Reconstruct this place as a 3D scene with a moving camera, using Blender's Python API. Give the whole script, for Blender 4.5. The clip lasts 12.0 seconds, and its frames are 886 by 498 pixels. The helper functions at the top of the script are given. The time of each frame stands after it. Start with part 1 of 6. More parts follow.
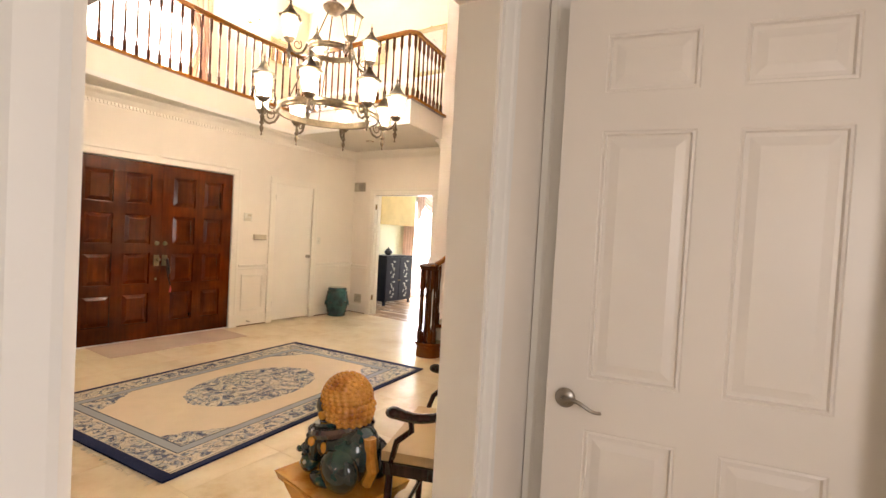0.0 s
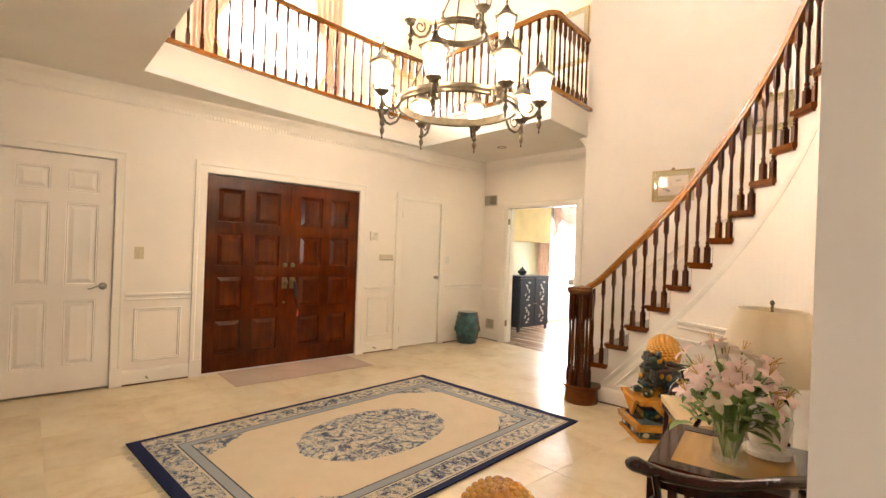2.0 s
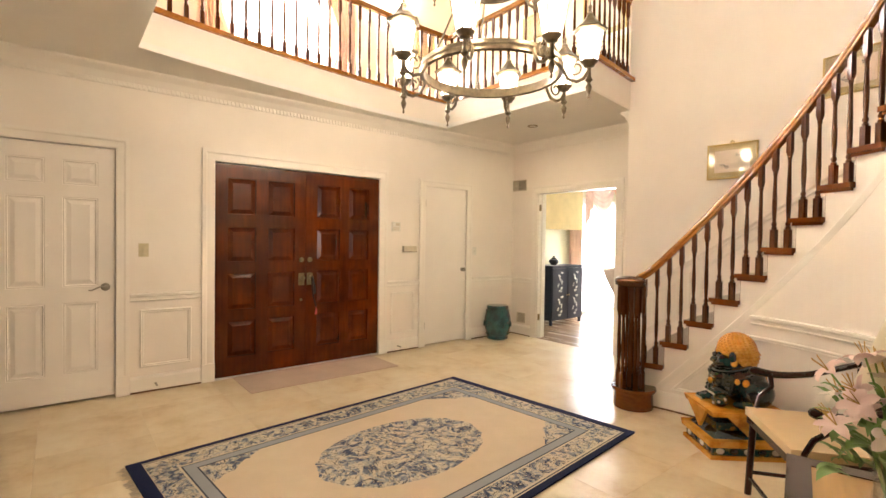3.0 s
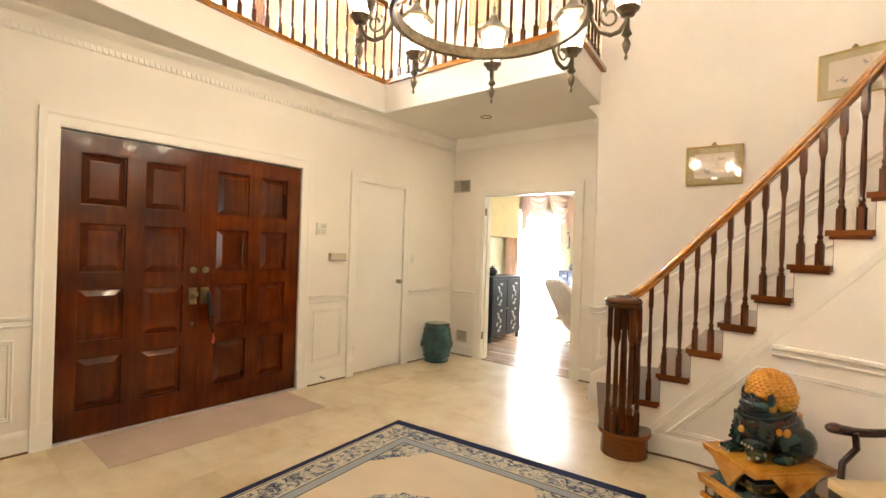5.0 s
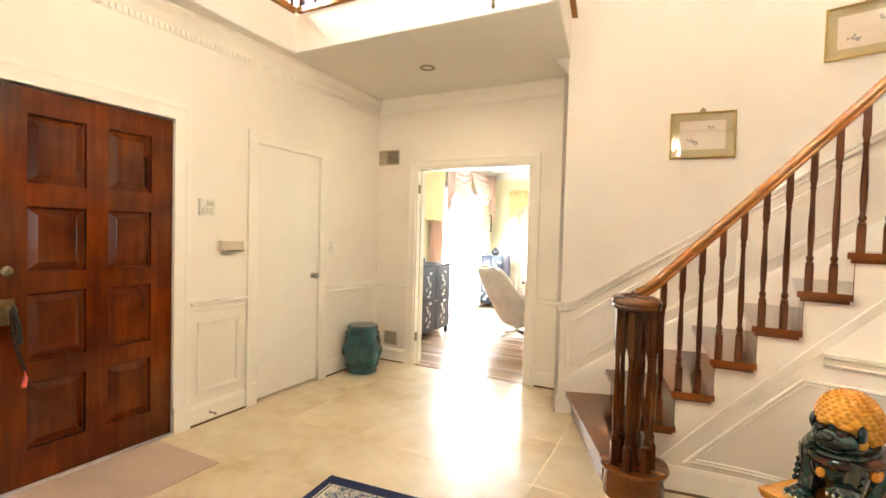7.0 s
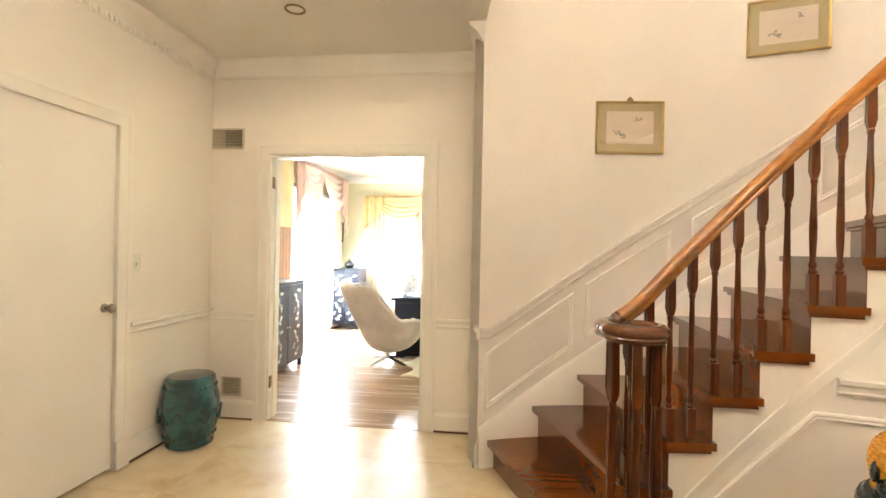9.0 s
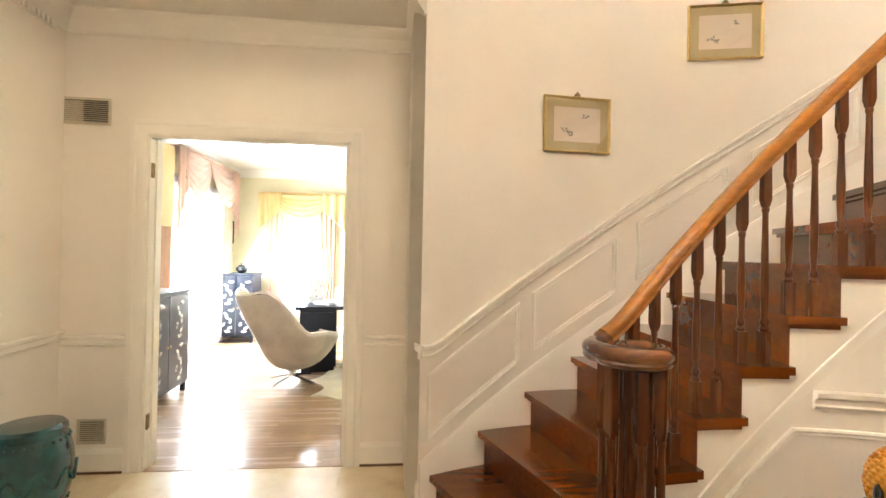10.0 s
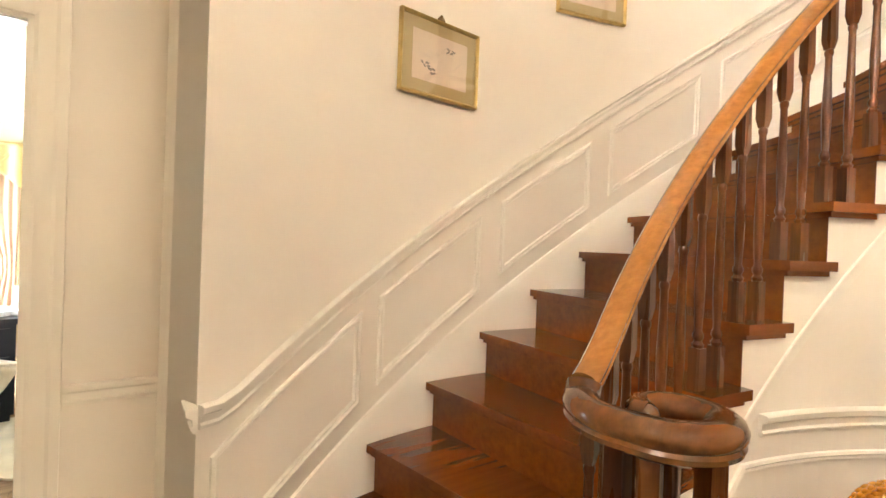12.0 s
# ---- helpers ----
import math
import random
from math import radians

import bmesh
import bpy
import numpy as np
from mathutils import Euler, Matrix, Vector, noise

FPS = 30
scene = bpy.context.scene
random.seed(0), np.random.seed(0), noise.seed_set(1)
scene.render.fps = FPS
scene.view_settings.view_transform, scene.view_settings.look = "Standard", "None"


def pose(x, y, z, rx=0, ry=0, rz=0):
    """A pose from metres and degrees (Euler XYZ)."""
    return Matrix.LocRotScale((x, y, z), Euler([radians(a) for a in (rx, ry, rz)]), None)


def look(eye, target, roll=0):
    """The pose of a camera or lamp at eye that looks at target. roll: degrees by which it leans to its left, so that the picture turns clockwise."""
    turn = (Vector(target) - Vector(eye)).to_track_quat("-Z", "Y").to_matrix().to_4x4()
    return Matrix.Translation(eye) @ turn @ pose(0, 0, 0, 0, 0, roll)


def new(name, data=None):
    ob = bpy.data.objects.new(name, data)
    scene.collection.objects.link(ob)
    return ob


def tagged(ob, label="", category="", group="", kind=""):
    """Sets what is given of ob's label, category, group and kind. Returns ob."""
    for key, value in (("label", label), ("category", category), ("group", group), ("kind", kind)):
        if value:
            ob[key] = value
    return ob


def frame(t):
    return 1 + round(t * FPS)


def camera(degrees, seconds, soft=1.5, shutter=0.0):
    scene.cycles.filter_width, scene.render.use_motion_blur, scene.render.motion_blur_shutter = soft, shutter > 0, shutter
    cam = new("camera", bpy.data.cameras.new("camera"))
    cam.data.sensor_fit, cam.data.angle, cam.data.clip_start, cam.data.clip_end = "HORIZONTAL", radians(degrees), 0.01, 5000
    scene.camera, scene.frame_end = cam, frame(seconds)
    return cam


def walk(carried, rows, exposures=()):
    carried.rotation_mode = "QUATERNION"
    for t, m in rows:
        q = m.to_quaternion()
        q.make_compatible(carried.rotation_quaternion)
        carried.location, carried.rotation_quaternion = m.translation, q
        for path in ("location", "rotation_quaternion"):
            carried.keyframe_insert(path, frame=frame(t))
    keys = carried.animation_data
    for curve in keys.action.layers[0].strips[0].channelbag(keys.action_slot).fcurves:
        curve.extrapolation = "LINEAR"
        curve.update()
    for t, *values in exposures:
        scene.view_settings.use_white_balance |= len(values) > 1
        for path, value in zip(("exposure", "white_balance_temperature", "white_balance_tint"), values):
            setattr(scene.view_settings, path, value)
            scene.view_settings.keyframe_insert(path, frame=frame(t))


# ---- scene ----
cam = camera(86.3, 12.0)
PATH = [
    (0, (-0.017, 1.104, 1.413), (-1.113, 2.775, 1.359), 3.2),
    (0.5, (-0.175, 1.332, 1.416), (-1.422, 2.895, 1.375), 3.1),
    (1, (-0.319, 1.457, 1.393), (-1.68, 2.922, 1.389), 2.9),
    (1.5, (-0.5, 1.602, 1.395), (-1.948, 2.982, 1.401), 2.8),
    (2, (-0.684, 1.703, 1.379), (-2.184, 3.026, 1.383), 2.1),
    (2.5, (-0.899, 1.812, 1.395), (-2.442, 3.084, 1.369), 1.2),
    (2.7, (-0.976, 1.867, 1.381), (-2.534, 3.121, 1.346), 0.8),
    (4.3, (-1.72, 2.182, 1.36), (-3.137, 3.593, 1.313), 1.5),
    (4.5, (-1.826, 2.212, 1.379), (-3.197, 3.667, 1.337), 1.6),
    (5, (-2.045, 2.323, 1.382), (-3.324, 3.86, 1.376), 1.9),
    (5.5, (-2.26, 2.461, 1.37), (-3.438, 4.077, 1.393), 1.8),
    (6, (-2.5, 2.601, 1.392), (-3.606, 4.267, 1.389), 1.7),
    (6.5, (-2.719, 2.764, 1.38), (-3.753, 4.476, 1.348), 1.5),
    (7, (-2.937, 2.932, 1.386), (-3.851, 4.709, 1.322), 1.6),
    (9, (-3.686, 3.718, 1.353), (-3.921, 5.704, 1.354), 1.1),
    (9.5, (-3.829, 3.916, 1.389), (-3.842, 5.916, 1.398), 0.8),
    (10, (-3.959, 4.127, 1.375), (-3.746, 6.115, 1.388), 1.1),
    (10.5, (-4.025, 4.375, 1.38), (-3.58, 6.325, 1.346), 1.0),
    (11, (-4.018, 4.646, 1.365), (-3.372, 6.538, 1.309), 1.0),
    (11.5, (-3.999, 4.901, 1.344), (-3.135, 6.704, 1.295), 1.7),
    (12, (-3.999, 5.153, 1.36), (-2.865, 6.8, 1.344), 2.1),
]
walk(cam, [(t, look(eye, target, roll)) for t, eye, target, roll in PATH], [(0.0, 1.55, 6620, 18), (1.0, 1.59, 6620, 17), (2.5, 1.55, 6670, 16), (4.5, 1.47, 6550, 12), (5.0, 1.52, 6480, 11), (5.5, 1.70, 6400, 10), (6.0, 1.80, 6400, 10), (7.0, 1.82, 6420, 10), (9.5, 1.61, 6420, 10), (11.0, 1.53, 6450, 11), (12.0, 1.75, 6450, 11)])

# ---------------------------------------------------------------- light
world = bpy.data.worlds.new("world")
scene.world = world
world.use_nodes = True
wn = world.node_tree.nodes
sky = wn.new("ShaderNodeTexSky")
sky.sky_type, sky.sun_disc = "NISHITA", False
sky.sun_elevation, sky.sun_rotation = radians(48), radians(250)
world.node_tree.links.new(sky.outputs[0], wn["Background"].inputs[0])
wn["Background"].inputs[1].default_value = 0.12


def lamp(name, kind, energy, colour, m, size=None, size_y=None):
    d = bpy.data.lights.new(name, kind)
    d.energy, d.color = energy, colour
    if kind == "AREA":
        d.shape, d.size, d.size_y = "RECTANGLE", size, size_y
    elif kind == "POINT":
        d.shadow_soft_size = size
    o = new(name, d)
    o.matrix_world = m
    return o


sun = lamp("sun", "SUN", 2.6, (1.0, 0.95, 0.87), look((-20, 6, 22), (-5, 10, 0)))
sun.data.angle = radians(0.5)
DAY = (1.0, 0.97, 0.92)
COOL = (0.82, 0.91, 1.0)
WARM = (1.0, 0.84, 0.63)
lamp("upstairs_window_light", "AREA", 1040, DAY, look((-7.34, 4.2, 4.33), (-3, 4.2, 4.2)), 1.25, 1.9)
lamp("study_side_window_light", "AREA", 150, COOL, look((-6.47, 10.42, 1.1), (-4, 10.42, -0.9)), 1.6, 2.0)
lamp("study_back_window_light", "AREA", 85, COOL, look((-5.4, 11.90, 1.15), (-5.4, 8, -1.2)), 0.65, 1.6)
# added lamp in an unseen, assumed window: brings daylight into the hall
lamp("hall_window_light", "AREA", 7.4, (1.0, 0.93, 0.84), look((1.49, 0.9, 1.5), (-1.0, 1.2, 1.4)), 0.95, 1.15)

# ---------------------------------------------------------------- materials
def nodes_of(name):
    m = bpy.data.materials.new(name)
    m.use_nodes = True
    nt = m.node_tree
    return m, nt, nt.nodes["Principled BSDF"]


def add(nt, kind, **kw):
    n = nt.nodes.new(kind)
    for k, v in kw.items():
        n.inputs[k].default_value = v
    return n


def coords(nt, scale=(1, 1, 1), place="Object", wander=True):
    tc = nt.nodes.new("ShaderNodeTexCoord")
    mp = nt.nodes.new("ShaderNodeMapping")
    mp.inputs["Scale"].default_value = scale
    nt.links.new(tc.outputs[place], mp.inputs["Vector"])
    if wander:
        oi = nt.nodes.new("ShaderNodeObjectInfo")
        mul = nt.nodes.new("ShaderNodeVectorMath")
        mul.operation = "SCALE"
        mul.inputs[0].default_value = (17.3, 9.1, 13.7)
        nt.links.new(oi.outputs["Random"], mul.inputs["Scale"])
        nt.links.new(mul.outputs[0], mp.inputs["Location"])
    return mp.outputs[0]


def ramp(nt, fac, *stops):
    r = nt.nodes.new("ShaderNodeValToRGB")
    el = r.color_ramp.elements
    while len(el) < len(stops):
        el.new(0.5)
    for e, (p, c) in zip(el, stops):
        e.position, e.color = p, (*c, 1) if len(c) == 3 else c
    nt.links.new(fac, r.inputs[0])
    return r.outputs[0]


def bump(nt, b, height, strength, distance=0.002):
    n = nt.nodes.new("ShaderNodeBump")
    n.inputs["Strength"].default_value, n.inputs["Distance"].default_value = strength, distance
    nt.links.new(height, n.inputs["Height"])
    nt.links.new(n.outputs[0], b.inputs["Normal"])


def mixed(nt, fac, a, b, how="MIX"):
    n = nt.nodes.new("ShaderNodeMix")
    n.data_type, n.blend_type = "RGBA", how
    for sock, v in ((0, fac), (6, a), (7, b)):
        if isinstance(v, (int, float)):
            n.inputs[sock].default_value = v
        elif isinstance(v, tuple):
            n.inputs[sock].default_value = (*v, 1)
        else:
            nt.links.new(v, n.inputs[sock])
    return n.outputs[2]


def noise_tex(nt, vec, scale, detail=4, rough=0.55):
    n = add(nt, "ShaderNodeTexNoise", Scale=scale, Detail=detail, Roughness=rough)
    nt.links.new(vec, n.inputs["Vector"])
    return n.outputs[0]


def paint(name, colour, rough=0.5, vary=0.05, grain=90, relief=0.06, spec=0.4):
    """Brushed or rolled paint, with faint blotches and fine stipple."""
    m, nt, b = nodes_of(name)
    v = coords(nt, wander=False)
    big = noise_tex(nt, v, 1.3, 3)
    dark = tuple(c * (1 - vary * 1.6) for c in colour)
    lite = tuple(min(1, c * (1 + vary)) for c in colour)
    nt.links.new(ramp(nt, big, (0.3, dark), (0.7, lite)), b.inputs["Base Color"])
    b.inputs["Roughness"].default_value = rough
    b.inputs["Specular IOR Level"].default_value = spec
    bump(nt, b, noise_tex(nt, v, grain, 3), relief, 0.003)
    return m


def wood(name, dark, lite, axis="z", rough=0.3, fine=60, coat=0.0, wear=0.5, cloudy=False):
    """Stained wood, its grain running along one axis."""
    m, nt, b = nodes_of(name)
    s = {"x": (0.08, 1, 1), "y": (1, 0.08, 1), "z": (1, 1, 0.08)}[axis]
    v = coords(nt, s)
    g = noise_tex(nt, v, fine, 5, 0.6)
    wide = noise_tex(nt, v, 9, 3, 0.6)
    col = ramp(nt, g, (0.3, dark), (0.7, lite))
    col = mixed(nt, wear, col, ramp(nt, wide, (0.3, tuple(c * 0.55 for c in dark)), (0.75, tuple(min(1, c * 1.2) for c in lite))))
    if cloudy:
        col = mixed(nt, 1.0, col, ramp(nt, noise_tex(nt, coords(nt), 3.0, 3, 0.5), (0.32, (0.50, 0.48, 0.48)), (0.52, (0.88, 0.88, 0.88)), (0.70, (1.1, 1.1, 1.1))), "MULTIPLY")
    oi = nt.nodes.new("ShaderNodeObjectInfo")
    tone = ramp(nt, oi.outputs["Random"], (0, (0.82, 0.82, 0.82)), (1, (1, 1, 1)))
    nt.links.new(mixed(nt, 1.0, col, tone, "MULTIPLY"), b.inputs["Base Color"])
    rr = nt.nodes.new("ShaderNodeMapRange")
    rr.inputs["To Min"].default_value, rr.inputs["To Max"].default_value = rough * 0.8, rough * 1.3
    nt.links.new(wide, rr.inputs["Value"])
    nt.links.new(rr.outputs[0], b.inputs["Roughness"])
    b.inputs["Coat Weight"].default_value = coat
    b.inputs["Coat Roughness"].default_value = 0.06
    b.inputs["Specular IOR Level"].default_value = 0.25
    bump(nt, b, g, 0.05, 0.001)
    return m


def plain(name, colour, rough=0.5, metal=0.0, vary=0.1, scale=30, relief=0.0, spec=0.5, coat=0.0):
    m, nt, b = nodes_of(name)
    v = coords(nt)
    n = noise_tex(nt, v, scale, 4)
    nt.links.new(ramp(nt, n, (0.25, tuple(c * (1 - vary) for c in colour)), (0.75, tuple(min(1, c * (1 + vary)) for c in colour))), b.inputs["Base Color"])
    b.inputs["Roughness"].default_value, b.inputs["Metallic"].default_value = rough, metal
    b.inputs["Specular IOR Level"].default_value = spec
    b.inputs["Coat Weight"].default_value = coat
    if relief:
        bump(nt, b, n, relief, 0.003)
    return m


def glow(name, colour, strength):
    m, nt, b = nodes_of(name)
    b.inputs["Base Color"].default_value = (*colour, 1)
    b.inputs["Emission Color"].default_value = (*colour, 1)
    b.inputs["Emission Strength"].default_value = strength
    return m


def clear(name, rough=0.0, tint=(1, 1, 1), see=0.85):
    """Thin pane: mostly see-through, with a glossy skin."""
    m, nt, b = nodes_of(name)
    t = nt.nodes.new("ShaderNodeBsdfTransparent")
    t.inputs[0].default_value = (*tint, 1)
    g = nt.nodes.new("ShaderNodeBsdfGlossy")
    g.inputs["Roughness"].default_value = rough
    mx = nt.nodes.new("ShaderNodeMixShader")
    mx.inputs[0].default_value = 1 - see
    nt.links.new(t.outputs[0], mx.inputs[1])
    nt.links.new(g.outputs[0], mx.inputs[2])
    nt.links.new(mx.outputs[0], nt.nodes["Material Output"].inputs[0])
    return m


def cloth(name, colour, vary=0.1, through_light=0.0, weave=260):
    m, nt, b = nodes_of(name)
    v = coords(nt)
    n = noise_tex(nt, v, weave, 2)
    big = noise_tex(nt, v, 4, 3)
    col = ramp(nt, big, (0.3, tuple(c * (1 - vary) for c in colour)), (0.7, tuple(min(1, c * (1 + vary)) for c in colour)))
    nt.links.new(col, b.inputs["Base Color"])
    b.inputs["Roughness"].default_value = 0.85
    b.inputs["Sheen Weight"].default_value = 0.2
    bump(nt, b, n, 0.2, 0.001)
    if through_light:
        tr = nt.nodes.new("ShaderNodeBsdfTranslucent")
        nt.links.new(col, tr.inputs[0])
        mx = nt.nodes.new("ShaderNodeMixShader")
        mx.inputs[0].default_value = through_light
        nt.links.new(b.outputs[0], mx.inputs[1])
        nt.links.new(tr.outputs[0], mx.inputs[2])
        nt.links.new(mx.outputs[0], nt.nodes["Material Output"].inputs[0])
    return m


M_WALL = paint("wall_paint", (0.82, 0.762, 0.69), 0.55, 0.03)
M_WALL_STUDY = paint("study_paint", (0.70, 0.66, 0.46), 0.6, 0.04)
M_WALL_UP = paint("upstairs_paint", (0.82, 0.68, 0.52), 0.6, 0.04)
M_TRIM = paint("trim_paint", (0.83, 0.785, 0.715), 0.35, 0.03, 140, 0.04)
M_WHITE = paint("white_trim_paint", (0.80, 0.79, 0.76), 0.35, 0.03, 140, 0.04)
M_CEIL = paint("ceiling_paint", (0.79, 0.758, 0.69), 0.7, 0.03)
M_DOOR_WHITE = paint("door_paint", (0.81, 0.765, 0.71), 0.32, 0.03, 160, 0.05)
M_ENTRY = wood("entry_door_wood", (0.075, 0.011, 0.0008), (0.138, 0.022, 0.0012), "z", 0.20, 26, 0.30, 0.15, True)
M_TREAD = wood("stair_wood", (0.122, 0.029, 0.003), (0.185, 0.050, 0.006), "x", 0.18, 30, 0.5, 0.12)
M_VOLUTE = wood("volute_wood", (0.055, 0.018, 0.005), (0.135, 0.046, 0.011), "x", 0.16, 40, 0.4, 0.2)
M_BALUSTER = wood("baluster_wood", (0.040, 0.010, 0.002), (0.125, 0.034, 0.006), "z", 0.26, 60, 0.18, 0.25)
M_RAIL = wood("handrail_wood", (0.25, 0.088, 0.013), (0.38, 0.150, 0.028), "x", 0.14, 60, 0.8, 0.12)
M_FOOT_STRIP = wood("foot_strip_brown", (0.10, 0.05, 0.022), (0.20, 0.11, 0.05), "y", 0.5, 40)
M_ROSE = wood("rosewood", (0.018, 0.007, 0.005), (0.05, 0.018, 0.012), "z", 0.22, 60, 0.4)
M_BRONZE = plain("antique_bronze", (0.15, 0.12, 0.08), 0.32, 0.9, 0.4, 25)
M_NICKEL = plain("brushed_nickel", (0.35, 0.32, 0.28), 0.32, 1.0, 0.1, 60)
M_BRASS = plain("aged_brass", (0.26, 0.19, 0.10), 0.33, 1.0, 0.3, 40)
M_BLACKIRON = plain("black_iron", (0.02, 0.02, 0.02), 0.4, 0.6, 0.3, 60)


def marble():
    m, nt, b = nodes_of("polished_travertine")
    tc = nt.nodes.new("ShaderNodeNewGeometry")
    oi = nt.nodes.new("ShaderNodeObjectInfo")
    sc = nt.nodes.new("ShaderNodeVectorMath")
    sc.operation = "SCALE"
    sc.inputs[0].default_value = (31, 17, 0)
    nt.links.new(oi.outputs["Random"], sc.inputs["Scale"])
    ad = nt.nodes.new("ShaderNodeVectorMath")
    nt.links.new(tc.outputs["Position"], ad.inputs[0])
    nt.links.new(sc.outputs[0], ad.inputs[1])
    cloud = noise_tex(nt, ad.outputs[0], 2.6, 5, 0.6)
    vein = noise_tex(nt, ad.outputs[0], 11, 8, 0.7)
    col = ramp(nt, cloud, (0.30, (0.53, 0.375, 0.18)), (0.44, (0.655, 0.525, 0.33)), (0.58, (0.71, 0.60, 0.415)), (0.74, (0.76, 0.67, 0.50)))
    col = mixed(nt, 0.13, col, ramp(nt, vein, (0.36, (0.42, 0.29, 0.15)), (0.5, (0.70, 0.59, 0.41)), (0.7, (0.76, 0.68, 0.53))))
    tone = ramp(nt, oi.outputs["Random"], (0, (0.90, 0.89, 0.86)), (1, (1, 1, 1)))
    nt.links.new(mixed(nt, 1.0, col, tone, "MULTIPLY"), b.inputs["Base Color"])
    rr = nt.nodes.new("ShaderNodeMapRange")
    rr.inputs["To Min"].default_value, rr.inputs["To Max"].default_value = 0.24, 0.38
    nt.links.new(vein, rr.inputs["Value"])
    nt.links.new(rr.outputs[0], b.inputs["Roughness"])
    bump(nt, b, cloud, 0.02, 0.003)
    return m


M_MARBLE = marble()
M_GROUT = plain("grout", (0.60, 0.50, 0.36), 0.8)
M_OAK = wood("study_oak_floor", (0.30, 0.185, 0.105), (0.48, 0.32, 0.20), "x", 0.25, 40, 0.2)

# ---------------------------------------------------------------- mesh helpers
def part(name, bm, material, parent=None, label="", smooth=False, bevel=0.0, place=None):
    """Links a bmesh as one mesh object, under a thing or a part."""
    if bevel:
        bmesh.ops.bevel(bm, geom=[e for e in bm.edges if len(e.link_faces) == 2 and e.calc_face_angle(0) > 0.5], offset=bevel, segments=2, affect="EDGES", clamp_overlap=True)
    bmesh.ops.recalc_face_normals(bm, faces=bm.faces)
    me = bpy.data.meshes.new(name)
    if smooth:
        for f in bm.faces:
            f.smooth = True
        for e in bm.edges:
            e.smooth = not (len(e.link_faces) == 2 and e.calc_face_angle(0) > 0.7)
    bm.to_mesh(me)
    bm.free()
    for m in material if isinstance(material, (list, tuple)) else [material]:
        me.materials.append(m)
    ob = new(name, me)
    if place is not None:
        ob.matrix_basis = place
    if parent is not None:
        ob.parent = parent
    if label:
        tagged(ob, label)
    return ob


def thing(name, label, category, m=None, group="", kind=""):
    ob = new(name)
    ob.empty_display_size = 0.1
    if m is not None:
        ob.matrix_basis = m
    return tagged(ob, label, category, group, kind)


def structure(name, bm, material, label, category, **kw):
    return tagged(part(name, bm, material, **kw), label, category, "", "structure")


def box(bm, a, b, mi=0, m=None):
    vs = []
    for z in (a[2], b[2]):
        for x, y in ((a[0], a[1]), (b[0], a[1]), (b[0], b[1]), (a[0], b[1])):
            p = Vector((x, y, z))
            vs.append(bm.verts.new(m @ p if m is not None else p))
    for f in ((0, 3, 2, 1), (4, 5, 6, 7), (0, 1, 5, 4), (1, 2, 6, 5), (2, 3, 7, 6), (3, 0, 4, 7)):
        bm.faces.new([vs[i] for i in f]).material_index = mi
    return vs


def boxes(*pairs):
    bm = bmesh.new()
    for a, b in pairs:
        box(bm, a, b)
    return bm


def lathe(bm, prof, segs=16, m=None, mi=0, turn=0.0, caps=True):
    """Turns a profile of (radius, height) about z."""
    rows = []
    for r, z in prof:
        row = []
        for i in range(segs):
            a = 2 * math.pi * i / segs + turn
            p = Vector((r * math.cos(a), r * math.sin(a), z))
            row.append(bm.verts.new(m @ p if m is not None else p))
        rows.append(row)
    for q, w in zip(rows, rows[1:]):
        for i in range(segs):
            j = (i + 1) % segs
            bm.faces.new((q[i], q[j], w[j], w[i])).material_index = mi
    if caps:
        bm.faces.new(rows[0][::-1]).material_index = mi
        bm.faces.new(rows[-1]).material_index = mi
    return bm


def turned(prof, segs=16, m=None):
    return lathe(bmesh.new(), prof, segs, m)


def sweep(bm, pts, section, ups=None, closed=False, mi=0, caps=True):
    """Carries a section of (side, up) along a path."""
    n = len(pts)
    pts = [Vector(p) for p in pts]
    rows = []
    for i, p in enumerate(pts):
        a, b = pts[i - 1] if i or closed else pts[0], pts[(i + 1) % n] if i < n - 1 or closed else pts[-1]
        t = (b - a).normalized()
        up = Vector(ups[i]) if ups else Vector((0, 0, 1))
        side = t.cross(up).normalized()
        up = side.cross(t).normalized()
        k = section(i / max(1, n - 1)) if callable(section) else section
        rows.append([bm.verts.new(p + side * s + up * u) for s, u in k])
    c = len(rows[0])
    for i in range(n if closed else n - 1):
        q, w = rows[i], rows[(i + 1) % n]
        for j in range(c):
            bm.faces.new((q[j], q[(j + 1) % c], w[(j + 1) % c], w[j])).material_index = mi
    if caps and not closed:
        bm.faces.new(rows[0][::-1]).material_index = mi
        bm.faces.new(rows[-1]).material_index = mi
    return bm


def circle(r, n=10, squash=1.0):
    return [(r * math.cos(2 * math.pi * i / n), r * squash * math.sin(2 * math.pi * i / n)) for i in range(n)]


def tube(bm, pts, r, n=8, mi=0, closed=False, ups=None):
    return sweep(bm, pts, circle(r, n), ups, closed, mi)


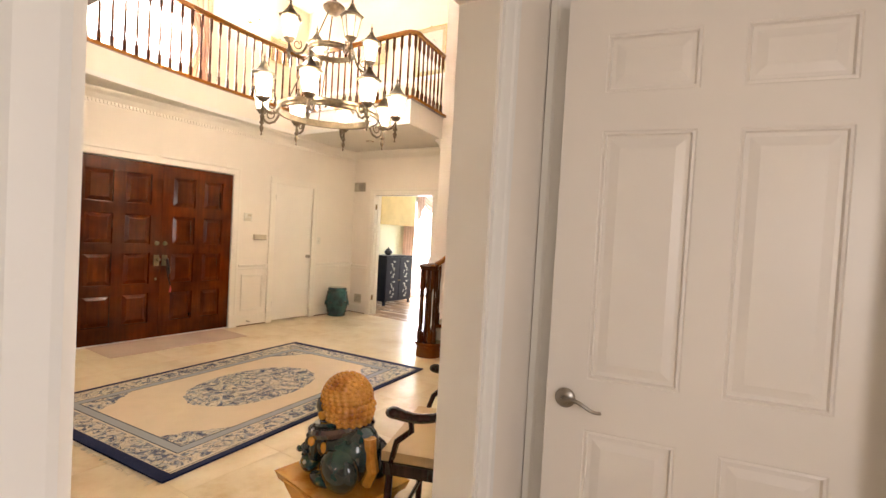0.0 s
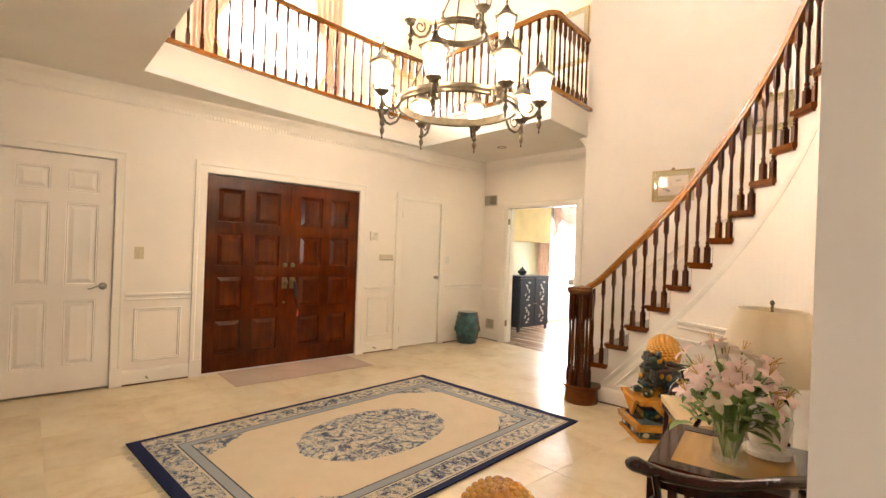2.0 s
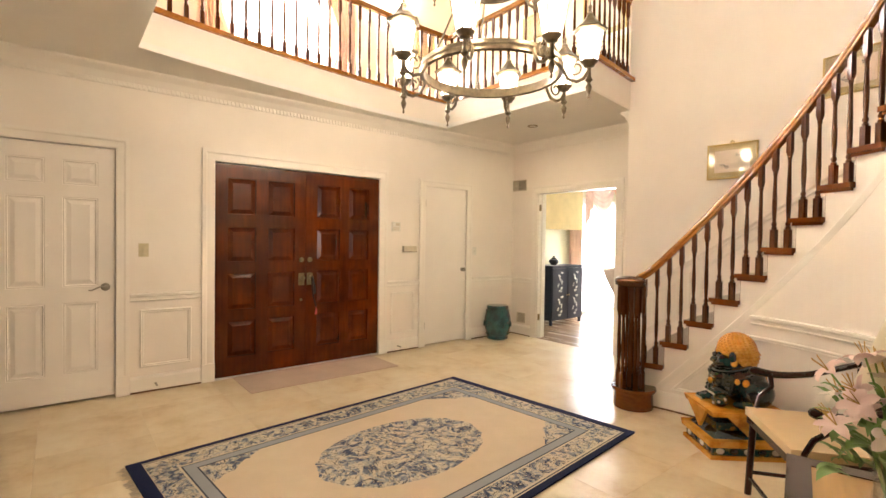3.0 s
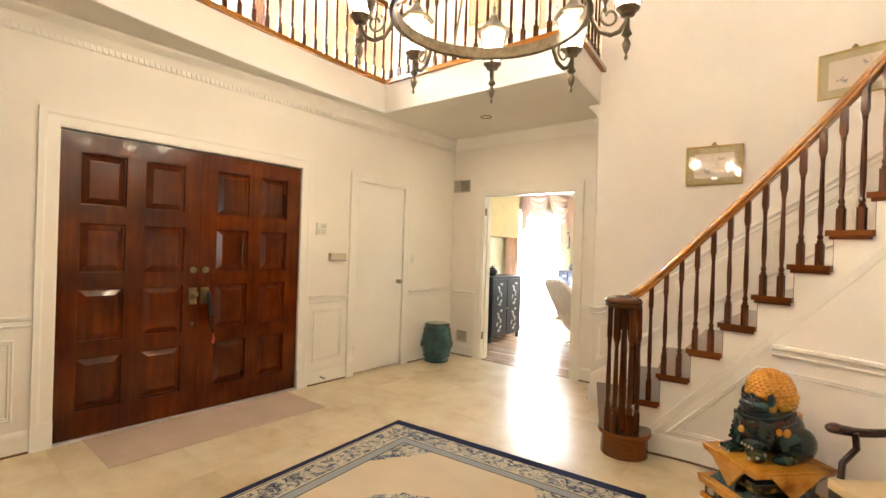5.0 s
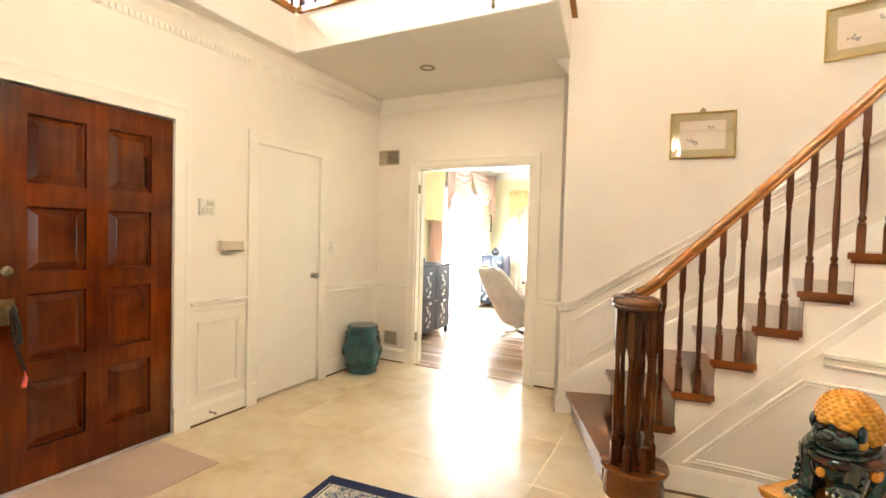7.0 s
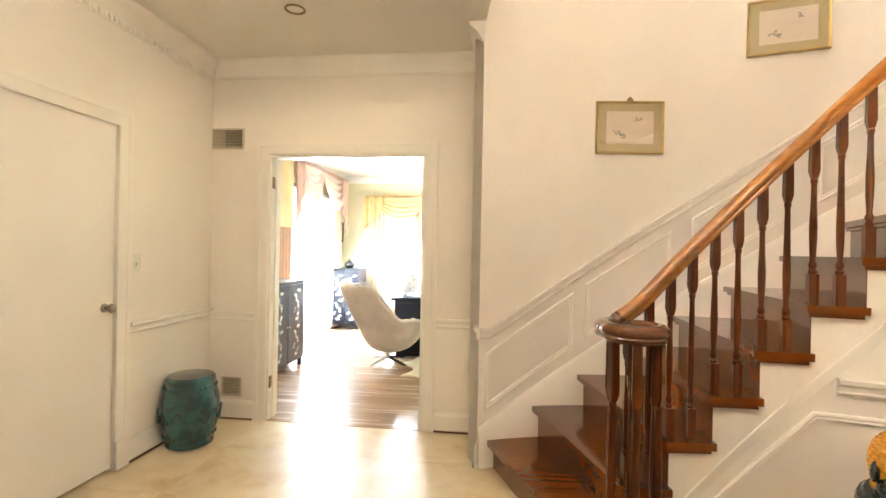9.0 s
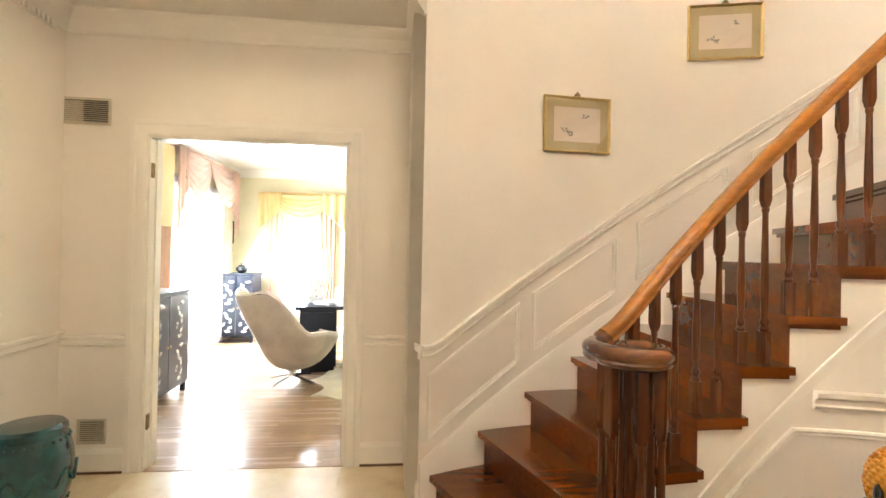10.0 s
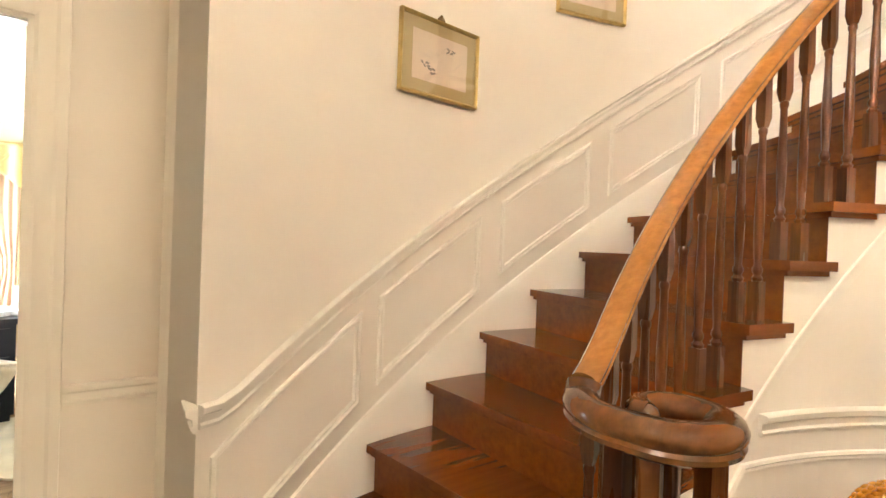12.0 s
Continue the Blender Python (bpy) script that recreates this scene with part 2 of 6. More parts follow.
def ball(bm, c, r, mi=0, segs=12, m=None):
    r = r if isinstance(r, tuple) else (r, r, r)
    mm = Matrix.Translation(c) @ (m if m is not None else Matrix()) @ Matrix.Diagonal((*r, 1))
    n = max(5, segs * 2 // 3)
    rows = [[bm.verts.new(mm @ Vector((math.sin(t) * math.cos(p), math.sin(t) * math.sin(p), math.cos(t)))) for p in [2 * math.pi * i / segs for i in range(segs)]] for t in [math.pi * j / n for j in range(1, n)]]
    top, low = bm.verts.new(mm @ Vector((0, 0, 1))), bm.verts.new(mm @ Vector((0, 0, -1)))
    made = []
    for i in range(segs):
        j = (i + 1) % segs
        made += [bm.faces.new((top, rows[0][i], rows[0][j])), bm.faces.new((low, rows[-1][j], rows[-1][i]))]
        made += [bm.faces.new((q[i], w[i], w[j], q[j])) for q, w in zip(rows, rows[1:])]
    for f in made:
        f.material_index, f.smooth = mi, True
    return bm


def inset(poly, d):
    n, out = len(poly), []
    for i in range(n):
        p0, p1, p2 = (Vector(poly[(i + k) % n]) for k in (-1, 0, 1))
        e0, e1 = (p1 - p0).normalized(), (p2 - p1).normalized()
        n0, n1 = Vector((-e0.y, e0.x)), Vector((-e1.y, e1.x))
        k = d / max(0.2, 1 + n0.dot(n1))
        out.append(p1 + (n0 + n1) * k)
    return out


def ring(bm, poly, prof, mapf, sub=1, fill=False):
    """A moulding laid round a counter-clockwise polygon on a wall: prof holds (inset, height above the wall)."""
    loops = []
    for d, o in prof:
        q = inset(poly, d)
        row = []
        for i in range(len(q)):
            for k in range(sub):
                p = q[i].lerp(q[(i + 1) % len(q)], k / sub)
                row.append(bm.verts.new(mapf(p.x, p.y, o)))
        loops.append(row)
    for q, w in zip(loops, loops[1:]):
        for i in range(len(q)):
            j = (i + 1) % len(q)
            bm.faces.new((q[i], q[j], w[j], w[i]))
    if fill:
        bm.faces.new(loops[-1])
    return bm


def rect(s0, z0, s1, z1):
    return [(s0, z0), (s1, z0), (s1, z1), (s0, z1)]


def strip(bm, prof, ss, mapf, zf=None):
    """A moulding run along a wall: prof holds (height, stand-off)."""
    rows = [[bm.verts.new(mapf(s, z + (zf(s) if zf else 0), o)) for z, o in prof] for s in ss]
    for q, w in zip(rows, rows[1:]):
        for i in range(len(prof)):
            j = (i + 1) % len(prof)
            bm.faces.new((q[i], q[j], w[j], w[i]))
    bm.faces.new(rows[0][::-1])
    bm.faces.new(rows[-1])
    return bm


def casing(bm, s0, s1, h, mapf, width=0.095, depth=0.022):
    """Door casing: two legs and a head, mitred."""
    prof = [(0.0, 0.0), (0.0, depth * 0.6), (0.012, depth * 0.75), (width * 0.6, depth * 0.8), (width * 0.72, depth), (width, depth), (width, 0.0)]
    rows = []
    for d, o in prof:
        rows.append([bm.verts.new(mapf(s, z, o)) for s, z in ((s0 - d, 0), (s0 - d, h + d), (s1 + d, h + d), (s1 + d, 0))])
    for q, w in zip(rows, rows[1:]):
        for i in range(3):
            bm.faces.new((q[i], q[i + 1], w[i + 1], w[i]))
    return bm


def arcwall(bm, c, a0, a1, r0, r1, z0, z1, n=48):
    """A curved wall between two radii; z0 and z1 may be functions of the angle in degrees."""
    rows = []
    for i in range(n + 1):
        a = a0 + (a1 - a0) * i / n
        lo, hi = (z(a) if callable(z) else z for z in (z0, z1))
        k, s = math.cos(radians(a)), math.sin(radians(a))
        rows.append([bm.verts.new((c[0] + r * k, c[1] + r * s, z)) for r, z in ((r0, lo), (r1, lo), (r1, hi), (r0, hi))])
    for q, w in zip(rows, rows[1:]):
        for i in range(4):
            bm.faces.new((q[i], q[(i + 1) % 4], w[(i + 1) % 4], w[i]))
    bm.faces.new(rows[0][::-1])
    bm.faces.new(rows[-1])
    return bm


def prism(bm, poly, z0, z1, mi=0):
    lo = [bm.verts.new((x, y, z0)) for x, y in poly]
    hi = [bm.verts.new((x, y, z1)) for x, y in poly]
    bm.faces.new(lo[::-1]).material_index = mi
    bm.faces.new(hi).material_index = mi
    for i in range(len(poly)):
        j = (i + 1) % len(poly)
        bm.faces.new((lo[i], lo[j], hi[j], hi[i])).material_index = mi
    return bm


def pierced(axis, p0, p1, s0, s1, z0, z1, holes):
    """A straight wall with openings: axis 'x' stands across x from p0 to p1 and runs along y."""
    bm = bmesh.new()

    def slab(a, b, lo, hi):
        if b - a > 1e-4 and hi - lo > 1e-4:
            box(bm, (p0, a, lo) if axis == "x" else (a, p0, lo), (p1, b, hi) if axis == "x" else (b, p1, hi))
    s = s0
    for a, b, lo, hi in sorted(holes):
        slab(s, a, z0, z1)
        slab(a, b, z0, lo)
        slab(a, b, hi, z1)
        s = b
    slab(s, s1, z0, z1)
    return bm

# ---------------------------------------------------------------- plan
XW, YN, XJ = -5.94, 7.20, -3.80          # entry wall, study wall, return at the foot of the stairs
CX, CY, RW, RI = -2.68, 4.14, 2.76, 1.70  # centre of the stairs, radius of the outer wall and of the wall below
SOFFIT, UP, TOP = 2.78, 3.12, 5.50
A1, DA, Z1, DZ = 112.7, 6.17, 0.173, 0.1965   # first nosing's angle and height, and the steps
NSTEP = 15


def nose_line(a):
    return Z1 + DZ * (A1 - a) / DA


def polar(r, a, z=0.0):
    return Vector((CX + r * math.cos(radians(a)), CY + r * math.sin(radians(a)), z))


def on_west(s, z, o):
    return Vector((XW + o, s, z))


def on_north(s, z, o):
    return Vector((s, YN - o, z))


def on_jog(s, z, o):
    return Vector((XJ - o, s, z))


def on_outer(s, z, o):
    return polar(RW - o, 200 - s, z)      # s runs with the climb


def on_inner(s, z, o):
    return polar(RI - o, 200 - s, z)


# floors
bm = boxes(((-6.2, 0.0, -0.12), (1.5, 7.2, -0.012)))
floor = structure("floor", bm, M_GROUT, "bed and joints of a polished cream travertine tile floor", "floor")
bm = boxes(((-6.7, 7.2, -0.12), (-2.0, 12.1, -0.016)))
study_floor = structure("floor_study", bm, M_GROUT, "underlay of the brown oak plank floor in the study", "floor")

# entry wall
bm = pierced("x", XW - 0.15, XW, 0.0, YN + 0.15, 0, SOFFIT, [(1.497, 2.307, 0, 2.10), (3.08, 4.886, 0, 2.085), (5.565, 6.275, 0, 2.05)])
structure("wall_west", bm, M_WALL, "cream painted entry wall with three door openings", "wall")
bm = pierced("y", YN, YN + 0.15, XW, XJ + 0.16, 0, SOFFIT, [(-5.46, -4.24, 0, 2.06)])
structure("wall_north", bm, M_WALL, "cream painted wall with a cased opening to the study", "wall")
# outer stair wall with its return
bm = bmesh.new()
arcwall(bm, (CX, CY), 113.9, 0, RW, RW + 0.16, 0, TOP, 64)
structure("wall_stair", bm, M_WALL, "cream curved plaster wall rising beside the stairs", "wall", smooth=True)
e = polar(RW, 113.9)
f = polar(RW + 0.16, 113.9)
bm = prism(bmesh.new(), [(XJ, e.y), (e.x, e.y), (f.x, f.y), (f.x, YN), (XJ, YN)], 0, TOP)
structure("wall_return", bm, M_WALL, "cream painted wall return at the foot of the stairs", "wall")
# wall under the stairs: its top steps with the treads
a_end = A1 - DA * NSTEP - 1.0
cols = []
for k in range(1, NSTEP + 1):
    a0, a1 = (107.0 if k == 1 else A1 - DA * (k - 1) - 1.0), A1 - DA * k - 1.0
    cols += [(a0 + (a1 - a0) * i / 3, Z1 + DZ * (k - 1) - 0.035) for i in range(4)]
cols += [(a_end * (1 - i / 6), SOFFIT) for i in range(7)]
bm = bmesh.new()
before = None
for a, top in cols:
    same = before is not None and abs(before[0] - a) < 1e-6
    lo = before[1] if same else [bm.verts.new(polar(r, a, 0)) for r in (RI, RI + 0.06)]
    hi = [bm.verts.new(polar(r, a, top)) for r in (RI, RI + 0.06)]
    if before is None:
        bm.faces.new((lo[0], lo[1], hi[1], hi[0]))
    else:
        l0, h0 = before[1], before[2]
        bm.faces.new((h0[0], h0[1], hi[1], hi[0]))
        if not same:
            bm.faces.new((l0[0], h0[0], hi[0], lo[0]))
            bm.faces.new((l0[1], lo[1], hi[1], h0[1]))
    before = (a, lo, hi)
structure("wall_under_stair", bm, M_WALL, "cream curved wall with raised panels under the open stairs", "wall")
# east side: from the stairs to the hall opening, and the hall
bm = prism(bmesh.new(), [(CX + RI, CY), (-0.79, 3.2), (-0.79, 2.95), (-0.66, 2.95), (-0.66, 3.3), (CX + RI + 0.06, CY)], 0, SOFFIT)
box(bm, (-0.79, 2.32, 0), (-0.66, 2.95, SOFFIT))
box(bm, (-0.79, 1.31, 2.12), (-0.66, 2.32, SOFFIT))
box(bm, (-0.79, 0.0, 0), (-0.66, 1.31, SOFFIT))
structure("wall_east", bm, M_WALL, "cream painted wall with a cased opening to the hall", "wall")
bm = pierced("y", 2.70, 2.85, -0.66, 1.5, 0, SOFFIT, [(-0.585, 0.335, 0, 2.225)])
structure("wall_hall_north", bm, M_WALL, "cream painted hall wall with a doorway", "wall")
bm = boxes(((-0.66, 2.93 + 0.6, 0), (1.5, 2.93 + 0.7, SOFFIT)))
structure("wall_closet_back", bm, M_WALL, "cream painted back wall of a closet", "wall")
# unseen end wall; its window opening is added for the hall's daylight
bm = pierced("x", 1.5, 1.65, 0.0, 3.6, 0, SOFFIT, [(0.4, 1.4, 0.9, 2.1)])
structure("wall_hall_east", bm, M_WALL, "cream painted end wall of the hall with a window", "wall")
bm = boxes(((-7.6, -0.15, 0), (1.65, 0.0, TOP)))
structure("wall_south", bm, M_WALL, "plain cream painted wall", "wall")

# upper storey: the west gallery's edge swells gently into the hall
def edge_x(y):
    return -5.75 + 0.0385 * (5.75 - y) ** 2


EDGE_Y = [2.40 + 3.35 * i / 16 for i in range(17)]
bm = bmesh.new()
prism(bm, [(-7.5, 0.0), (edge_x(2.40), 0.0)] + [(edge_x(y), y) for y in EDGE_Y] + [(-5.75, YN), (-7.5, YN)], SOFFIT + 0.02, UP - 0.04)
prism(bm, [(-5.75, 5.75), (-3.66, 5.75), (-3.79, 6.67), (-3.79, YN), (-5.75, YN)], SOFFIT + 0.02, UP - 0.04)
box(bm, (edge_x(2.40), 0.0, SOFFIT + 0.02), (1.5, 2.40, UP - 0.04))
prism(bm, [(CX + RI - 0.04, 2.4), (1.5, 2.4), (1.5, 3.6), (CX + RW, CY)] + [tuple(polar(RW, a)[:2]) for a in (5, 10, 15, a_end)] + [tuple(polar(RI, a)[:2]) for a in (a_end, 15, 10, 5, 0)], SOFFIT + 0.02, UP - 0.04)
structure("upper_floor", bm, M_TRIM, "white painted edge of the upstairs gallery floor", "floor")
bm = bmesh.new()
prism(bm, [(-6.09, 0.0), (edge_x(2.40) - 0.002, 0.0)] + [(edge_x(y) - 0.002, y) for y in EDGE_Y] + [(-5.752, YN), (-6.09, YN)], SOFFIT, SOFFIT + 0.02)
prism(bm, [(-5.752, 5.752), (-3.662, 5.752), (-3.792, 6.67), (-3.792, YN), (-5.752, YN)], SOFFIT, SOFFIT + 0.02)
box(bm, (edge_x(2.40) - 0.002, 0.0, SOFFIT), (1.5, 2.398, SOFFIT + 0.02))
box(bm, (-0.975, 2.398, SOFFIT), (1.5, 3.6, SOFFIT + 0.02))
structure("ceiling", bm, M_CEIL, "cream painted ceiling under the gallery", "ceiling")
bm = boxes(((-7.6, -0.15, TOP), (1.65, YN + 0.15, TOP + 0.12)))
structure("ceiling_upper", bm, M_CEIL, "cream painted high ceiling over the stair hall", "ceiling")
bm = pierced("x", -7.5, -7.35, 0.0, YN + 0.15, SOFFIT, TOP, [(3.55, 4.85, 3.35, 5.30)])
structure("wall_upper_west", bm, M_WALL_UP, "peach painted upstairs wall with a tall window", "wall")
bm = boxes(((-7.35, YN, SOFFIT), (XJ + 0.16, YN + 0.15, TOP)))
structure("wall_upper_north", bm, M_WALL_UP, "peach painted upstairs gallery wall", "wall")
bm = boxes(((1.5, 0, SOFFIT), (1.65, YN + 0.15, TOP)), ((0.08, CY, SOFFIT), (1.5, CY + 0.15, TOP)))
structure("wall_upper_east", bm, M_WALL_UP, "peach painted upstairs landing wall", "wall")

# study shell
bm = pierced("x", -6.6, -6.45, YN + 0.15, 12.1, 0, 2.62, [(9.6, 11.25, 0.04, 2.10)])
structure("wall_study_west", bm, M_WALL_STUDY, "pale yellow study wall with a glazed door", "wall")
bm = pierced("y", 11.9, 12.05, -6.45, -2.0, 0, 2.62, [(-5.75, -5.05, 0.35, 2.0)])
structure("wall_study_north", bm, M_WALL_STUDY, "pale yellow study wall with a window", "wall")
bm = boxes(((-2.15, YN + 0.15, 0), (-2.0, 11.9, 2.62)), ((-6.6, YN + 0.002, 0), (-6.092, YN + 0.15, 2.62)), ((-3.64, YN + 0.003, 0), (-2.0, YN + 0.15, 2.62)))
structure("wall_study_east", bm, M_WALL_STUDY, "pale yellow study wall", "wall")
bm = boxes(((-6.6, YN + 0.15, 2.62), (-2.0, 12.05, 2.72)))
structure("ceiling_study", bm, M_WHITE, "white study ceiling", "ceiling")

# ---------------------------------------------------------------- staircase
stairs = thing("staircase", "curved staircase with polished red-brown treads and white strings", "staircase", pose(CX, CY, 0))


def wedge(bm, a0, a1, r0, r1, z0, z1, n=4):
    """A ring sector about the stairs' centre, in the stairs' own space."""
    return arcwall(bm, (0, 0), a0, a1, r0, r1, z0, z1, n)


for k in range(1, NSTEP + 1):
    a0, a1 = A1 - DA * (k - 1), A1 - DA * k
    z = Z1 + DZ * (k - 1)
    bm = wedge(bmesh.new(), a0, a1 - 1.05, RI - 0.035 if k > 1 else RI - 0.03, RW - 0.022, z - 0.032, z)
    part("tread", bm, M_TREAD, stairs, bevel=0.010, smooth=True)
    bm = wedge(bmesh.new(), a0 - 0.90, a0 - 1.6, RI + 0.001, RW - 0.022, z - DZ - 0.001 if k > 1 else 0.0, z - 0.033, 2)
    part("riser", bm, M_TREAD, stairs)
    if k > 1:
        bm = wedge(bmesh.new(), a0 - 0.45, a1 - 0.60, RI - 0.019, RI + 0.02, z - 0.050, z - 0.0325, 4)
        wedge(bm, a0 - 0.45, a0 - 0.88, RI + 0.02, RW - 0.023, z - 0.050, z - 0.0325, 2)
        part("cove", bm, M_TREAD, stairs, bevel=0.004)
# landing edge
bm = wedge(bmesh.new(), A1 - DA * NSTEP, A1 - DA * NSTEP - 6, RI - 0.035, RW - 0.002, UP - 0.04, UP)
part("landing_nosing", bm, M_TREAD, stairs, bevel=0.008)
# rounded starting block
bm = turned([(0.155, 0), (0.157, 0.02), (0.150, 0.135), (0.172, 0.141), (0.178, 0.157), (0.172, 0.1735)], 40, Matrix.Translation((-3.145 - CX, 5.683 - CY, 0)))
part("starting_block", bm, M_TREAD, stairs, "round dark wooden starting block", smooth=True)

# ---------------------------------------------------------------- mouldings
BASE_PROF = [(0, 0), (0, 0.016), (0.118, 0.016), (0.130, 0.012), (0.145, 0.005), (0.145, 0)]
# thin dark brown line where the baseboards meet the floor
FOOT_STRIP_PROF = [(0, 0.0165), (0, 0.024), (0.008, 0.024), (0.013, 0.0165)]
RAIL_PROF = [(0.795, 0), (0.795, 0.010), (0.808, 0.018), (0.815, 0.012), (0.835, 0.014), (0.845, 0.030), (0.862, 0.032), (0.866, 0.026), (0.866, 0)]
CROWN_PROF = [(2.655, 0), (2.655, 0.012), (2.67, 0.016), (2.69, 0.03), (2.72, 0.05), (2.75, 0.085), (2.762, 0.095), (2.779, 0.098), (2.779, 0)]
PANEL_PROF = [(0, 0), (0.002, 0.010), (0.010, 0.014), (0.018, 0.008), (0.026, 0.010), (0.032, 0.0)]


def run(n, a, b):
    return [a + (b - a) * i / n for i in range(n + 1)]


west_runs = [(0.0, 1.397), (2.407, 2.963), (5.003, 5.465), (6.375, 7.2)]
for a, b in west_runs:
    structure("baseboard", strip(bmesh.new(), BASE_PROF, [a, b], on_west), M_TRIM, "cream painted baseboard of the entry wall", "baseboard")
    structure("shoe_moulding", strip(bmesh.new(), FOOT_STRIP_PROF, [a, b], on_west), M_FOOT_STRIP, "thin brown wooden shoe strip along the baseboard", "trim")
    structure("chair_rail", strip(bmesh.new(), RAIL_PROF, [a, b], on_west), M_TRIM, "cream moulded chair rail on the entry wall", "chair rail")
for a, b in ((2.48, 2.885), (5.06, 5.41), (0.3, 1.3)):
    structure("wall_panel", ring(bmesh.new(), rect(a, 0.215, b, 0.725), PANEL_PROF, on_west), M_TRIM, "cream raised moulding panel below the chair rail", "wall panel")
for a, b in ((XW, -5.56), (-4.14, XJ)):
    structure("baseboard", strip(bmesh.new(), BASE_PROF, [a + 0.0, b], on_north), M_TRIM, "cream painted baseboard of the study wall", "baseboard")
    structure("shoe_moulding", strip(bmesh.new(), FOOT_STRIP_PROF, [a, b], on_north), M_FOOT_STRIP, "thin brown wooden shoe strip by the study opening", "trim")
    structure("chair_rail", strip(bmesh.new(), [(z - 0.03, o * 0.7) for z, o in RAIL_PROF], [a, b], on_north), M_TRIM, "thin cream chair rail on the study wall", "chair rail")
structure("baseboard", strip(bmesh.new(), BASE_PROF, [6.655, YN], on_jog), M_TRIM, "cream painted baseboard of the wall return", "baseboard")
structure("shoe_moulding", strip(bmesh.new(), FOOT_STRIP_PROF, [6.655, YN], on_jog), M_FOOT_STRIP, "thin brown wooden shoe strip of the wall return", "trim")
structure("crown_moulding", strip(bmesh.new(), CROWN_PROF, [0.0, YN], on_west), M_TRIM, "cream crown moulding with a dentil course", "crown moulding")
structure("crown_moulding", strip(bmesh.new(), CROWN_PROF, [XW, XJ], on_north), M_TRIM, "cream crown moulding over the study opening", "crown moulding")
structure("crown_moulding", strip(bmesh.new(), CROWN_PROF, [6.66, YN], on_jog), M_TRIM, "cream crown moulding ending at the stair wall", "crown moulding")
bm = bmesh.new()
for i in range(195):
    y = 0.05 + i * 0.036
    box(bm, (XW + 0.013, y, 2.632), (XW + 0.028, y + 0.018, 2.666))
structure("dentil_course", bm, M_TRIM, "small cream dentils under the crown moulding", "moulding")
bm = boxes(((XW, 0.0, 2.628), (XW + 0.013, 7.1, 2.656)))
structure("dentil_band", bm, M_TRIM, "plain cream band behind the dentils", "moulding")

# door casings and linings
for a, b, h in ((1.497, 2.307, 2.10), (3.08, 4.886, 2.085), (5.565, 6.275, 2.05)):
    wide = 0.112 if b - a > 1 else 0.095
    structure("door_casing", casing(bmesh.new(), a, b, h, on_west, wide), M_TRIM, "cream moulded door casing", "door casing")
    for s0, s1 in ((a - wide - 0.003, a), (b, b + wide + 0.003)):
        structure("plinth_block", boxes(((XW + 0.001, s0, 0.0), (XW + 0.027, s1, 0.17))), M_TRIM, "cream plinth block under the door casing", "plinth", bevel=0.004)
structure("door_casing", casing(bmesh.new(), -5.46, -4.24, 2.06, on_north), M_TRIM, "cream moulded casing round the study opening", "door casing")
bm = boxes(((-5.462, YN - 0.004, 0), (-5.444, YN + 0.155, 2.06)), ((-4.256, YN - 0.004, 0), (-4.238, YN + 0.155, 2.06)), ((-5.444, YN - 0.004, 2.044), (-4.256, YN + 0.155, 2.062)),
           ((-5.444, YN + 0.06, 0), (-5.432, YN + 0.10, 2.044)), ((-4.268, YN + 0.06, 0), (-4.256, YN + 0.10, 2.044)))
lining = structure("door_lining", bm, M_TRIM, "cream jamb lining of the study opening", "door frame")
for z in (0.25, 1.80):
    bm = boxes(((-5.446, YN + 0.015, z), (-5.440, YN + 0.05, z + 0.09)))
    lathe(bm, [(0.007, z), (0.007, z + 0.09)], 8, Matrix.Translation((-5.438, YN + 0.012, 0)))
    part("hinge", bm, M_BRASS, lining, "brass hinge leaf")

# hall opening trim, seen at arm's length
def on_hall(s, z, o):
    return Vector((-0.66 + o, s, z))


def on_hall_n(s, z, o):
    return Vector((s, 2.70 - o, z))


structure("door_casing", casing(bmesh.new(), 1.31, 2.32, 2.12, on_hall, 0.085), M_WHITE, "white moulded casing round the hall opening", "door casing")
structure("door_casing", casing(bmesh.new(), -0.575, 0.325, 2.215, on_hall_n, 0.08), M_WHITE, "white moulded casing of the hall door", "door casing")
bm = boxes(((-0.794, 2.304, 0), (-0.656, 2.322, 2.12)), ((-0.794, 1.308, 0), (-0.656, 1.326, 2.12)), ((-0.794, 1.326, 2.104), (-0.656, 2.304, 2.122)))
structure("door_lining", bm, M_TRIM, "cream painted lining of the hall opening", "door frame", bevel=0.004)
structure("baseboard", strip(bmesh.new(), BASE_PROF, [0.34 + 0.08, 1.5], on_hall_n), M_WHITE, "white hall baseboard", "baseboard")

# stair wall wainscot
S = lambda a: 200 - a
RAISE = 0.612


def climb(s):
    return max(nose_line(200 - s) + RAISE, 0.803) - 0.795


ss = run(90, S(113.85), S(2))
structure("chair_rail", strip(bmesh.new(), RAIL_PROF, ss, on_outer, climb), M_TRIM, "cream chair rail climbing with the stairs", "chair rail", smooth=True)
structure("chair_rail", strip(bmesh.new(), [(z + 0.008, o) for z, o in RAIL_PROF], [6.66 - 0.03, 6.75], on_jog), M_TRIM, "short cream end of the stair chair rail", "chair rail")


def skirt_z(s):
    return max(nose_line(200 - s) + 0.02, 0.10)


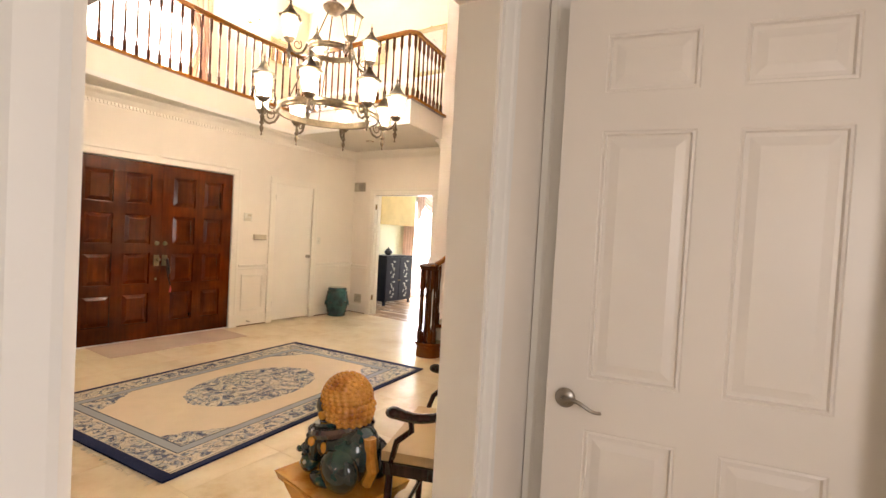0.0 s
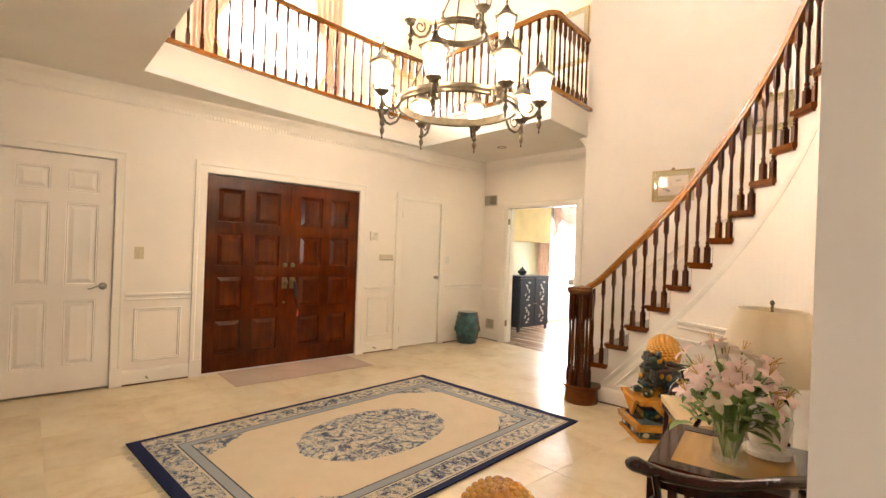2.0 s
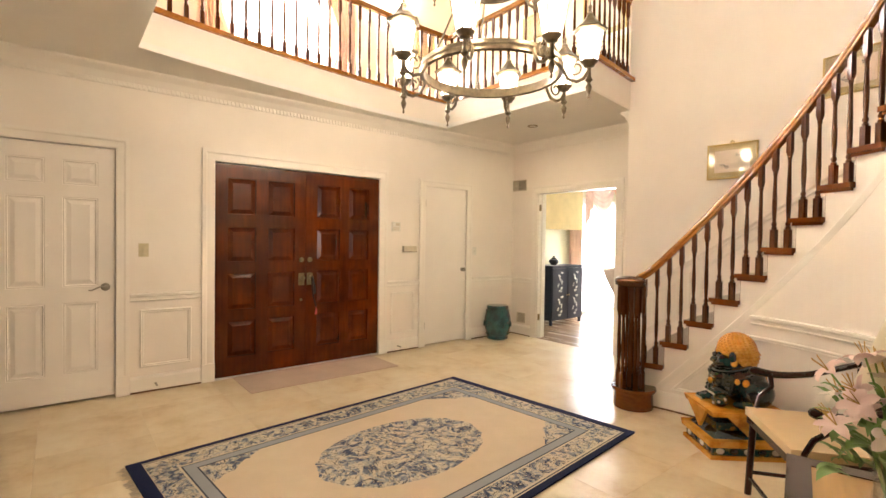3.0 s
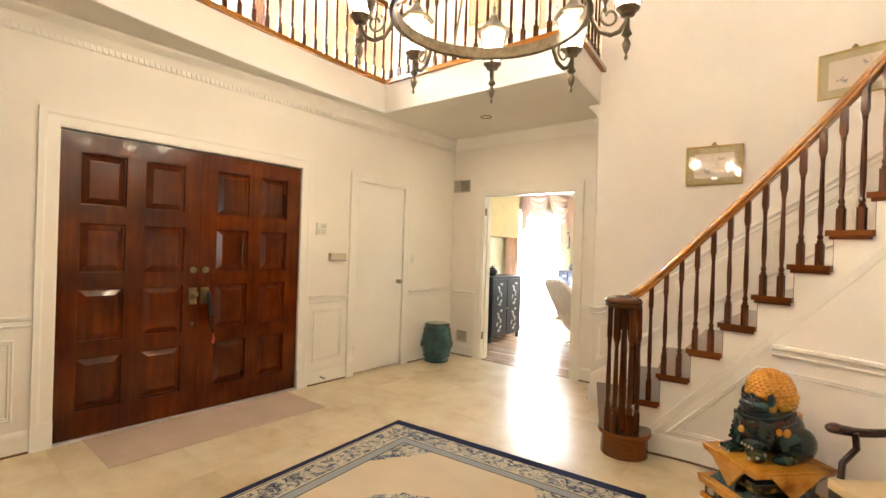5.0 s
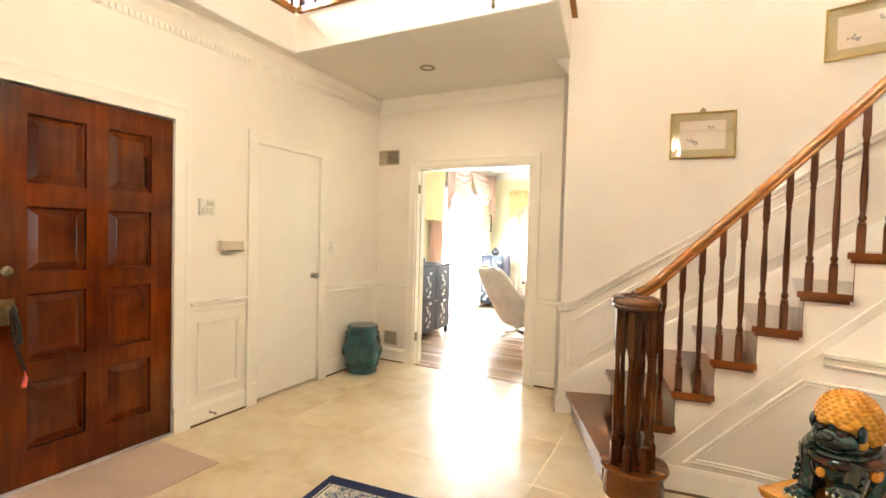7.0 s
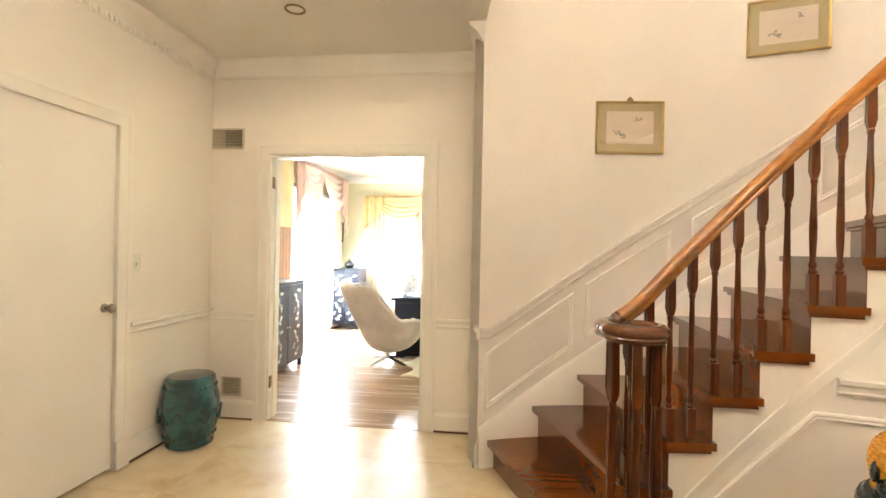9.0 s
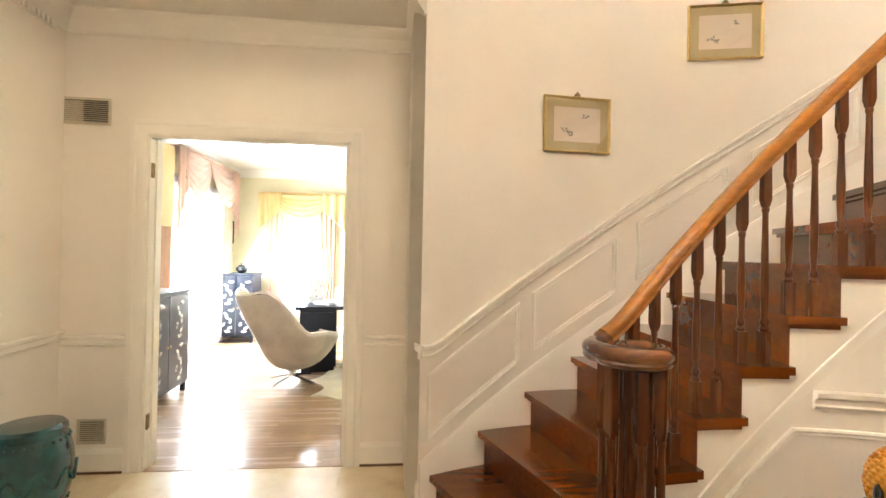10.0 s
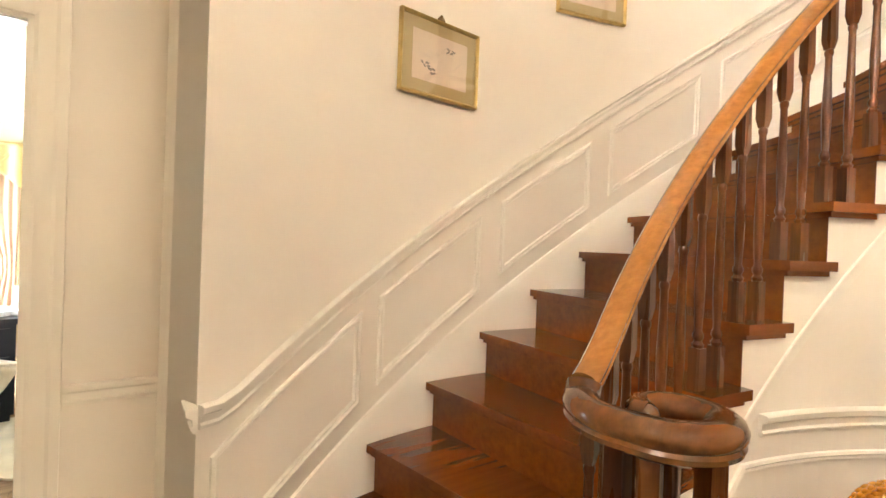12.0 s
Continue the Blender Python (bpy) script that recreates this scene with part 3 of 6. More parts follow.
bm = bmesh.new()
rows = []
for s in ss:
    z = skirt_z(s)
    lo = max(0.0, z - 0.36)
    rows.append([bm.verts.new(on_outer(s, *q)) for q in ((lo, 0.0), (lo, 0.021), (z + 0.06, 0.021), (z + 0.072, 0.014), (z + 0.085, 0.010), (z + 0.09, 0.0))])
for q, w in zip(rows, rows[1:]):
    for i in range(5):
        bm.faces.new((q[i], q[i + 1], w[i + 1], w[i]))
bm.faces.new(rows[0][::-1])
structure("stair_skirting", bm, M_TRIM, "cream skirting board following the stair treads", "skirting", smooth=True)


def slant_panel(k0, k1, lo, hi):
    """A panel parallel to the flight, between two step numbers."""
    a0, a1 = A1 - DA * (k0 - 1), A1 - DA * (k1 - 1)
    return [(S(a0), nose_line(a0) + lo), (S(a1), nose_line(a1) + lo), (S(a1), nose_line(a1) + hi), (S(a0), nose_line(a0) + hi)]


def on_outer_scaled(s, z, o):
    return on_outer(s * SC, z, o)


SC = 180 / (math.pi * RW)                      # degrees of arc for a metre along the wall
for j in range(6):
    k0 = 0.95 + 2.22 * j
    k1 = k0 + (1.95 if j == 0 else 1.83)
    poly = [(s / SC, z) for s, z in slant_panel(k0, k1, 0.185, 0.545)]
    structure("wall_panel", ring(bmesh.new(), poly, PANEL_PROF, on_outer_scaled, 10), M_TRIM, "cream slanted moulding panel beside the stairs", "wall panel", smooth=True)

# the wall under the stairs
SI = 180 / (math.pi * RI)


def on_inner_scaled(s, z, o):
    return on_inner(s * SI, z, o)


def string_z(s):
    return nose_line(200 - s) - 0.378


bm = bmesh.new()
ss = [s for s in run(60, S(104.5), S(24)) if string_z(s) > 0.10]
strip(bm, [(-0.034, 0), (-0.032, 0.002), (-0.020, 0.003), (0.020, 0.008), (0.026, 0.008), (0.030, 0.005), (0.030, 0)], ss, on_inner, string_z)
structure("string_moulding", bm, M_TRIM, "cream moulding following the underside of the flight", "moulding", smooth=True)
structure("baseboard", strip(bmesh.new(), BASE_PROF, run(30, S(104.5), S(0)), on_inner), M_TRIM, "cream curved baseboard below the stairs", "baseboard", smooth=True)
structure("shoe_moulding", strip(bmesh.new(), FOOT_STRIP_PROF, run(30, S(104.5), S(0)), on_inner), M_FOOT_STRIP, "thin brown wooden shoe strip below the stairs", "trim", smooth=True)
a_r = A1 - DA * ((0.84 + 0.378 - Z1) / DZ)     # where the string crosses the rail's height
structure("chair_rail", strip(bmesh.new(), RAIL_PROF, run(26, S(a_r - 2), S(0)), on_inner), M_TRIM, "cream curved chair rail below the stairs", "chair rail", smooth=True)
a_b = A1 - DA * ((0.17 + 0.478 - Z1) / DZ)
a_t = A1 - DA * ((0.72 + 0.478 - Z1) / DZ)
for poly in ([(S(a_b), 0.17), (S(46), 0.17), (S(46), 0.72), (S(a_t), 0.72)], rect(S(43), 0.17, S(22), 0.72), rect(S(19), 0.17, S(2), 0.72)):
    poly = [(s / SI, z) for s, z in poly]
    structure("wall_panel", ring(bmesh.new(), poly, PANEL_PROF, on_inner_scaled, 12), M_TRIM, "cream moulding panel on the curved wall", "wall panel", smooth=True)

# gallery edge: wooden sill and cove
bm = bmesh.new()
prism(bm, [(edge_x(y) + 0.035, y) for y in EDGE_Y[:-1] + [5.713]] + [(edge_x(y) - 0.11, y) for y in [5.785] + EDGE_Y[::-1]], UP - 0.04, UP)
for a, b in (((-5.715, 5.715, UP - 0.04), (-3.625, 5.86, UP)),  ):
    box(bm, a, b)
gallery_sill = structure("gallery_sill", bm, M_RAIL, "red-brown wooden sill along the gallery edge", "sill", bevel=0.008)
part("sill_return", prism(bmesh.new(), [(-3.80, 5.862), (-3.632, 5.862), (-3.75, 6.69), (-3.90, 6.69)], UP - 0.04, UP), M_RAIL, gallery_sill, bevel=0.008)
bm = boxes(((edge_x(2.40) + 0.037, 2.364, UP - 0.04), (-0.95, 2.435, UP)))
structure("gallery_sill", bm, M_RAIL, "red-brown wooden sill along the far gallery edge", "sill", bevel=0.008)
bm = prism(bmesh.new(), [(edge_x(y) + 0.012, y) for y in EDGE_Y[:-1] + [5.735]] + [(edge_x(y) + 0.003, y) for y in EDGE_Y[::-1]], SOFFIT, SOFFIT + 0.05)
for a, b in (((-5.735, 5.735, SOFFIT), (-3.645, 5.747, SOFFIT + 0.05)),):
    box(bm, a, b)
structure("fascia_trim", bm, M_WHITE, "white trim strip along the gallery fascia", "trim")

# ---------------------------------------------------------------- doors
def panel_door(name, label, w, h, panels, material, m, thick=0.04, group="", grip=None, deep=0.010, smooth_slab=False):
    """A leaf in its own space: x along its width, y towards the viewer's back, front at y = 0."""
    root = thing(name, label, "door", m, group, "structure")
    bm = bmesh.new()
    if smooth_slab:
        box(bm, (0, 0, 0), (w, thick, h))
        part("leaf", bm, material, root, bevel=0.003)
        return root
    box(bm, (0, deep, 0), (w, thick, h))
    xs = sorted({0, w, *[p[0] for p in panels], *[p[2] for p in panels]})
    zs = sorted({0, h, *[p[1] for p in panels], *[p[3] for p in panels]})
    for x0, x1 in zip(xs, xs[1:]):
        for z0, z1 in zip(zs, zs[1:]):
            cx, cz = (x0 + x1) / 2, (z0 + z1) / 2
            if not any(p[0] < cx < p[2] and p[1] < cz < p[3] for p in panels):
                box(bm, (x0, 0, z0), (x1, deep, z1))
    part("leaf", bm, material, root)
    for p in panels:
        bm = bmesh.new()
        ring(bm, rect(*p), [(0, 0.0), (0.003, -deep * 0.85), (0.009, -deep * 0.9), (0.048, -deep * 0.22), (0.050, -deep * 0.18)] if deep > 0.02 else [(0, 0.0), (0.004, -0.003), (0.012, 0.0), (0.016, -deep * 0.9), (0.028, -deep * 0.9), (0.055, -deep * 0.25)], lambda s, z, o: Vector((s, -o, z)), 1, True)
        part("panel", bm, material, root)
    return root


def lever(parent, x, z, flip=1, y=0.0):
    h = part("lever_handle", turned([(0.0, 0), (0.028, 0.001), (0.033, 0.006), (0.028, 0.012), (0.012, 0.016), (0.010, 0.045), (0.0, 0.046)], 20, Matrix.Translation((x, y, z)) @ pose(0, 0, 0, 90)), M_NICKEL, parent, "satin bronze lever handle", True)
    bm = bmesh.new()
    pts = [(x + flip * t * 0.115, y - 0.042 - 0.006 * math.sin(t * 3), z + 0.010 * math.sin(t * 5.5) - 0.012 * t) for t in run(10, 0, 1)]
    sweep(bm, pts, lambda t: circle(0.010 - 0.003 * t, 8, 0.75))
    part("lever", bm, M_NICKEL, h, "", True)
    return h


def six(w, h):
    a, b = 0.115, w / 2 - 0.055
    c, d = w / 2 + 0.055, w - 0.115
    out = []
    for x0, x1 in ((a, b), (c, d)):
        out += [(x0, 0.22, x1, 0.80), (x0, 0.93, x1, h - 0.42), (x0, h - 0.32, x1, h - 0.12)]
    return out


def tall_six(w):
    out = []
    for x0, x1 in ((0.125, 0.395), (0.505, 0.775)):
        out += [(x0, 0.22, x1, 0.80), (x0, 0.965, x1, 1.765), (x0, 1.885, x1, 2.07)]
    return out


# closet door in the entry wall: faces +x
cl = panel_door("door_1", "cream six-panel closet door, closed, in the entry wall", 0.80, 2.075, six(0.80, 2.075), M_DOOR_WHITE, pose(XW - 0.012, 1.502, 0.018, 0, 0, 90))
lever(cl, 0.735, 0.92, -1)
# hall door, ajar
hd = panel_door("door_2", "white six-panel hall door standing slightly ajar", 0.90, 2.19, tall_six(0.90), M_DOOR_WHITE, pose(-0.565, 2.618, 0.012, 0, 0, 11.5))
lever(hd, 0.062, 0.895, 1)
part("latch_plate", boxes(((-0.002, 0.010, 0.86), (0.0, 0.032, 0.93))), M_BRASS, hd)
# flat door beyond the entry
fd = panel_door("door_3", "cream flat slab door, closed, beside the entry", 0.70, 2.03, [], M_DOOR_WHITE, pose(XW - 0.010, 5.570, 0.020, 0, 0, 90), smooth_slab=True)
part("knob", turned([(0.0, 0), (0.026, 0.001), (0.026, 0.006), (0.010, 0.010), (0.010, 0.03), (0.022, 0.036), (0.028, 0.05), (0.022, 0.063), (0.0, 0.066)], 18, Matrix.Translation((0.635, 0, 0.955)) @ pose(0, 0, 0, 90)), M_NICKEL, fd, "satin nickel round knob", True)
for z in (0.20, 1.78):
    part("hinge", turned([(0.007, 0), (0.007, 0.09)], 8, Matrix.Translation((0.004, -0.006, z))), M_NICKEL, fd)
# black sheets stand in for the shade in the gaps behind the closed doors
bm = boxes(((XW - 0.149, 1.49, 0), (XW - 0.12, 2.32, 2.12)), ((XW - 0.149, 3.07, 0), (XW - 0.12, 4.89, 2.1)), ((XW - 0.149, 5.55, 0), (XW - 0.12, 6.29, 2.07)))
structure("door_backing", bm, M_BLACKIRON, "dark closing boards behind the shut doors", "wall")

# entry doors
PW = 0.899
rows4 = ((0.186, 0.535), (0.645, 1.005), (1.114, 1.456), (1.576, 1.931))
left_cols, right_cols = ((0.114, 0.383), (0.503, 0.778)), ((0.128, 0.399), (0.511, 0.762))
ed1 = panel_door("door_4", "red-brown panelled entry door leaf, closed", PW, 2.06, [(a, z0, b, z1) for a, b in left_cols for z0, z1 in rows4], M_ENTRY, pose(XW - 0.008, 3.083, 0.014, 0, 0, 90), 0.05, "entry doors", deep=0.026)
ed2 = panel_door("door_5", "red-brown panelled entry door leaf with a lever and beads", PW, 2.06, [(a, z0, b, z1) for a, b in right_cols for z0, z1 in rows4], M_ENTRY, pose(XW - 0.008, 3.984, 0.014, 0, 0, 90), 0.05, "entry doors", deep=0.026)
for root, x in ((ed1, 0.853), (ed2, 0.045)):
    part("deadbolt", turned([(0.0, 0), (0.026, 0.001), (0.024, 0.012), (0.013, 0.014), (0.013, 0.026), (0.0, 0.027)], 18, Matrix.Translation((x, 0, 1.125)) @ pose(0, 0, 0, 90)), M_BRASS, root, "aged brass deadbolt", True)
    part("escutcheon", boxes(((x - 0.03, -0.008, 0.855), (x + 0.03, 0, 0.985))), M_BRASS, root, "aged brass backplate", bevel=0.004)
    part("knob", turned([(0.0, 0), (0.012, 0.001), (0.012, 0.025), (0.022, 0.03), (0.024, 0.045), (0.016, 0.055), (0.0, 0.058)], 16, Matrix.Translation((x, -0.008, 0.935)) @ pose(0, 0, 0, 90)), M_BRASS, root, "aged brass knob", True)
part("keyhole_cover", turned([(0.0, 0), (0.016, 0.001), (0.014, 0.006), (0.0, 0.008)], 14, Matrix.Translation((0.853, 0, 0.70)) @ pose(0, 0, 0, 90)), M_BRASS, ed1)
bm = bmesh.new()
tube(bm, [(0.045, -0.05, 0.95), (0.05, -0.072, 0.93), (0.065, -0.078, 0.85), (0.075, -0.07, 0.76)], 0.011, 8)
part("pull", bm, M_BLACKIRON, ed2, "dark curved pull", True)
beads = thing("bead_strand", "dark bead strand with red tassel on the door handle", "ornament", pose(XW + 0.062, 4.02, 0.0))
for i in range(26):
    t = i / 25
    part("bead", ball(bmesh.new(), (0, 0.004 + 0.05 * t * t, 0.945 - 0.30 * t), 0.0105, 0, 8), M_ROSE, beads)
bm = bmesh.new()
sweep(bm, [(0, 0.055, 0.64), (0.003, 0.058, 0.60), (0.0, 0.052, 0.555)], lambda t: circle(0.006 + 0.006 * t, 7))
part("tassel", bm, plain("red_silk", (0.5, 0.05, 0.04), 0.6), beads, "short red tassel")
structure("threshold", boxes(((XW - 0.12, 3.08, 0.0), (XW + 0.02, 4.886, 0.012))), plain("aluminium", (0.75, 0.73, 0.70), 0.4, 0.6), "pale metal threshold under the entry doors", "threshold", bevel=0.003)

# ---------------------------------------------------------------- railings
def baluster(h, s=0.019, slope=0.0, head=0.135):
    """Square foot, turned shaft and square tapered head; h is its height."""
    bm = bmesh.new()
    box(bm, (-s, -s, 0), (s, s, 0.125))
    lathe(bm, [(s * 0.80, 0.125), (s * 1.02, 0.135), (s * 0.62, 0.146), (s * 0.9, 0.156), (s * 0.9, 0.166), (s * 0.58, 0.178), (s * 0.80, 0.25), (s * 0.86, 0.32), (s * 0.64, h - head - 0.125), (s * 0.60, h - head - 0.055), (s * 0.78, h - head - 0.047), (s * 0.78, h - head - 0.037), (s * 0.57, h - head - 0.030)], 10, caps=False)
    t = s * 0.92
    lo = [bm.verts.new((x * s * 0.6, y * s * 0.6, h - head - 0.031)) for x, y in ((-1, -1), (1, -1), (1, 1), (-1, 1))]
    md = [bm.verts.new((x * t, y * t, h - head)) for x, y in ((-1, -1), (1, -1), (1, 1), (-1, 1))]
    hi = [bm.verts.new((x * t * 0.9, y * t * 0.9, h + slope * x * t)) for x, y in ((-1, -1), (1, -1), (1, 1), (-1, 1))]
    for q, w in ((lo, md), (md, hi)):
        for i in range(4):
            bm.faces.new((q[i], q[(i + 1) % 4], w[(i + 1) % 4], w[i]))
    bm.faces.new(lo[::-1])
    bm.faces.new(hi)
    return bm


RAIL_HALF = [(0.0, 0.031), (0.010, 0.0297), (0.019, 0.0255), (0.026, 0.018), (0.030, 0.009), (0.0305, 0.0), (0.027, -0.009), (0.0235, -0.013), (0.0265, -0.019), (0.0255, -0.026), (0.022, -0.030)]
RAIL_SEC = RAIL_HALF + [(-p, q) for p, q in RAIL_HALF[:0:-1]]
RB, RAIL_H = RI + 0.035, 0.668
stair_rail = thing("stair_railing", "dark turned balusters under a polished oak handrail on the stairs", "railing", pose(CX, CY, 0))
meshes = []
for off in (0.24, 0.74):
    h = RAIL_H + off * DZ - 0.028 + 0.0
    ob = part("baluster", baluster(h, 0.0175, 0.55), M_BALUSTER, stair_rail, smooth=True)
    meshes.append((off, ob.data))
    bpy.data.objects.remove(ob)
for k in range(2, NSTEP + 1):
    for off, me in meshes:
        a = A1 - DA * (k - 1 + off)
        o = new("baluster", me)
        o.parent = stair_rail
        o.matrix_basis = pose(RB * math.cos(radians(a)), RB * math.sin(radians(a)), Z1 + DZ * (k - 1), 0, 0, a - 90)
NX, NY = -3.152, 5.637                        # centre of the volute
bm = bmesh.new()
pts = []
for i in range(76):
    a = 18 + (106.5 - 18) * i / 75
    z = nose_line(a) + RAIL_H
    pts.append((RB * math.cos(radians(a)), RB * math.sin(radians(a)), z))
level = 1.052
ease = []
ve = Vector(pts[-1])
for i, p in enumerate(pts):
    z = p[2]
    d = z - level
    ease.append((p[0], p[1], level + d if d > 0.12 else level + max(d + 0.12, 0) ** 2 / 0.48))
a_in = math.atan2(ve.y + CY - NY, ve.x + CX - NX)
r_in = math.hypot(ve.y + CY - NY, ve.x + CX - NX)
for i in range(1, 60):
    t = i / 59
    a = a_in + 2.30 * math.pi * t
    r = r_in + (0.100 - r_in) * min(1, t * 5) if t < 0.52 else 0.100 - 0.070 * (t - 0.52) / 0.48
    ease.append((NX - CX + r * math.cos(a), NY - CY + r * math.sin(a), level))
cut = next(i for i, p in enumerate(ease) if p[2] < level + 0.035)
sweep(bm, ease[:cut + 1], RAIL_SEC)
VOLUTE_SEC = [(-0.031, -0.030), (0.031, -0.030), (0.034, -0.020), (0.030, -0.013), (0.036, -0.006), (0.037, 0.006), (0.031, 0.019), (0.018, 0.028), (0.0, 0.032), (-0.018, 0.028), (-0.031, 0.019), (-0.037, 0.006), (-0.036, -0.006), (-0.030, -0.013), (-0.034, -0.020)]
part("volute", sweep(bmesh.new(), ease[cut:], lambda t: [(p * (1 - 0.42 * max(0.0, t - 0.45) / 0.55), q) for p, q in VOLUTE_SEC]), M_VOLUTE, stair_rail, "dark brown polished spiral volute", True)
part("handrail", bm, M_RAIL, stair_rail, "polished reddish oak handrail ending in a volute", True)
part("volute_tip", ball(bmesh.new(), ease[-1], (0.022, 0.022, 0.029), 0, 14), M_VOLUTE, stair_rail)
part("volute_plate", turned([(0.0, 1.008), (0.108, 1.009), (0.114, 1.014), (0.112, 1.022), (0.0, 1.0225)], 36, Matrix.Translation((NX - CX, NY - CY, 0))), M_VOLUTE, stair_rail, smooth=True)
nb = None
for i in range(6):
    a = radians(20 + 60 * i)
    p = pose(NX - CX + 0.094 * math.cos(a), NY - CY + 0.094 * math.sin(a), Z1, 0, 0, 20 + 60 * i)
    if nb is None:
        nb = part("newel_baluster", baluster(1.010 - Z1, 0.0195, 0.0, 0.20), M_BALUSTER, stair_rail, smooth=True, place=p)
    else:
        o = new("newel_baluster", nb.data)
        o.parent, o.matrix_basis = stair_rail, p
part("newel_post", turned([(0.030, Z1), (0.030, Z1 + 0.12), (0.022, Z1 + 0.15), (0.026, 0.5), (0.018, 0.85), (0.028, 0.88), (0.028, 1.010)], 14, Matrix.Translation((NX - CX, NY - CY, 0))), M_BALUSTER, stair_rail, smooth=True)

gallery = thing("gallery_railing", "turned dark balusters under a red-brown rail round the upstairs gallery", "railing", pose(-5.79, 5.79, UP))
GH = 0.82
g0 = None


def gallery_run(p, q, n):
    global g0
    for i in range(n):
        t = (i + 0.5) / n
        place = pose(p[0] + (q[0] - p[0]) * t + 5.79, p[1] + (q[1] - p[1]) * t - 5.79, 0)
        if g0 is None:
            g0 = part("baluster", baluster(GH - 0.028, 0.0165), M_BALUSTER, gallery, smooth=True, place=place)
        else:
            o = new("baluster", g0.data)
            o.parent, o.matrix_basis = gallery, place


for q in range(27):
    y = 2.43 + 3.36 * (q + 0.5) / 27
    gallery_run((edge_x(y) - 0.04, y), (edge_x(y) - 0.04, y), 1)
gallery_run((-5.79, 5.79), (-3.70, 5.79), 17)
gallery_run((-3.70, 5.79), (-3.82, 6.68), 8)
corner = [(-3.70 - 0.12 + 0.12 * math.sin(t), 5.79 + 0.12 - 0.12 * math.cos(t)) for t in run(8, 0, math.pi / 2)]
pts = [(edge_x(y) - 0.04, y) for y in run(16, 2.38, 5.77)] + [(-5.78, 5.79)] + [(x, 5.79) for x in run(5, -5.7, -3.9)] + corner + [(-3.73, 6.05), (-3.77, 6.35), (-3.825, 6.70)]
part("handrail", sweep(bmesh.new(), [(x + 5.79, y - 5.79, GH) for x, y in pts], RAIL_SEC), M_RAIL, gallery, "red-brown moulded handrail", True)

# ---------------------------------------------------------------- chandelier
M_BULB = glow("lamp_bulb", (1.0, 0.86, 0.62), 26)
M_FROST = clear("lantern_glass", 0.25, (1.0, 0.97, 0.90), 0.80)
nt = M_FROST.node_tree
milk = nt.nodes.new("ShaderNodeBsdfTranslucent")
milk.inputs[0].default_value = (0.95, 0.93, 0.88, 1)
mx = nt.nodes.new("ShaderNodeMixShader")
mx.inputs[0].default_value = 0.62
old = nt.nodes["Material Output"].inputs[0].links[0].from_socket
nt.links.new(old, mx.inputs[1])
nt.links.new(milk.outputs[0], mx.inputs[2])
nt.links.new(mx.outputs[0], nt.nodes["Material Output"].inputs[0])
CHX, CHY = -3.29, 4.094
ch = thing("chandelier", "two-tier antique bronze chandelier with glowing lanterns", "chandelier", pose(CHX, CHY, 0))


def lathe_ring(r, z, h):
    bm = bmesh.new()
    lathe(bm, [(r - 0.016, z), (r - 0.004, z - 0.008), (r + 0.012, z), (r + 0.010, z + h * 0.3), (r + 0.016, z + h * 0.5), (r + 0.010, z + h * 0.7), (r + 0.012, z + h), (r - 0.004, z + h + 0.006), (r - 0.016, z + h), (r - 0.016, z)], 80, caps=False)
    return bm


part("lower_ring", lathe_ring(0.442, 2.425, 0.055), M_BRONZE, ch, "wide bronze ring", True)
part("upper_ring", lathe_ring(0.20, 2.99, 0.04), M_BRONZE, ch, "small bronze ring", True)
part("hub", turned([(0.0, 3.335), (0.04, 3.34), (0.085, 3.375), (0.10, 3.405), (0.07, 3.435), (0.02, 3.445), (0.02, 3.55), (0.0, 3.555)], 24), M_BRONZE, ch, "bronze hub", True)
bm = bmesh.new()
z = 3.54
i = 0
while z < TOP - 0.05:
    lnk = [(0.014 * math.cos(t), 0, 0.026 * math.sin(t)) for t in run(10, 0, 2 * math.pi)[:-1]]
    m = Matrix.Translation((0, 0, z + 0.02)) @ pose(0, 0, 0, 0, 0, 90 * (i % 2))
    tube(bm, [m @ Vector(p) for p in lnk], 0.004, 5, closed=True, ups=[(0.3, 0.9, 0.1)] * 10)
    z += 0.042
    i += 1
part("chain", bm, M_BRONZE, ch, "long bronze chain")
part("ceiling_cup", turned([(0.0, TOP - 0.06), (0.03, TOP - 0.06), (0.07, TOP - 0.02), (0.075, TOP)], 24), M_BRONZE, ch, smooth=True)
for i in range(3):
    a = radians(30 + 120 * i)
    for r0, z0, r1, z1 in ((0.20, 3.03, 0.055, 3.36),):
        part("stay", tube(bmesh.new(), [(r0 * math.cos(a), r0 * math.sin(a), z0), (r1 * math.cos(a), r1 * math.sin(a), z1)], 0.006, 6), M_BRONZE, ch)
    part("stay", tube(bmesh.new(), [(0.44 * math.cos(a), 0.44 * math.sin(a), 2.48), (0.30 * math.cos(a), 0.30 * math.sin(a), 2.78), (0.20 * math.cos(a), 0.20 * math.sin(a), 2.99)], 0.006, 6), M_BRONZE, ch)


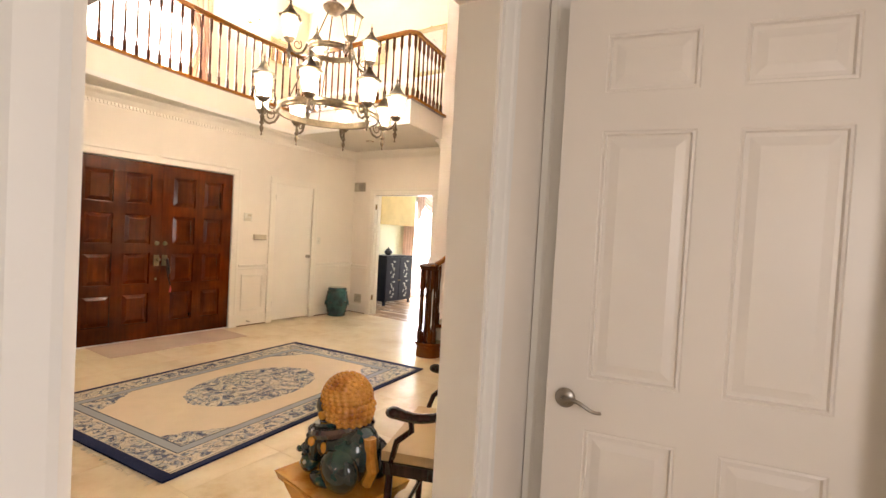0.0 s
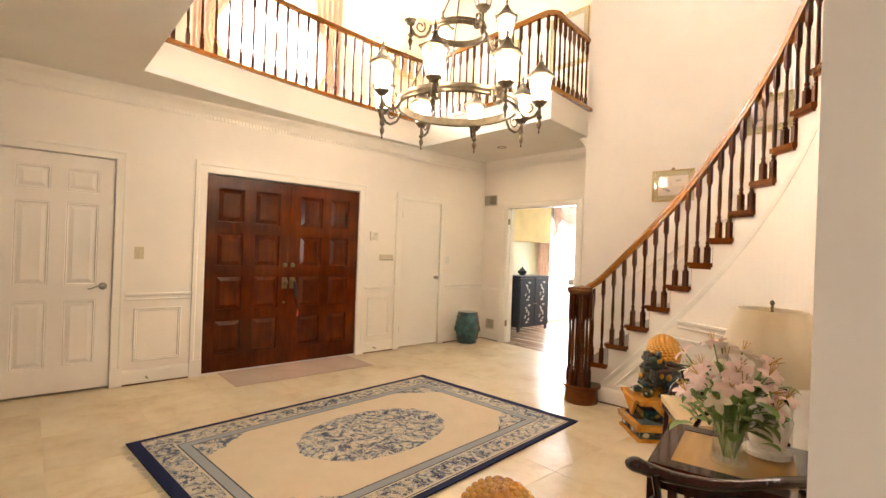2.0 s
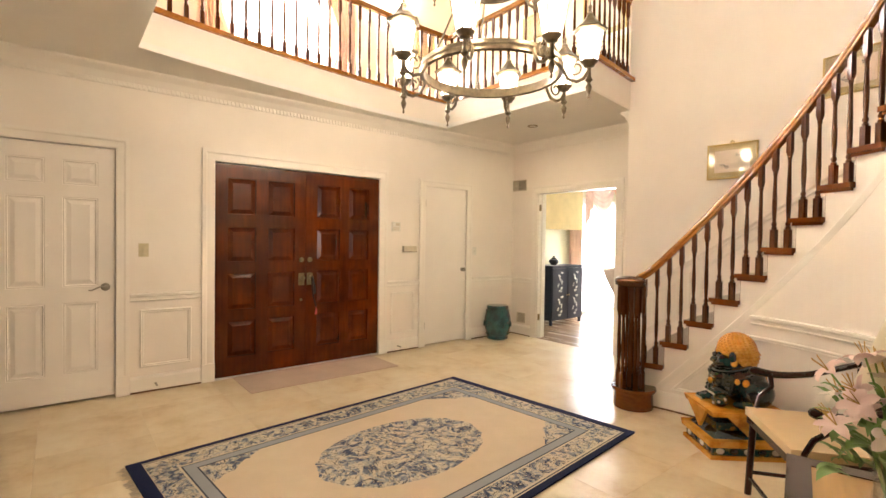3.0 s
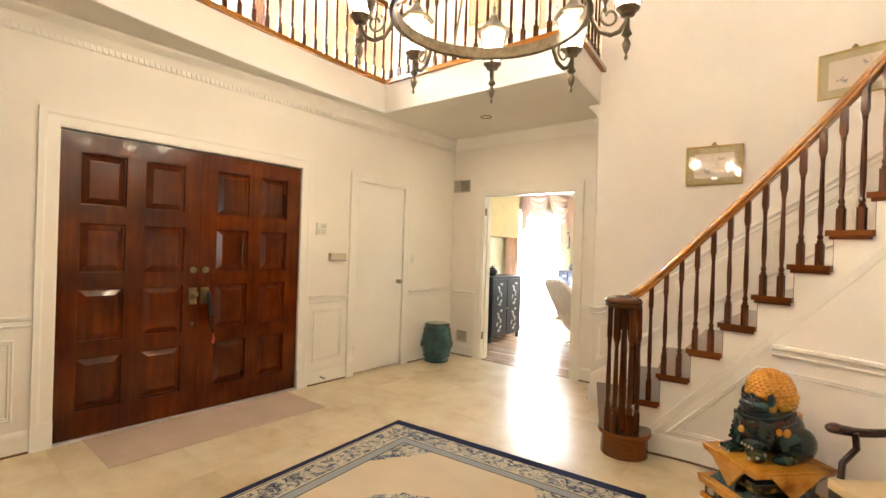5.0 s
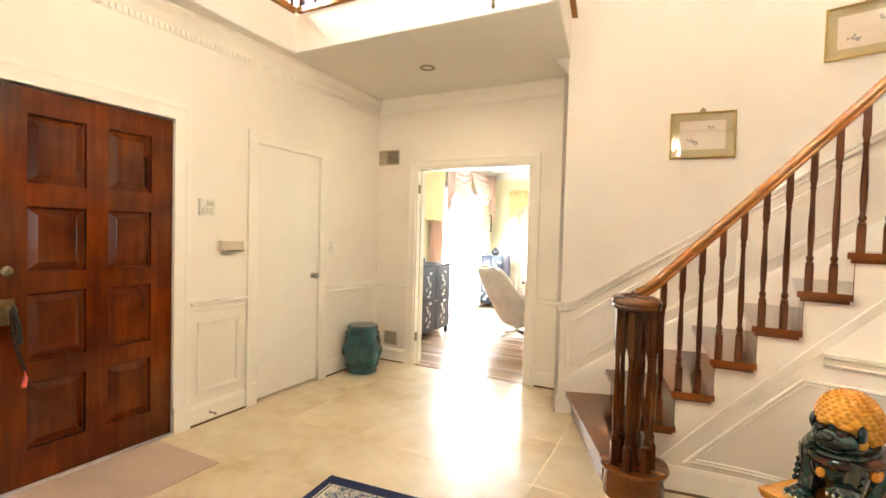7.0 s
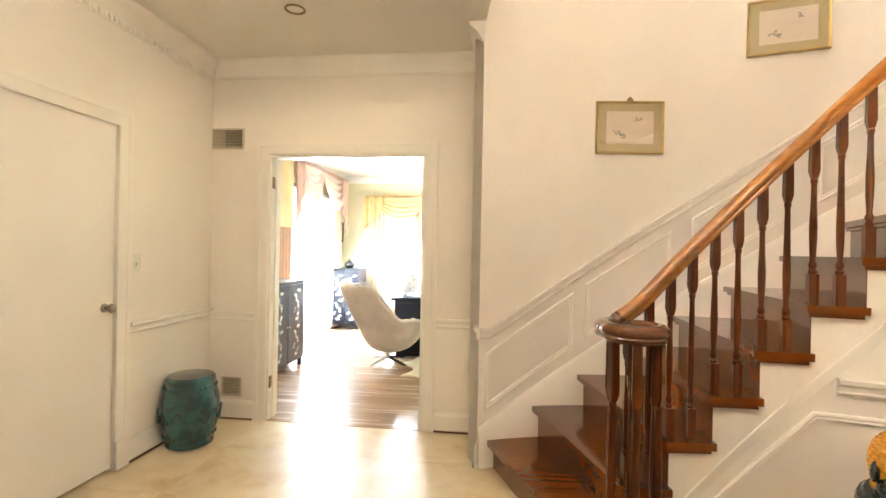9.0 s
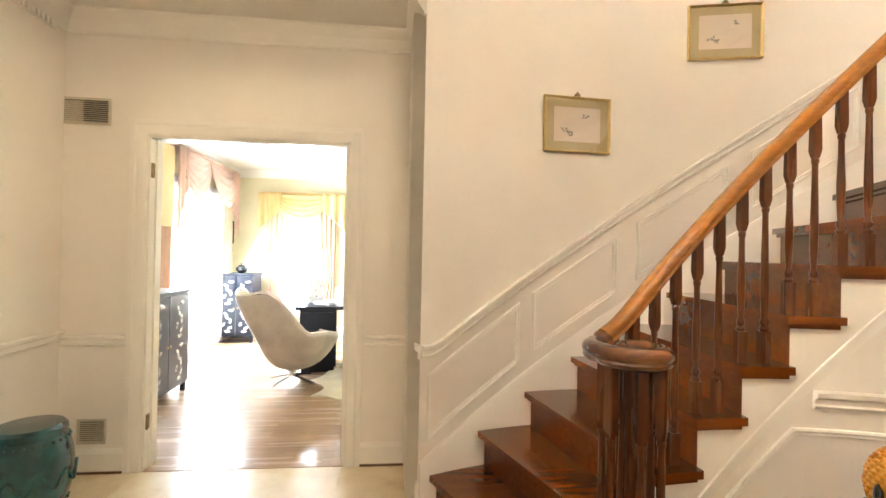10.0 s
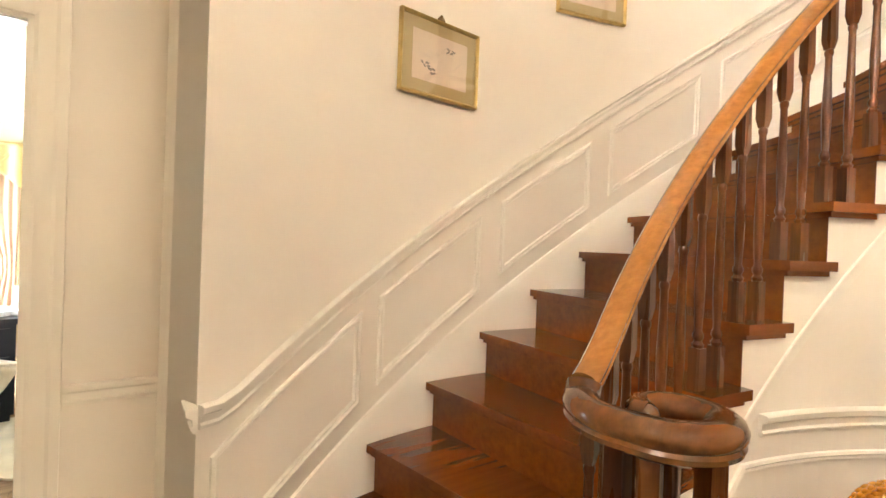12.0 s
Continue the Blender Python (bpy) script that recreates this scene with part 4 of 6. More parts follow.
def lantern_parts(s):
    """Meshes of one lantern on its scrolled arm: origin at the lantern's foot, ring towards -x."""
    out = {}
    bm = bmesh.new()
    pts = [(-0.150, 0, 0.03), (-0.138, 0, -0.012), (-0.112, 0, -0.055), (-0.065, 0, -0.072), (-0.03, 0, -0.058), (-0.004, 0, -0.02), (0.0, 0, 0.0)]
    tube(bm, [Vector(p) * s for p in pts], 0.010 * s, 8, ups=[(0, 1, 0)] * 7)
    curl = [(-0.07 + 0.040 * (1 - t * 0.6) * math.cos(2.2 + t * 7), 0, 0.005 + 0.045 * (1 - t * 0.6) * math.sin(2.2 + t * 7)) for t in run(16, 0, 1)]
    tube(bm, [Vector(p) * s for p in curl], 0.006 * s, 6, ups=[(0, 1, 0)] * 17)
    lathe(bm, [(0.002, -0.178 * s), (0.008 * s, -0.168 * s), (0.004 * s, -0.152 * s), (0.013 * s, -0.132 * s), (0.018 * s, -0.110 * s), (0.008 * s, -0.085 * s), (0.022 * s, -0.07 * s), (0.012 * s, -0.05 * s), (0.010 * s, 0.0)], 12)
    out["arm"] = (bm, M_BRONZE)
    bm = bmesh.new()
    lathe(bm, [(0.012 * s, 0), (0.03 * s, 0.008 * s), (0.034 * s, 0.02 * s), (0.048 * s, 0.03 * s), (0.05 * s, 0.038 * s), (0.02 * s, 0.042 * s)], 12)
    out["base"] = (bm, M_BRONZE)
    for i in range(6):
        a = radians(60 * i)
        lo, hi = Vector((0.047 * math.cos(a), 0.047 * math.sin(a), 0.036)) * s, Vector((0.081 * math.cos(a), 0.081 * math.sin(a), 0.205)) * s
        out["bar%d" % i] = (tube(bmesh.new(), [lo, hi], 0.0042 * s, 5, ups=[(0.2, 0.9, 0)] * 2), M_BRONZE)
    bm = bmesh.new()
    lathe(bm, [(0.080 * s, 0.198 * s), (0.096 * s, 0.203 * s), (0.099 * s, 0.214 * s), (0.074 * s, 0.226 * s), (0.046 * s, 0.258 * s), (0.026 * s, 0.284 * s), (0.018 * s, 0.298 * s), (0.022 * s, 0.304 * s), (0.010 * s, 0.313 * s), (0.008 * s, 0.335 * s), (0.013 * s, 0.342 * s), (0.004 * s, 0.358 * s), (0.002, 0.385 * s)], 6)
    out["roof"] = (bm, M_BRONZE)
    bm = bmesh.new()
    for i in range(6):
        a, b = radians(60 * i), radians(60 * i + 60)
        q = [Vector((r * math.cos(t), r * math.sin(t), z)) * s for r, z, t in ((0.045, 0.038, a), (0.045, 0.038, b), (0.077, 0.203, b), (0.077, 0.203, a))]
        bm.faces.new([bm.verts.new(v) for v in q])
    out["glass"] = (bm, M_FROST)
    bm = bmesh.new()
    lathe(bm, [(0.010 * s, 0.04 * s), (0.010 * s, 0.075 * s), (0.022 * s, 0.09 * s), (0.030 * s, 0.12 * s), (0.024 * s, 0.15 * s), (0.008 * s, 0.18 * s)], 10)
    out["bulb"] = (bm, M_BULB)
    return out


first = {}


def lantern(s, r, z, a, lit=True):
    for nm, made in (first.get(s) or lantern_parts(s)).items():
        place = pose(r * math.cos(radians(a)), r * math.sin(radians(a)), z, 0, 0, a)
        if nm == "bulb" and not lit:
            continue
        if isinstance(made, tuple):
            ob = part(nm.rstrip("012345"), made[0], made[1], None, smooth=nm != "glass")
            store[nm] = ob.data
        else:
            ob = new(nm.rstrip("012345"), made)
        if nm == "glass":
            ob.visible_shadow = False
        ob.parent, ob.matrix_basis = ch, place
    first.setdefault(s, dict(store))


LR, LZ = 0.605, 2.42
for i in range(8):
    if i == 0:
        store = {}
    lantern(1.06, LR, LZ, -57.5 + 45 * i)
store = {}
UPPER = (-110, -20, 70, 160)
for a in UPPER:
    lantern(1.02, 0.385, 2.985, a, a != -20)
for i in range(8):
    a = radians(-57.5 + 45 * i)
    lamp("lantern_lamp", "POINT", 6.6, WARM, Matrix.Translation((CHX + LR * math.cos(a), CHY + LR * math.sin(a), LZ + 0.12)), 0.05)
for a in (-110, 70, 160):
    a = radians(a)
    lamp("lantern_lamp", "POINT", 12.5, WARM, Matrix.Translation((CHX + 0.385 * math.cos(a), CHY + 0.385 * math.sin(a), 3.105)), 0.05)

# ---------------------------------------------------------------- rug and mat
def mth(nt, op, *ins):
    n = nt.nodes.new("ShaderNodeMath")
    n.operation = op
    for i, v in enumerate(ins):
        if isinstance(v, (int, float)):
            n.inputs[i].default_value = v
        else:
            nt.links.new(v, n.inputs[i])
    return n.outputs[0]


def rug_material():
    m, nt, b = nodes_of("rug_wool")
    tc = nt.nodes.new("ShaderNodeTexCoord")
    sp = nt.nodes.new("ShaderNodeSeparateXYZ")
    nt.links.new(tc.outputs["Object"], sp.inputs[0])
    ax, ay = mth(nt, "ABSOLUTE", sp.outputs[0]), mth(nt, "ABSOLUTE", sp.outputs[1])
    dx, dy = mth(nt, "SUBTRACT", 0.915, ax), mth(nt, "SUBTRACT", 1.38, ay)
    d = mth(nt, "MINIMUM", dx, dy)
    mir = nt.nodes.new("ShaderNodeCombineXYZ")
    nt.links.new(ax, mir.inputs[0])
    nt.links.new(ay, mir.inputs[1])
    cream, sand, navy, blue, grey = (0.62, 0.54, 0.41), (0.66, 0.54, 0.38), (0.010, 0.016, 0.06), (0.095, 0.115, 0.175), (0.32, 0.34, 0.355)

    def floral(vec, s):
        n1 = add(nt, "ShaderNodeTexNoise", Scale=s, Detail=2.5, Distortion=1.8)
        nt.links.new(vec, n1.inputs["Vector"])
        n2 = add(nt, "ShaderNodeTexNoise", Scale=s * 1.25, Detail=1.5, Distortion=2.6)
        nt.links.new(vec, n2.inputs["Vector"])
        col = ramp(nt, n1.outputs[0], (0.40, cream), (0.47, (0.5, 0.46, 0.38)), (0.52, grey), (0.60, blue), (0.70, (0.05, 0.07, 0.13)))
        curl = mth(nt, "LESS_THAN", mth(nt, "ABSOLUTE", mth(nt, "SUBTRACT", n2.outputs[0], 0.5)), 0.017)
        gap = mth(nt, "LESS_THAN", mth(nt, "ABSOLUTE", mth(nt, "SUBTRACT", n2.outputs[0], 0.56)), 0.022)
        return mixed(nt, curl, mixed(nt, gap, col, cream), (0.03, 0.035, 0.06))
    border = mixed(nt, mth(nt, "GREATER_THAN", mth(nt, "ABSOLUTE", mth(nt, "SUBTRACT", d, 0.15)), 0.072), floral(mir.outputs[0], 11), cream)
    inner = floral(tc.outputs["Object"], 9.5)
    wob = add(nt, "ShaderNodeTexNoise", Scale=9.0, Detail=2.0)
    nt.links.new(mir.outputs[0], wob.inputs["Vector"])
    w = mth(nt, "MULTIPLY", mth(nt, "SUBTRACT", wob.outputs[0], 0.5), 0.55)
    ex, ey = mth(nt, "DIVIDE", sp.outputs[0], 0.41), mth(nt, "DIVIDE", sp.outputs[1], 0.60)
    med = mth(nt, "LESS_THAN", mth(nt, "ADD", mth(nt, "ADD", mth(nt, "MULTIPLY", ex, ex), mth(nt, "MULTIPLY", ey, ey)), mth(nt, "MULTIPLY", w, 0.5)), 1.0)
    u, v = mth(nt, "DIVIDE", mth(nt, "SUBTRACT", dx, 0.31), 0.30), mth(nt, "DIVIDE", mth(nt, "SUBTRACT", dy, 0.31), 0.46)
    cor = mth(nt, "LESS_THAN", mth(nt, "ADD", mth(nt, "ADD", u, v), w), 0.80)
    fld = mixed(nt, mth(nt, "MAXIMUM", med, cor), sand, inner)
    col = mixed(nt, mth(nt, "GREATER_THAN", d, 0.305), border, fld)
    stripe = mth(nt, "LESS_THAN", mth(nt, "ABSOLUTE", mth(nt, "SUBTRACT", d, 0.272)), 0.034)
    col = mixed(nt, stripe, col, grey)
    for at in (0.238, 0.306, 0.058):
        col = mixed(nt, mth(nt, "LESS_THAN", mth(nt, "ABSOLUTE", mth(nt, "SUBTRACT", d, at)), 0.0045), col, (0.06, 0.07, 0.10))
    edge = mth(nt, "MAXIMUM", mth(nt, "LESS_THAN", dx, 0.045), mth(nt, "LESS_THAN", dy, 0.075))
    col = mixed(nt, edge, col, navy)
    pile = noise_tex(nt, tc.outputs["Object"], 420, 2)
    col = mixed(nt, 0.25, col, ramp(nt, noise_tex(nt, tc.outputs["Object"], 5, 3), (0.3, (0.75, 0.72, 0.68)), (0.7, (1, 1, 1))), "MULTIPLY")
    nt.links.new(col, b.inputs["Base Color"])
    b.inputs["Roughness"].default_value = 0.9
    b.inputs["Sheen Weight"].default_value = 0.0
    b.inputs["Specular IOR Level"].default_value = 0.2
    bump(nt, b, pile, 0.5, 0.004)
    return m


rug = thing("rug", "cream wool rug with blue floral medallion and navy edge", "rug", pose(-3.624, 3.696, 0, 0, 0, 5.2))
part("rug_body", boxes(((-0.915, -1.38, 0.0015), (0.915, 1.38, 0.013))), rug_material(), rug, bevel=0.004)
M_FRINGE = cloth("fringe_cotton", (0.62, 0.56, 0.45))
for s in (-1, 1):
    bm = bmesh.new()
    for i in range(170):
        x = -0.91 + 1.82 * i / 169
        q = random.uniform(-0.006, 0.006)
        box(bm, (x - 0.0016, min(s * 1.38, s * 1.412), 0.002), (x + 0.0016, max(s * 1.38, s * 1.412), 0.005), 0, pose(q, 0, 0, 0, 0, q * 300))
    tagged(part("fringe", bm, M_FRINGE, rug, "short cream fringe"), kind="stuff")
mat = thing("door_mat", "thin dusty pink mat lying before the entry doors", "mat", pose(-5.62, 4.02, 0))
part("mat_sheet", boxes(((-0.29, -0.78, 0.0015), (0.29, 0.76, 0.007))), cloth("mat_fibre", (0.50, 0.36, 0.27), 0.08), mat, bevel=0.002)

# ---------------------------------------------------------------- guardian lions
def glaze(name, a, b, c, scale, cut):
    m, nt, bs = nodes_of(name)
    v = coords(nt)
    n = noise_tex(nt, v, scale, 4, 0.6)
    nt.links.new(ramp(nt, n, (cut - 0.10, a), (cut, b), (cut + 0.12, c)), bs.inputs["Base Color"])
    bs.inputs["Roughness"].default_value = 0.12
    bs.inputs["Coat Weight"].default_value = 0.6
    bump(nt, bs, noise_tex(nt, v, 60, 3), 0.15, 0.002)
    return m


M_GREEN = glaze("green_glaze", (0.005, 0.022, 0.025), (0.010, 0.038, 0.036), (0.022, 0.060, 0.050), 9, 0.58)
M_AMBER = glaze("amber_glaze", (0.34, 0.115, 0.010), (0.52, 0.205, 0.020), (0.60, 0.28, 0.04), 9, 0.42)
M_MOTTLE = glaze("mottled_glaze", (0.010, 0.040, 0.036), (0.06, 0.08, 0.03), (0.40, 0.19, 0.03), 22, 0.56)
M_BROWNGLAZE = glaze("brown_glaze", (0.028, 0.014, 0.014), (0.045, 0.022, 0.020), (0.075, 0.034, 0.026), 10, 0.5)
M_IVORYGLAZE = plain("ivory_glaze", (0.55, 0.50, 0.38), 0.15, coat=0.5)


def guardian_lion(m, label, head_turn=0):
    bm = bmesh.new()
    G, A, T, B, I = 0, 1, 2, 3, 4

    def tier(w, d, z0, z1, mi, flare=0.0):
        lo = [bm.verts.new((x * (w / 2), y * (d / 2), z0)) for x, y in ((-1, -1), (1, -1), (1, 1), (-1, 1))]
        hi = [bm.verts.new((x * (w / 2 + flare), y * (d / 2 + flare), z1)) for x, y in ((-1, -1), (1, -1), (1, 1), (-1, 1))]
        bm.faces.new(lo[::-1]).material_index = mi
        bm.faces.new(hi).material_index = mi
        for i in range(4):
            bm.faces.new((lo[i], lo[(i + 1) % 4], hi[(i + 1) % 4], hi[i])).material_index = mi
    # stepped stand with a cloth over it
    tier(0.44, 0.36, 0.0, 0.022, A)
    tier(0.41, 0.33, 0.022, 0.075, T)
    for i in range(5):
        for s in (-1, 1):
            ball(bm, (-0.16 + 0.08 * i, s * 0.166, 0.047), (0.026, 0.008, 0.018), G if i % 2 else I, 8)
            if i < 4:
                ball(bm, (s * 0.206, -0.12 + 0.08 * i, 0.047), (0.008, 0.026, 0.018), G if i % 2 else I, 8)
    tier(0.45, 0.37, 0.075, 0.115, A, 0.008)
    tier(0.38, 0.30, 0.115, 0.155, G, -0.03)
    tier(0.32, 0.24, 0.155, 0.205, T, 0.01)
    tier(0.34, 0.26, 0.205, 0.250, G, 0.035)
    tier(0.42, 0.34, 0.250, 0.285, A, 0.012)
    for s in (-1, 1):
        # hanging points of the cloth
        for (x0, y0), (x1, y1), (ox, oy) in ((((-0.15), s * 0.18), (0.15, s * 0.18), (0, s)), ((s * 0.22, -0.12), (s * 0.22, 0.12), (s, 0))):
            mx, my = (x0 + x1) / 2, (y0 + y1) / 2
            p = [(x0, y0, 0.272), (x1, y1, 0.272), (mx - ox * 0.02, my - oy * 0.02, 0.135)]
            f = [bm.verts.new((a + ox * 0.006, b + oy * 0.006, c)) for a, b, c in p]
            g = [bm.verts.new((a - ox * 0.012, b - oy * 0.012, c)) for a, b, c in p]
            bm.faces.new(f).material_index = A
            bm.faces.new(g[::-1]).material_index = A
            for i in range(3):
                bm.faces.new((f[i], g[i], g[(i + 1) % 3], f[(i + 1) % 3])).material_index = A
    z = 0.285
    # body, haunches, legs; the left forepaw rests on a ball
    ball(bm, (-0.055, 0, z + 0.130), (0.128, 0.116, 0.132), G, 20, pose(0, 0, 0, 0, 22))
    ball(bm, (0.035, 0, z + 0.150), (0.095, 0.104, 0.110), G, 20)
    ball(bm, (0.005, 0, z + 0.215), (0.100, 0.108, 0.060), G, 18)
    for s in (-1, 1):
        ball(bm, (-0.090, s * 0.085, z + 0.085), (0.100, 0.062, 0.090), G, 16)
        ball(bm, (-0.005, s * 0.108, z + 0.022), (0.068, 0.034, 0.026), T, 12)
        up = 0.075 if s > 0 else 0.0
        lathe(bm, [(0.034, up), (0.034, 0.09), (0.040, 0.13), (0.050, 0.2)], 14, Matrix.Translation((0.098, s * 0.074, z)) @ pose(0, 0, 0, 0, -10), G)
        ball(bm, (0.122, s * 0.074, z + 0.022 + up), (0.052, 0.042, 0.026), G, 12)
        for k in range(4):
            ball(bm, (0.160, s * 0.074 + (k - 1.5) * 0.021, z + 0.016 + up), (0.017, 0.010, 0.014), T, 8)
            ball(bm, (0.174, s * 0.074 + (k - 1.5) * 0.021, z + 0.009 + up), (0.008, 0.005, 0.008), I, 6)
        ball(bm, (-0.012, s * 0.106, z + 0.150), (0.022, 0.010, 0.024), A, 10)
        for k in range(4):
            ball(bm, (0.106 - 0.006 * k, s * 0.112, z + 0.06 + up * 0.5 + 0.024 * k), (0.016, 0.008, 0.013), G, 8)
    ball(bm, (0.120, 0.074, z + 0.040), 0.044, T, 14)
    for k in range(9):
        a = k * 2.4
        ball(bm, (0.120 + 0.038 * math.cos(a), 0.074 + 0.038 * math.sin(a), z + 0.022 + 0.005 * k), 0.010, I if k % 3 == 0 else T, 6)
    # collar with bells
    lathe(bm, [(0.095, -0.028), (0.128, -0.018), (0.136, 0.0), (0.130, 0.016), (0.098, 0.026)], 28, Matrix.Translation((0.008, 0, z + 0.203)) @ pose(0, 0, 0, 0, 14), B)
    lathe(bm, [(0.090, 0.0), (0.116, 0.004), (0.119, 0.012), (0.112, 0.020), (0.085, 0.024)], 28, Matrix.Translation((0.016, 0, z + 0.220)) @ pose(0, 0, 0, 0, 14), G)
    for k in range(3):
        a = radians(-75 + 75 * k)
        ball(bm, (0.016 + 0.128 * math.cos(a), 0.128 * math.sin(a), z + 0.172 - 0.034 * math.cos(a)), (0.015, 0.016, 0.019), A, 9)
    for s in (-1, 1):
        ball(bm, (0.128, s * 0.032, z + 0.185), (0.012, 0.030, 0.012), T, 8, pose(0, 0, 0, s * 20))
    # tail against the back
    tube(bm, [(-0.16, 0, z + 0.03), (-0.190, 0, z + 0.09), (-0.170, 0, z + 0.15), (-0.165, 0, z + 0.21)], 0.026, 8, A, ups=[(0, 1, 0)] * 4)
    # head: a low face under a heavy cap of curls
    hm = Matrix.Translation((0.0, 0, z + 0.30)) @ pose(0, 0, 0, 0, 4, head_turn)
    tilt = hm.to_3x3().to_4x4()
    for c, r, mi in (((-0.012, 0, 0.030), (0.095, 0.093, 0.091), A), ((-0.040, 0, -0.025), (0.082, 0.092, 0.098), A),
                     ((0.070, 0, -0.035), (0.062, 0.082, 0.044), G), ((0.066, 0, -0.074), (0.054, 0.066, 0.020), G), ((0.098, 0, -0.056), (0.030, 0.050, 0.008), B),
                     ((0.124, 0, -0.018), (0.018, 0.026, 0.015), G), ((0.106, 0.028, -0.032), (0.030, 0.026, 0.016), G), ((0.106, -0.028, -0.032), (0.030, 0.026, 0.016), G),
                     ((0.072, 0.036, 0.022), (0.024, 0.026, 0.014), A), ((0.072, -0.036, 0.022), (0.024, 0.026, 0.014), A), ((0.088, 0, 0.002), (0.014, 0.013, 0.026), G),
                     ((0.098, 0.038, -0.001), (0.019, 0.019, 0.016), B), ((0.098, -0.038, -0.001), (0.019, 0.019, 0.016), B),
                     ((0.056, 0.082, 0.004), (0.022, 0.014, 0.034), G), ((0.056, -0.082, 0.004), (0.022, 0.014, 0.034), G),
                     ((0.048, 0.078, -0.035), (0.020, 0.018, 0.022), A), ((0.048, -0.078, -0.035), (0.020, 0.018, 0.022), A), ((0.102, 0, -0.084), (0.020, 0.034, 0.012), T)):
        ball(bm, hm @ Vector(c), r, mi, 14, tilt)
    for lat in range(17):
        th = radians(4 + lat * 8.6)
        n = max(1, int(23 * math.sin(th)) + 1)
        for k in range(n):
            ph = 2 * math.pi * (k + 0.5 * (lat % 2)) / n
            d = Vector((math.sin(th) * math.cos(ph), math.sin(th) * math.sin(ph), math.cos(th)))
            q = Vector((d.x * 0.096 - 0.014, d.y * 0.094, d.z * 0.094 + 0.030))
            if d.z < 0:
                q = Vector((d.x * 0.100 - 0.026, d.y * 0.097, d.z * 0.150 + 0.030))
            if q.x > 0.040 and q.z < 0.020 or q.x > 0.0 and q.z < -0.03:
                continue
            lay = tilt @ d.to_track_quat("Z", "Y").to_matrix().to_4x4()
            ball(bm, hm @ q, (0.0205, 0.0185, 0.0105), A, 8, lay)
            ball(bm, hm @ (q + d * 0.009), (0.010, 0.009, 0.007), A, 6, lay)
    me = part("guardian_lion", bm, [M_GREEN, M_AMBER, M_MOTTLE, M_BROWNGLAZE, M_IVORYGLAZE], place=m)
    return tagged(me, label, "statue", "pair of lions")


guardian_lion(pose(-2.31, 5.455, 0, 0, 0, 228) @ Matrix.Scale(1.08, 4), "green and amber glazed ceramic lion on a stand beside stairs", 0)
guardian_lion(pose(-1.51, 2.65, 0, 0, 0, 172) @ Matrix.Scale(1.08, 4), "glazed green and amber ceramic lion seated beside an armchair", 0)

# ---------------------------------------------------------------- armchairs, table, lamp, flowers
M_CUSHION = cloth("tan_cushion", (0.50, 0.36, 0.19), 0.08)


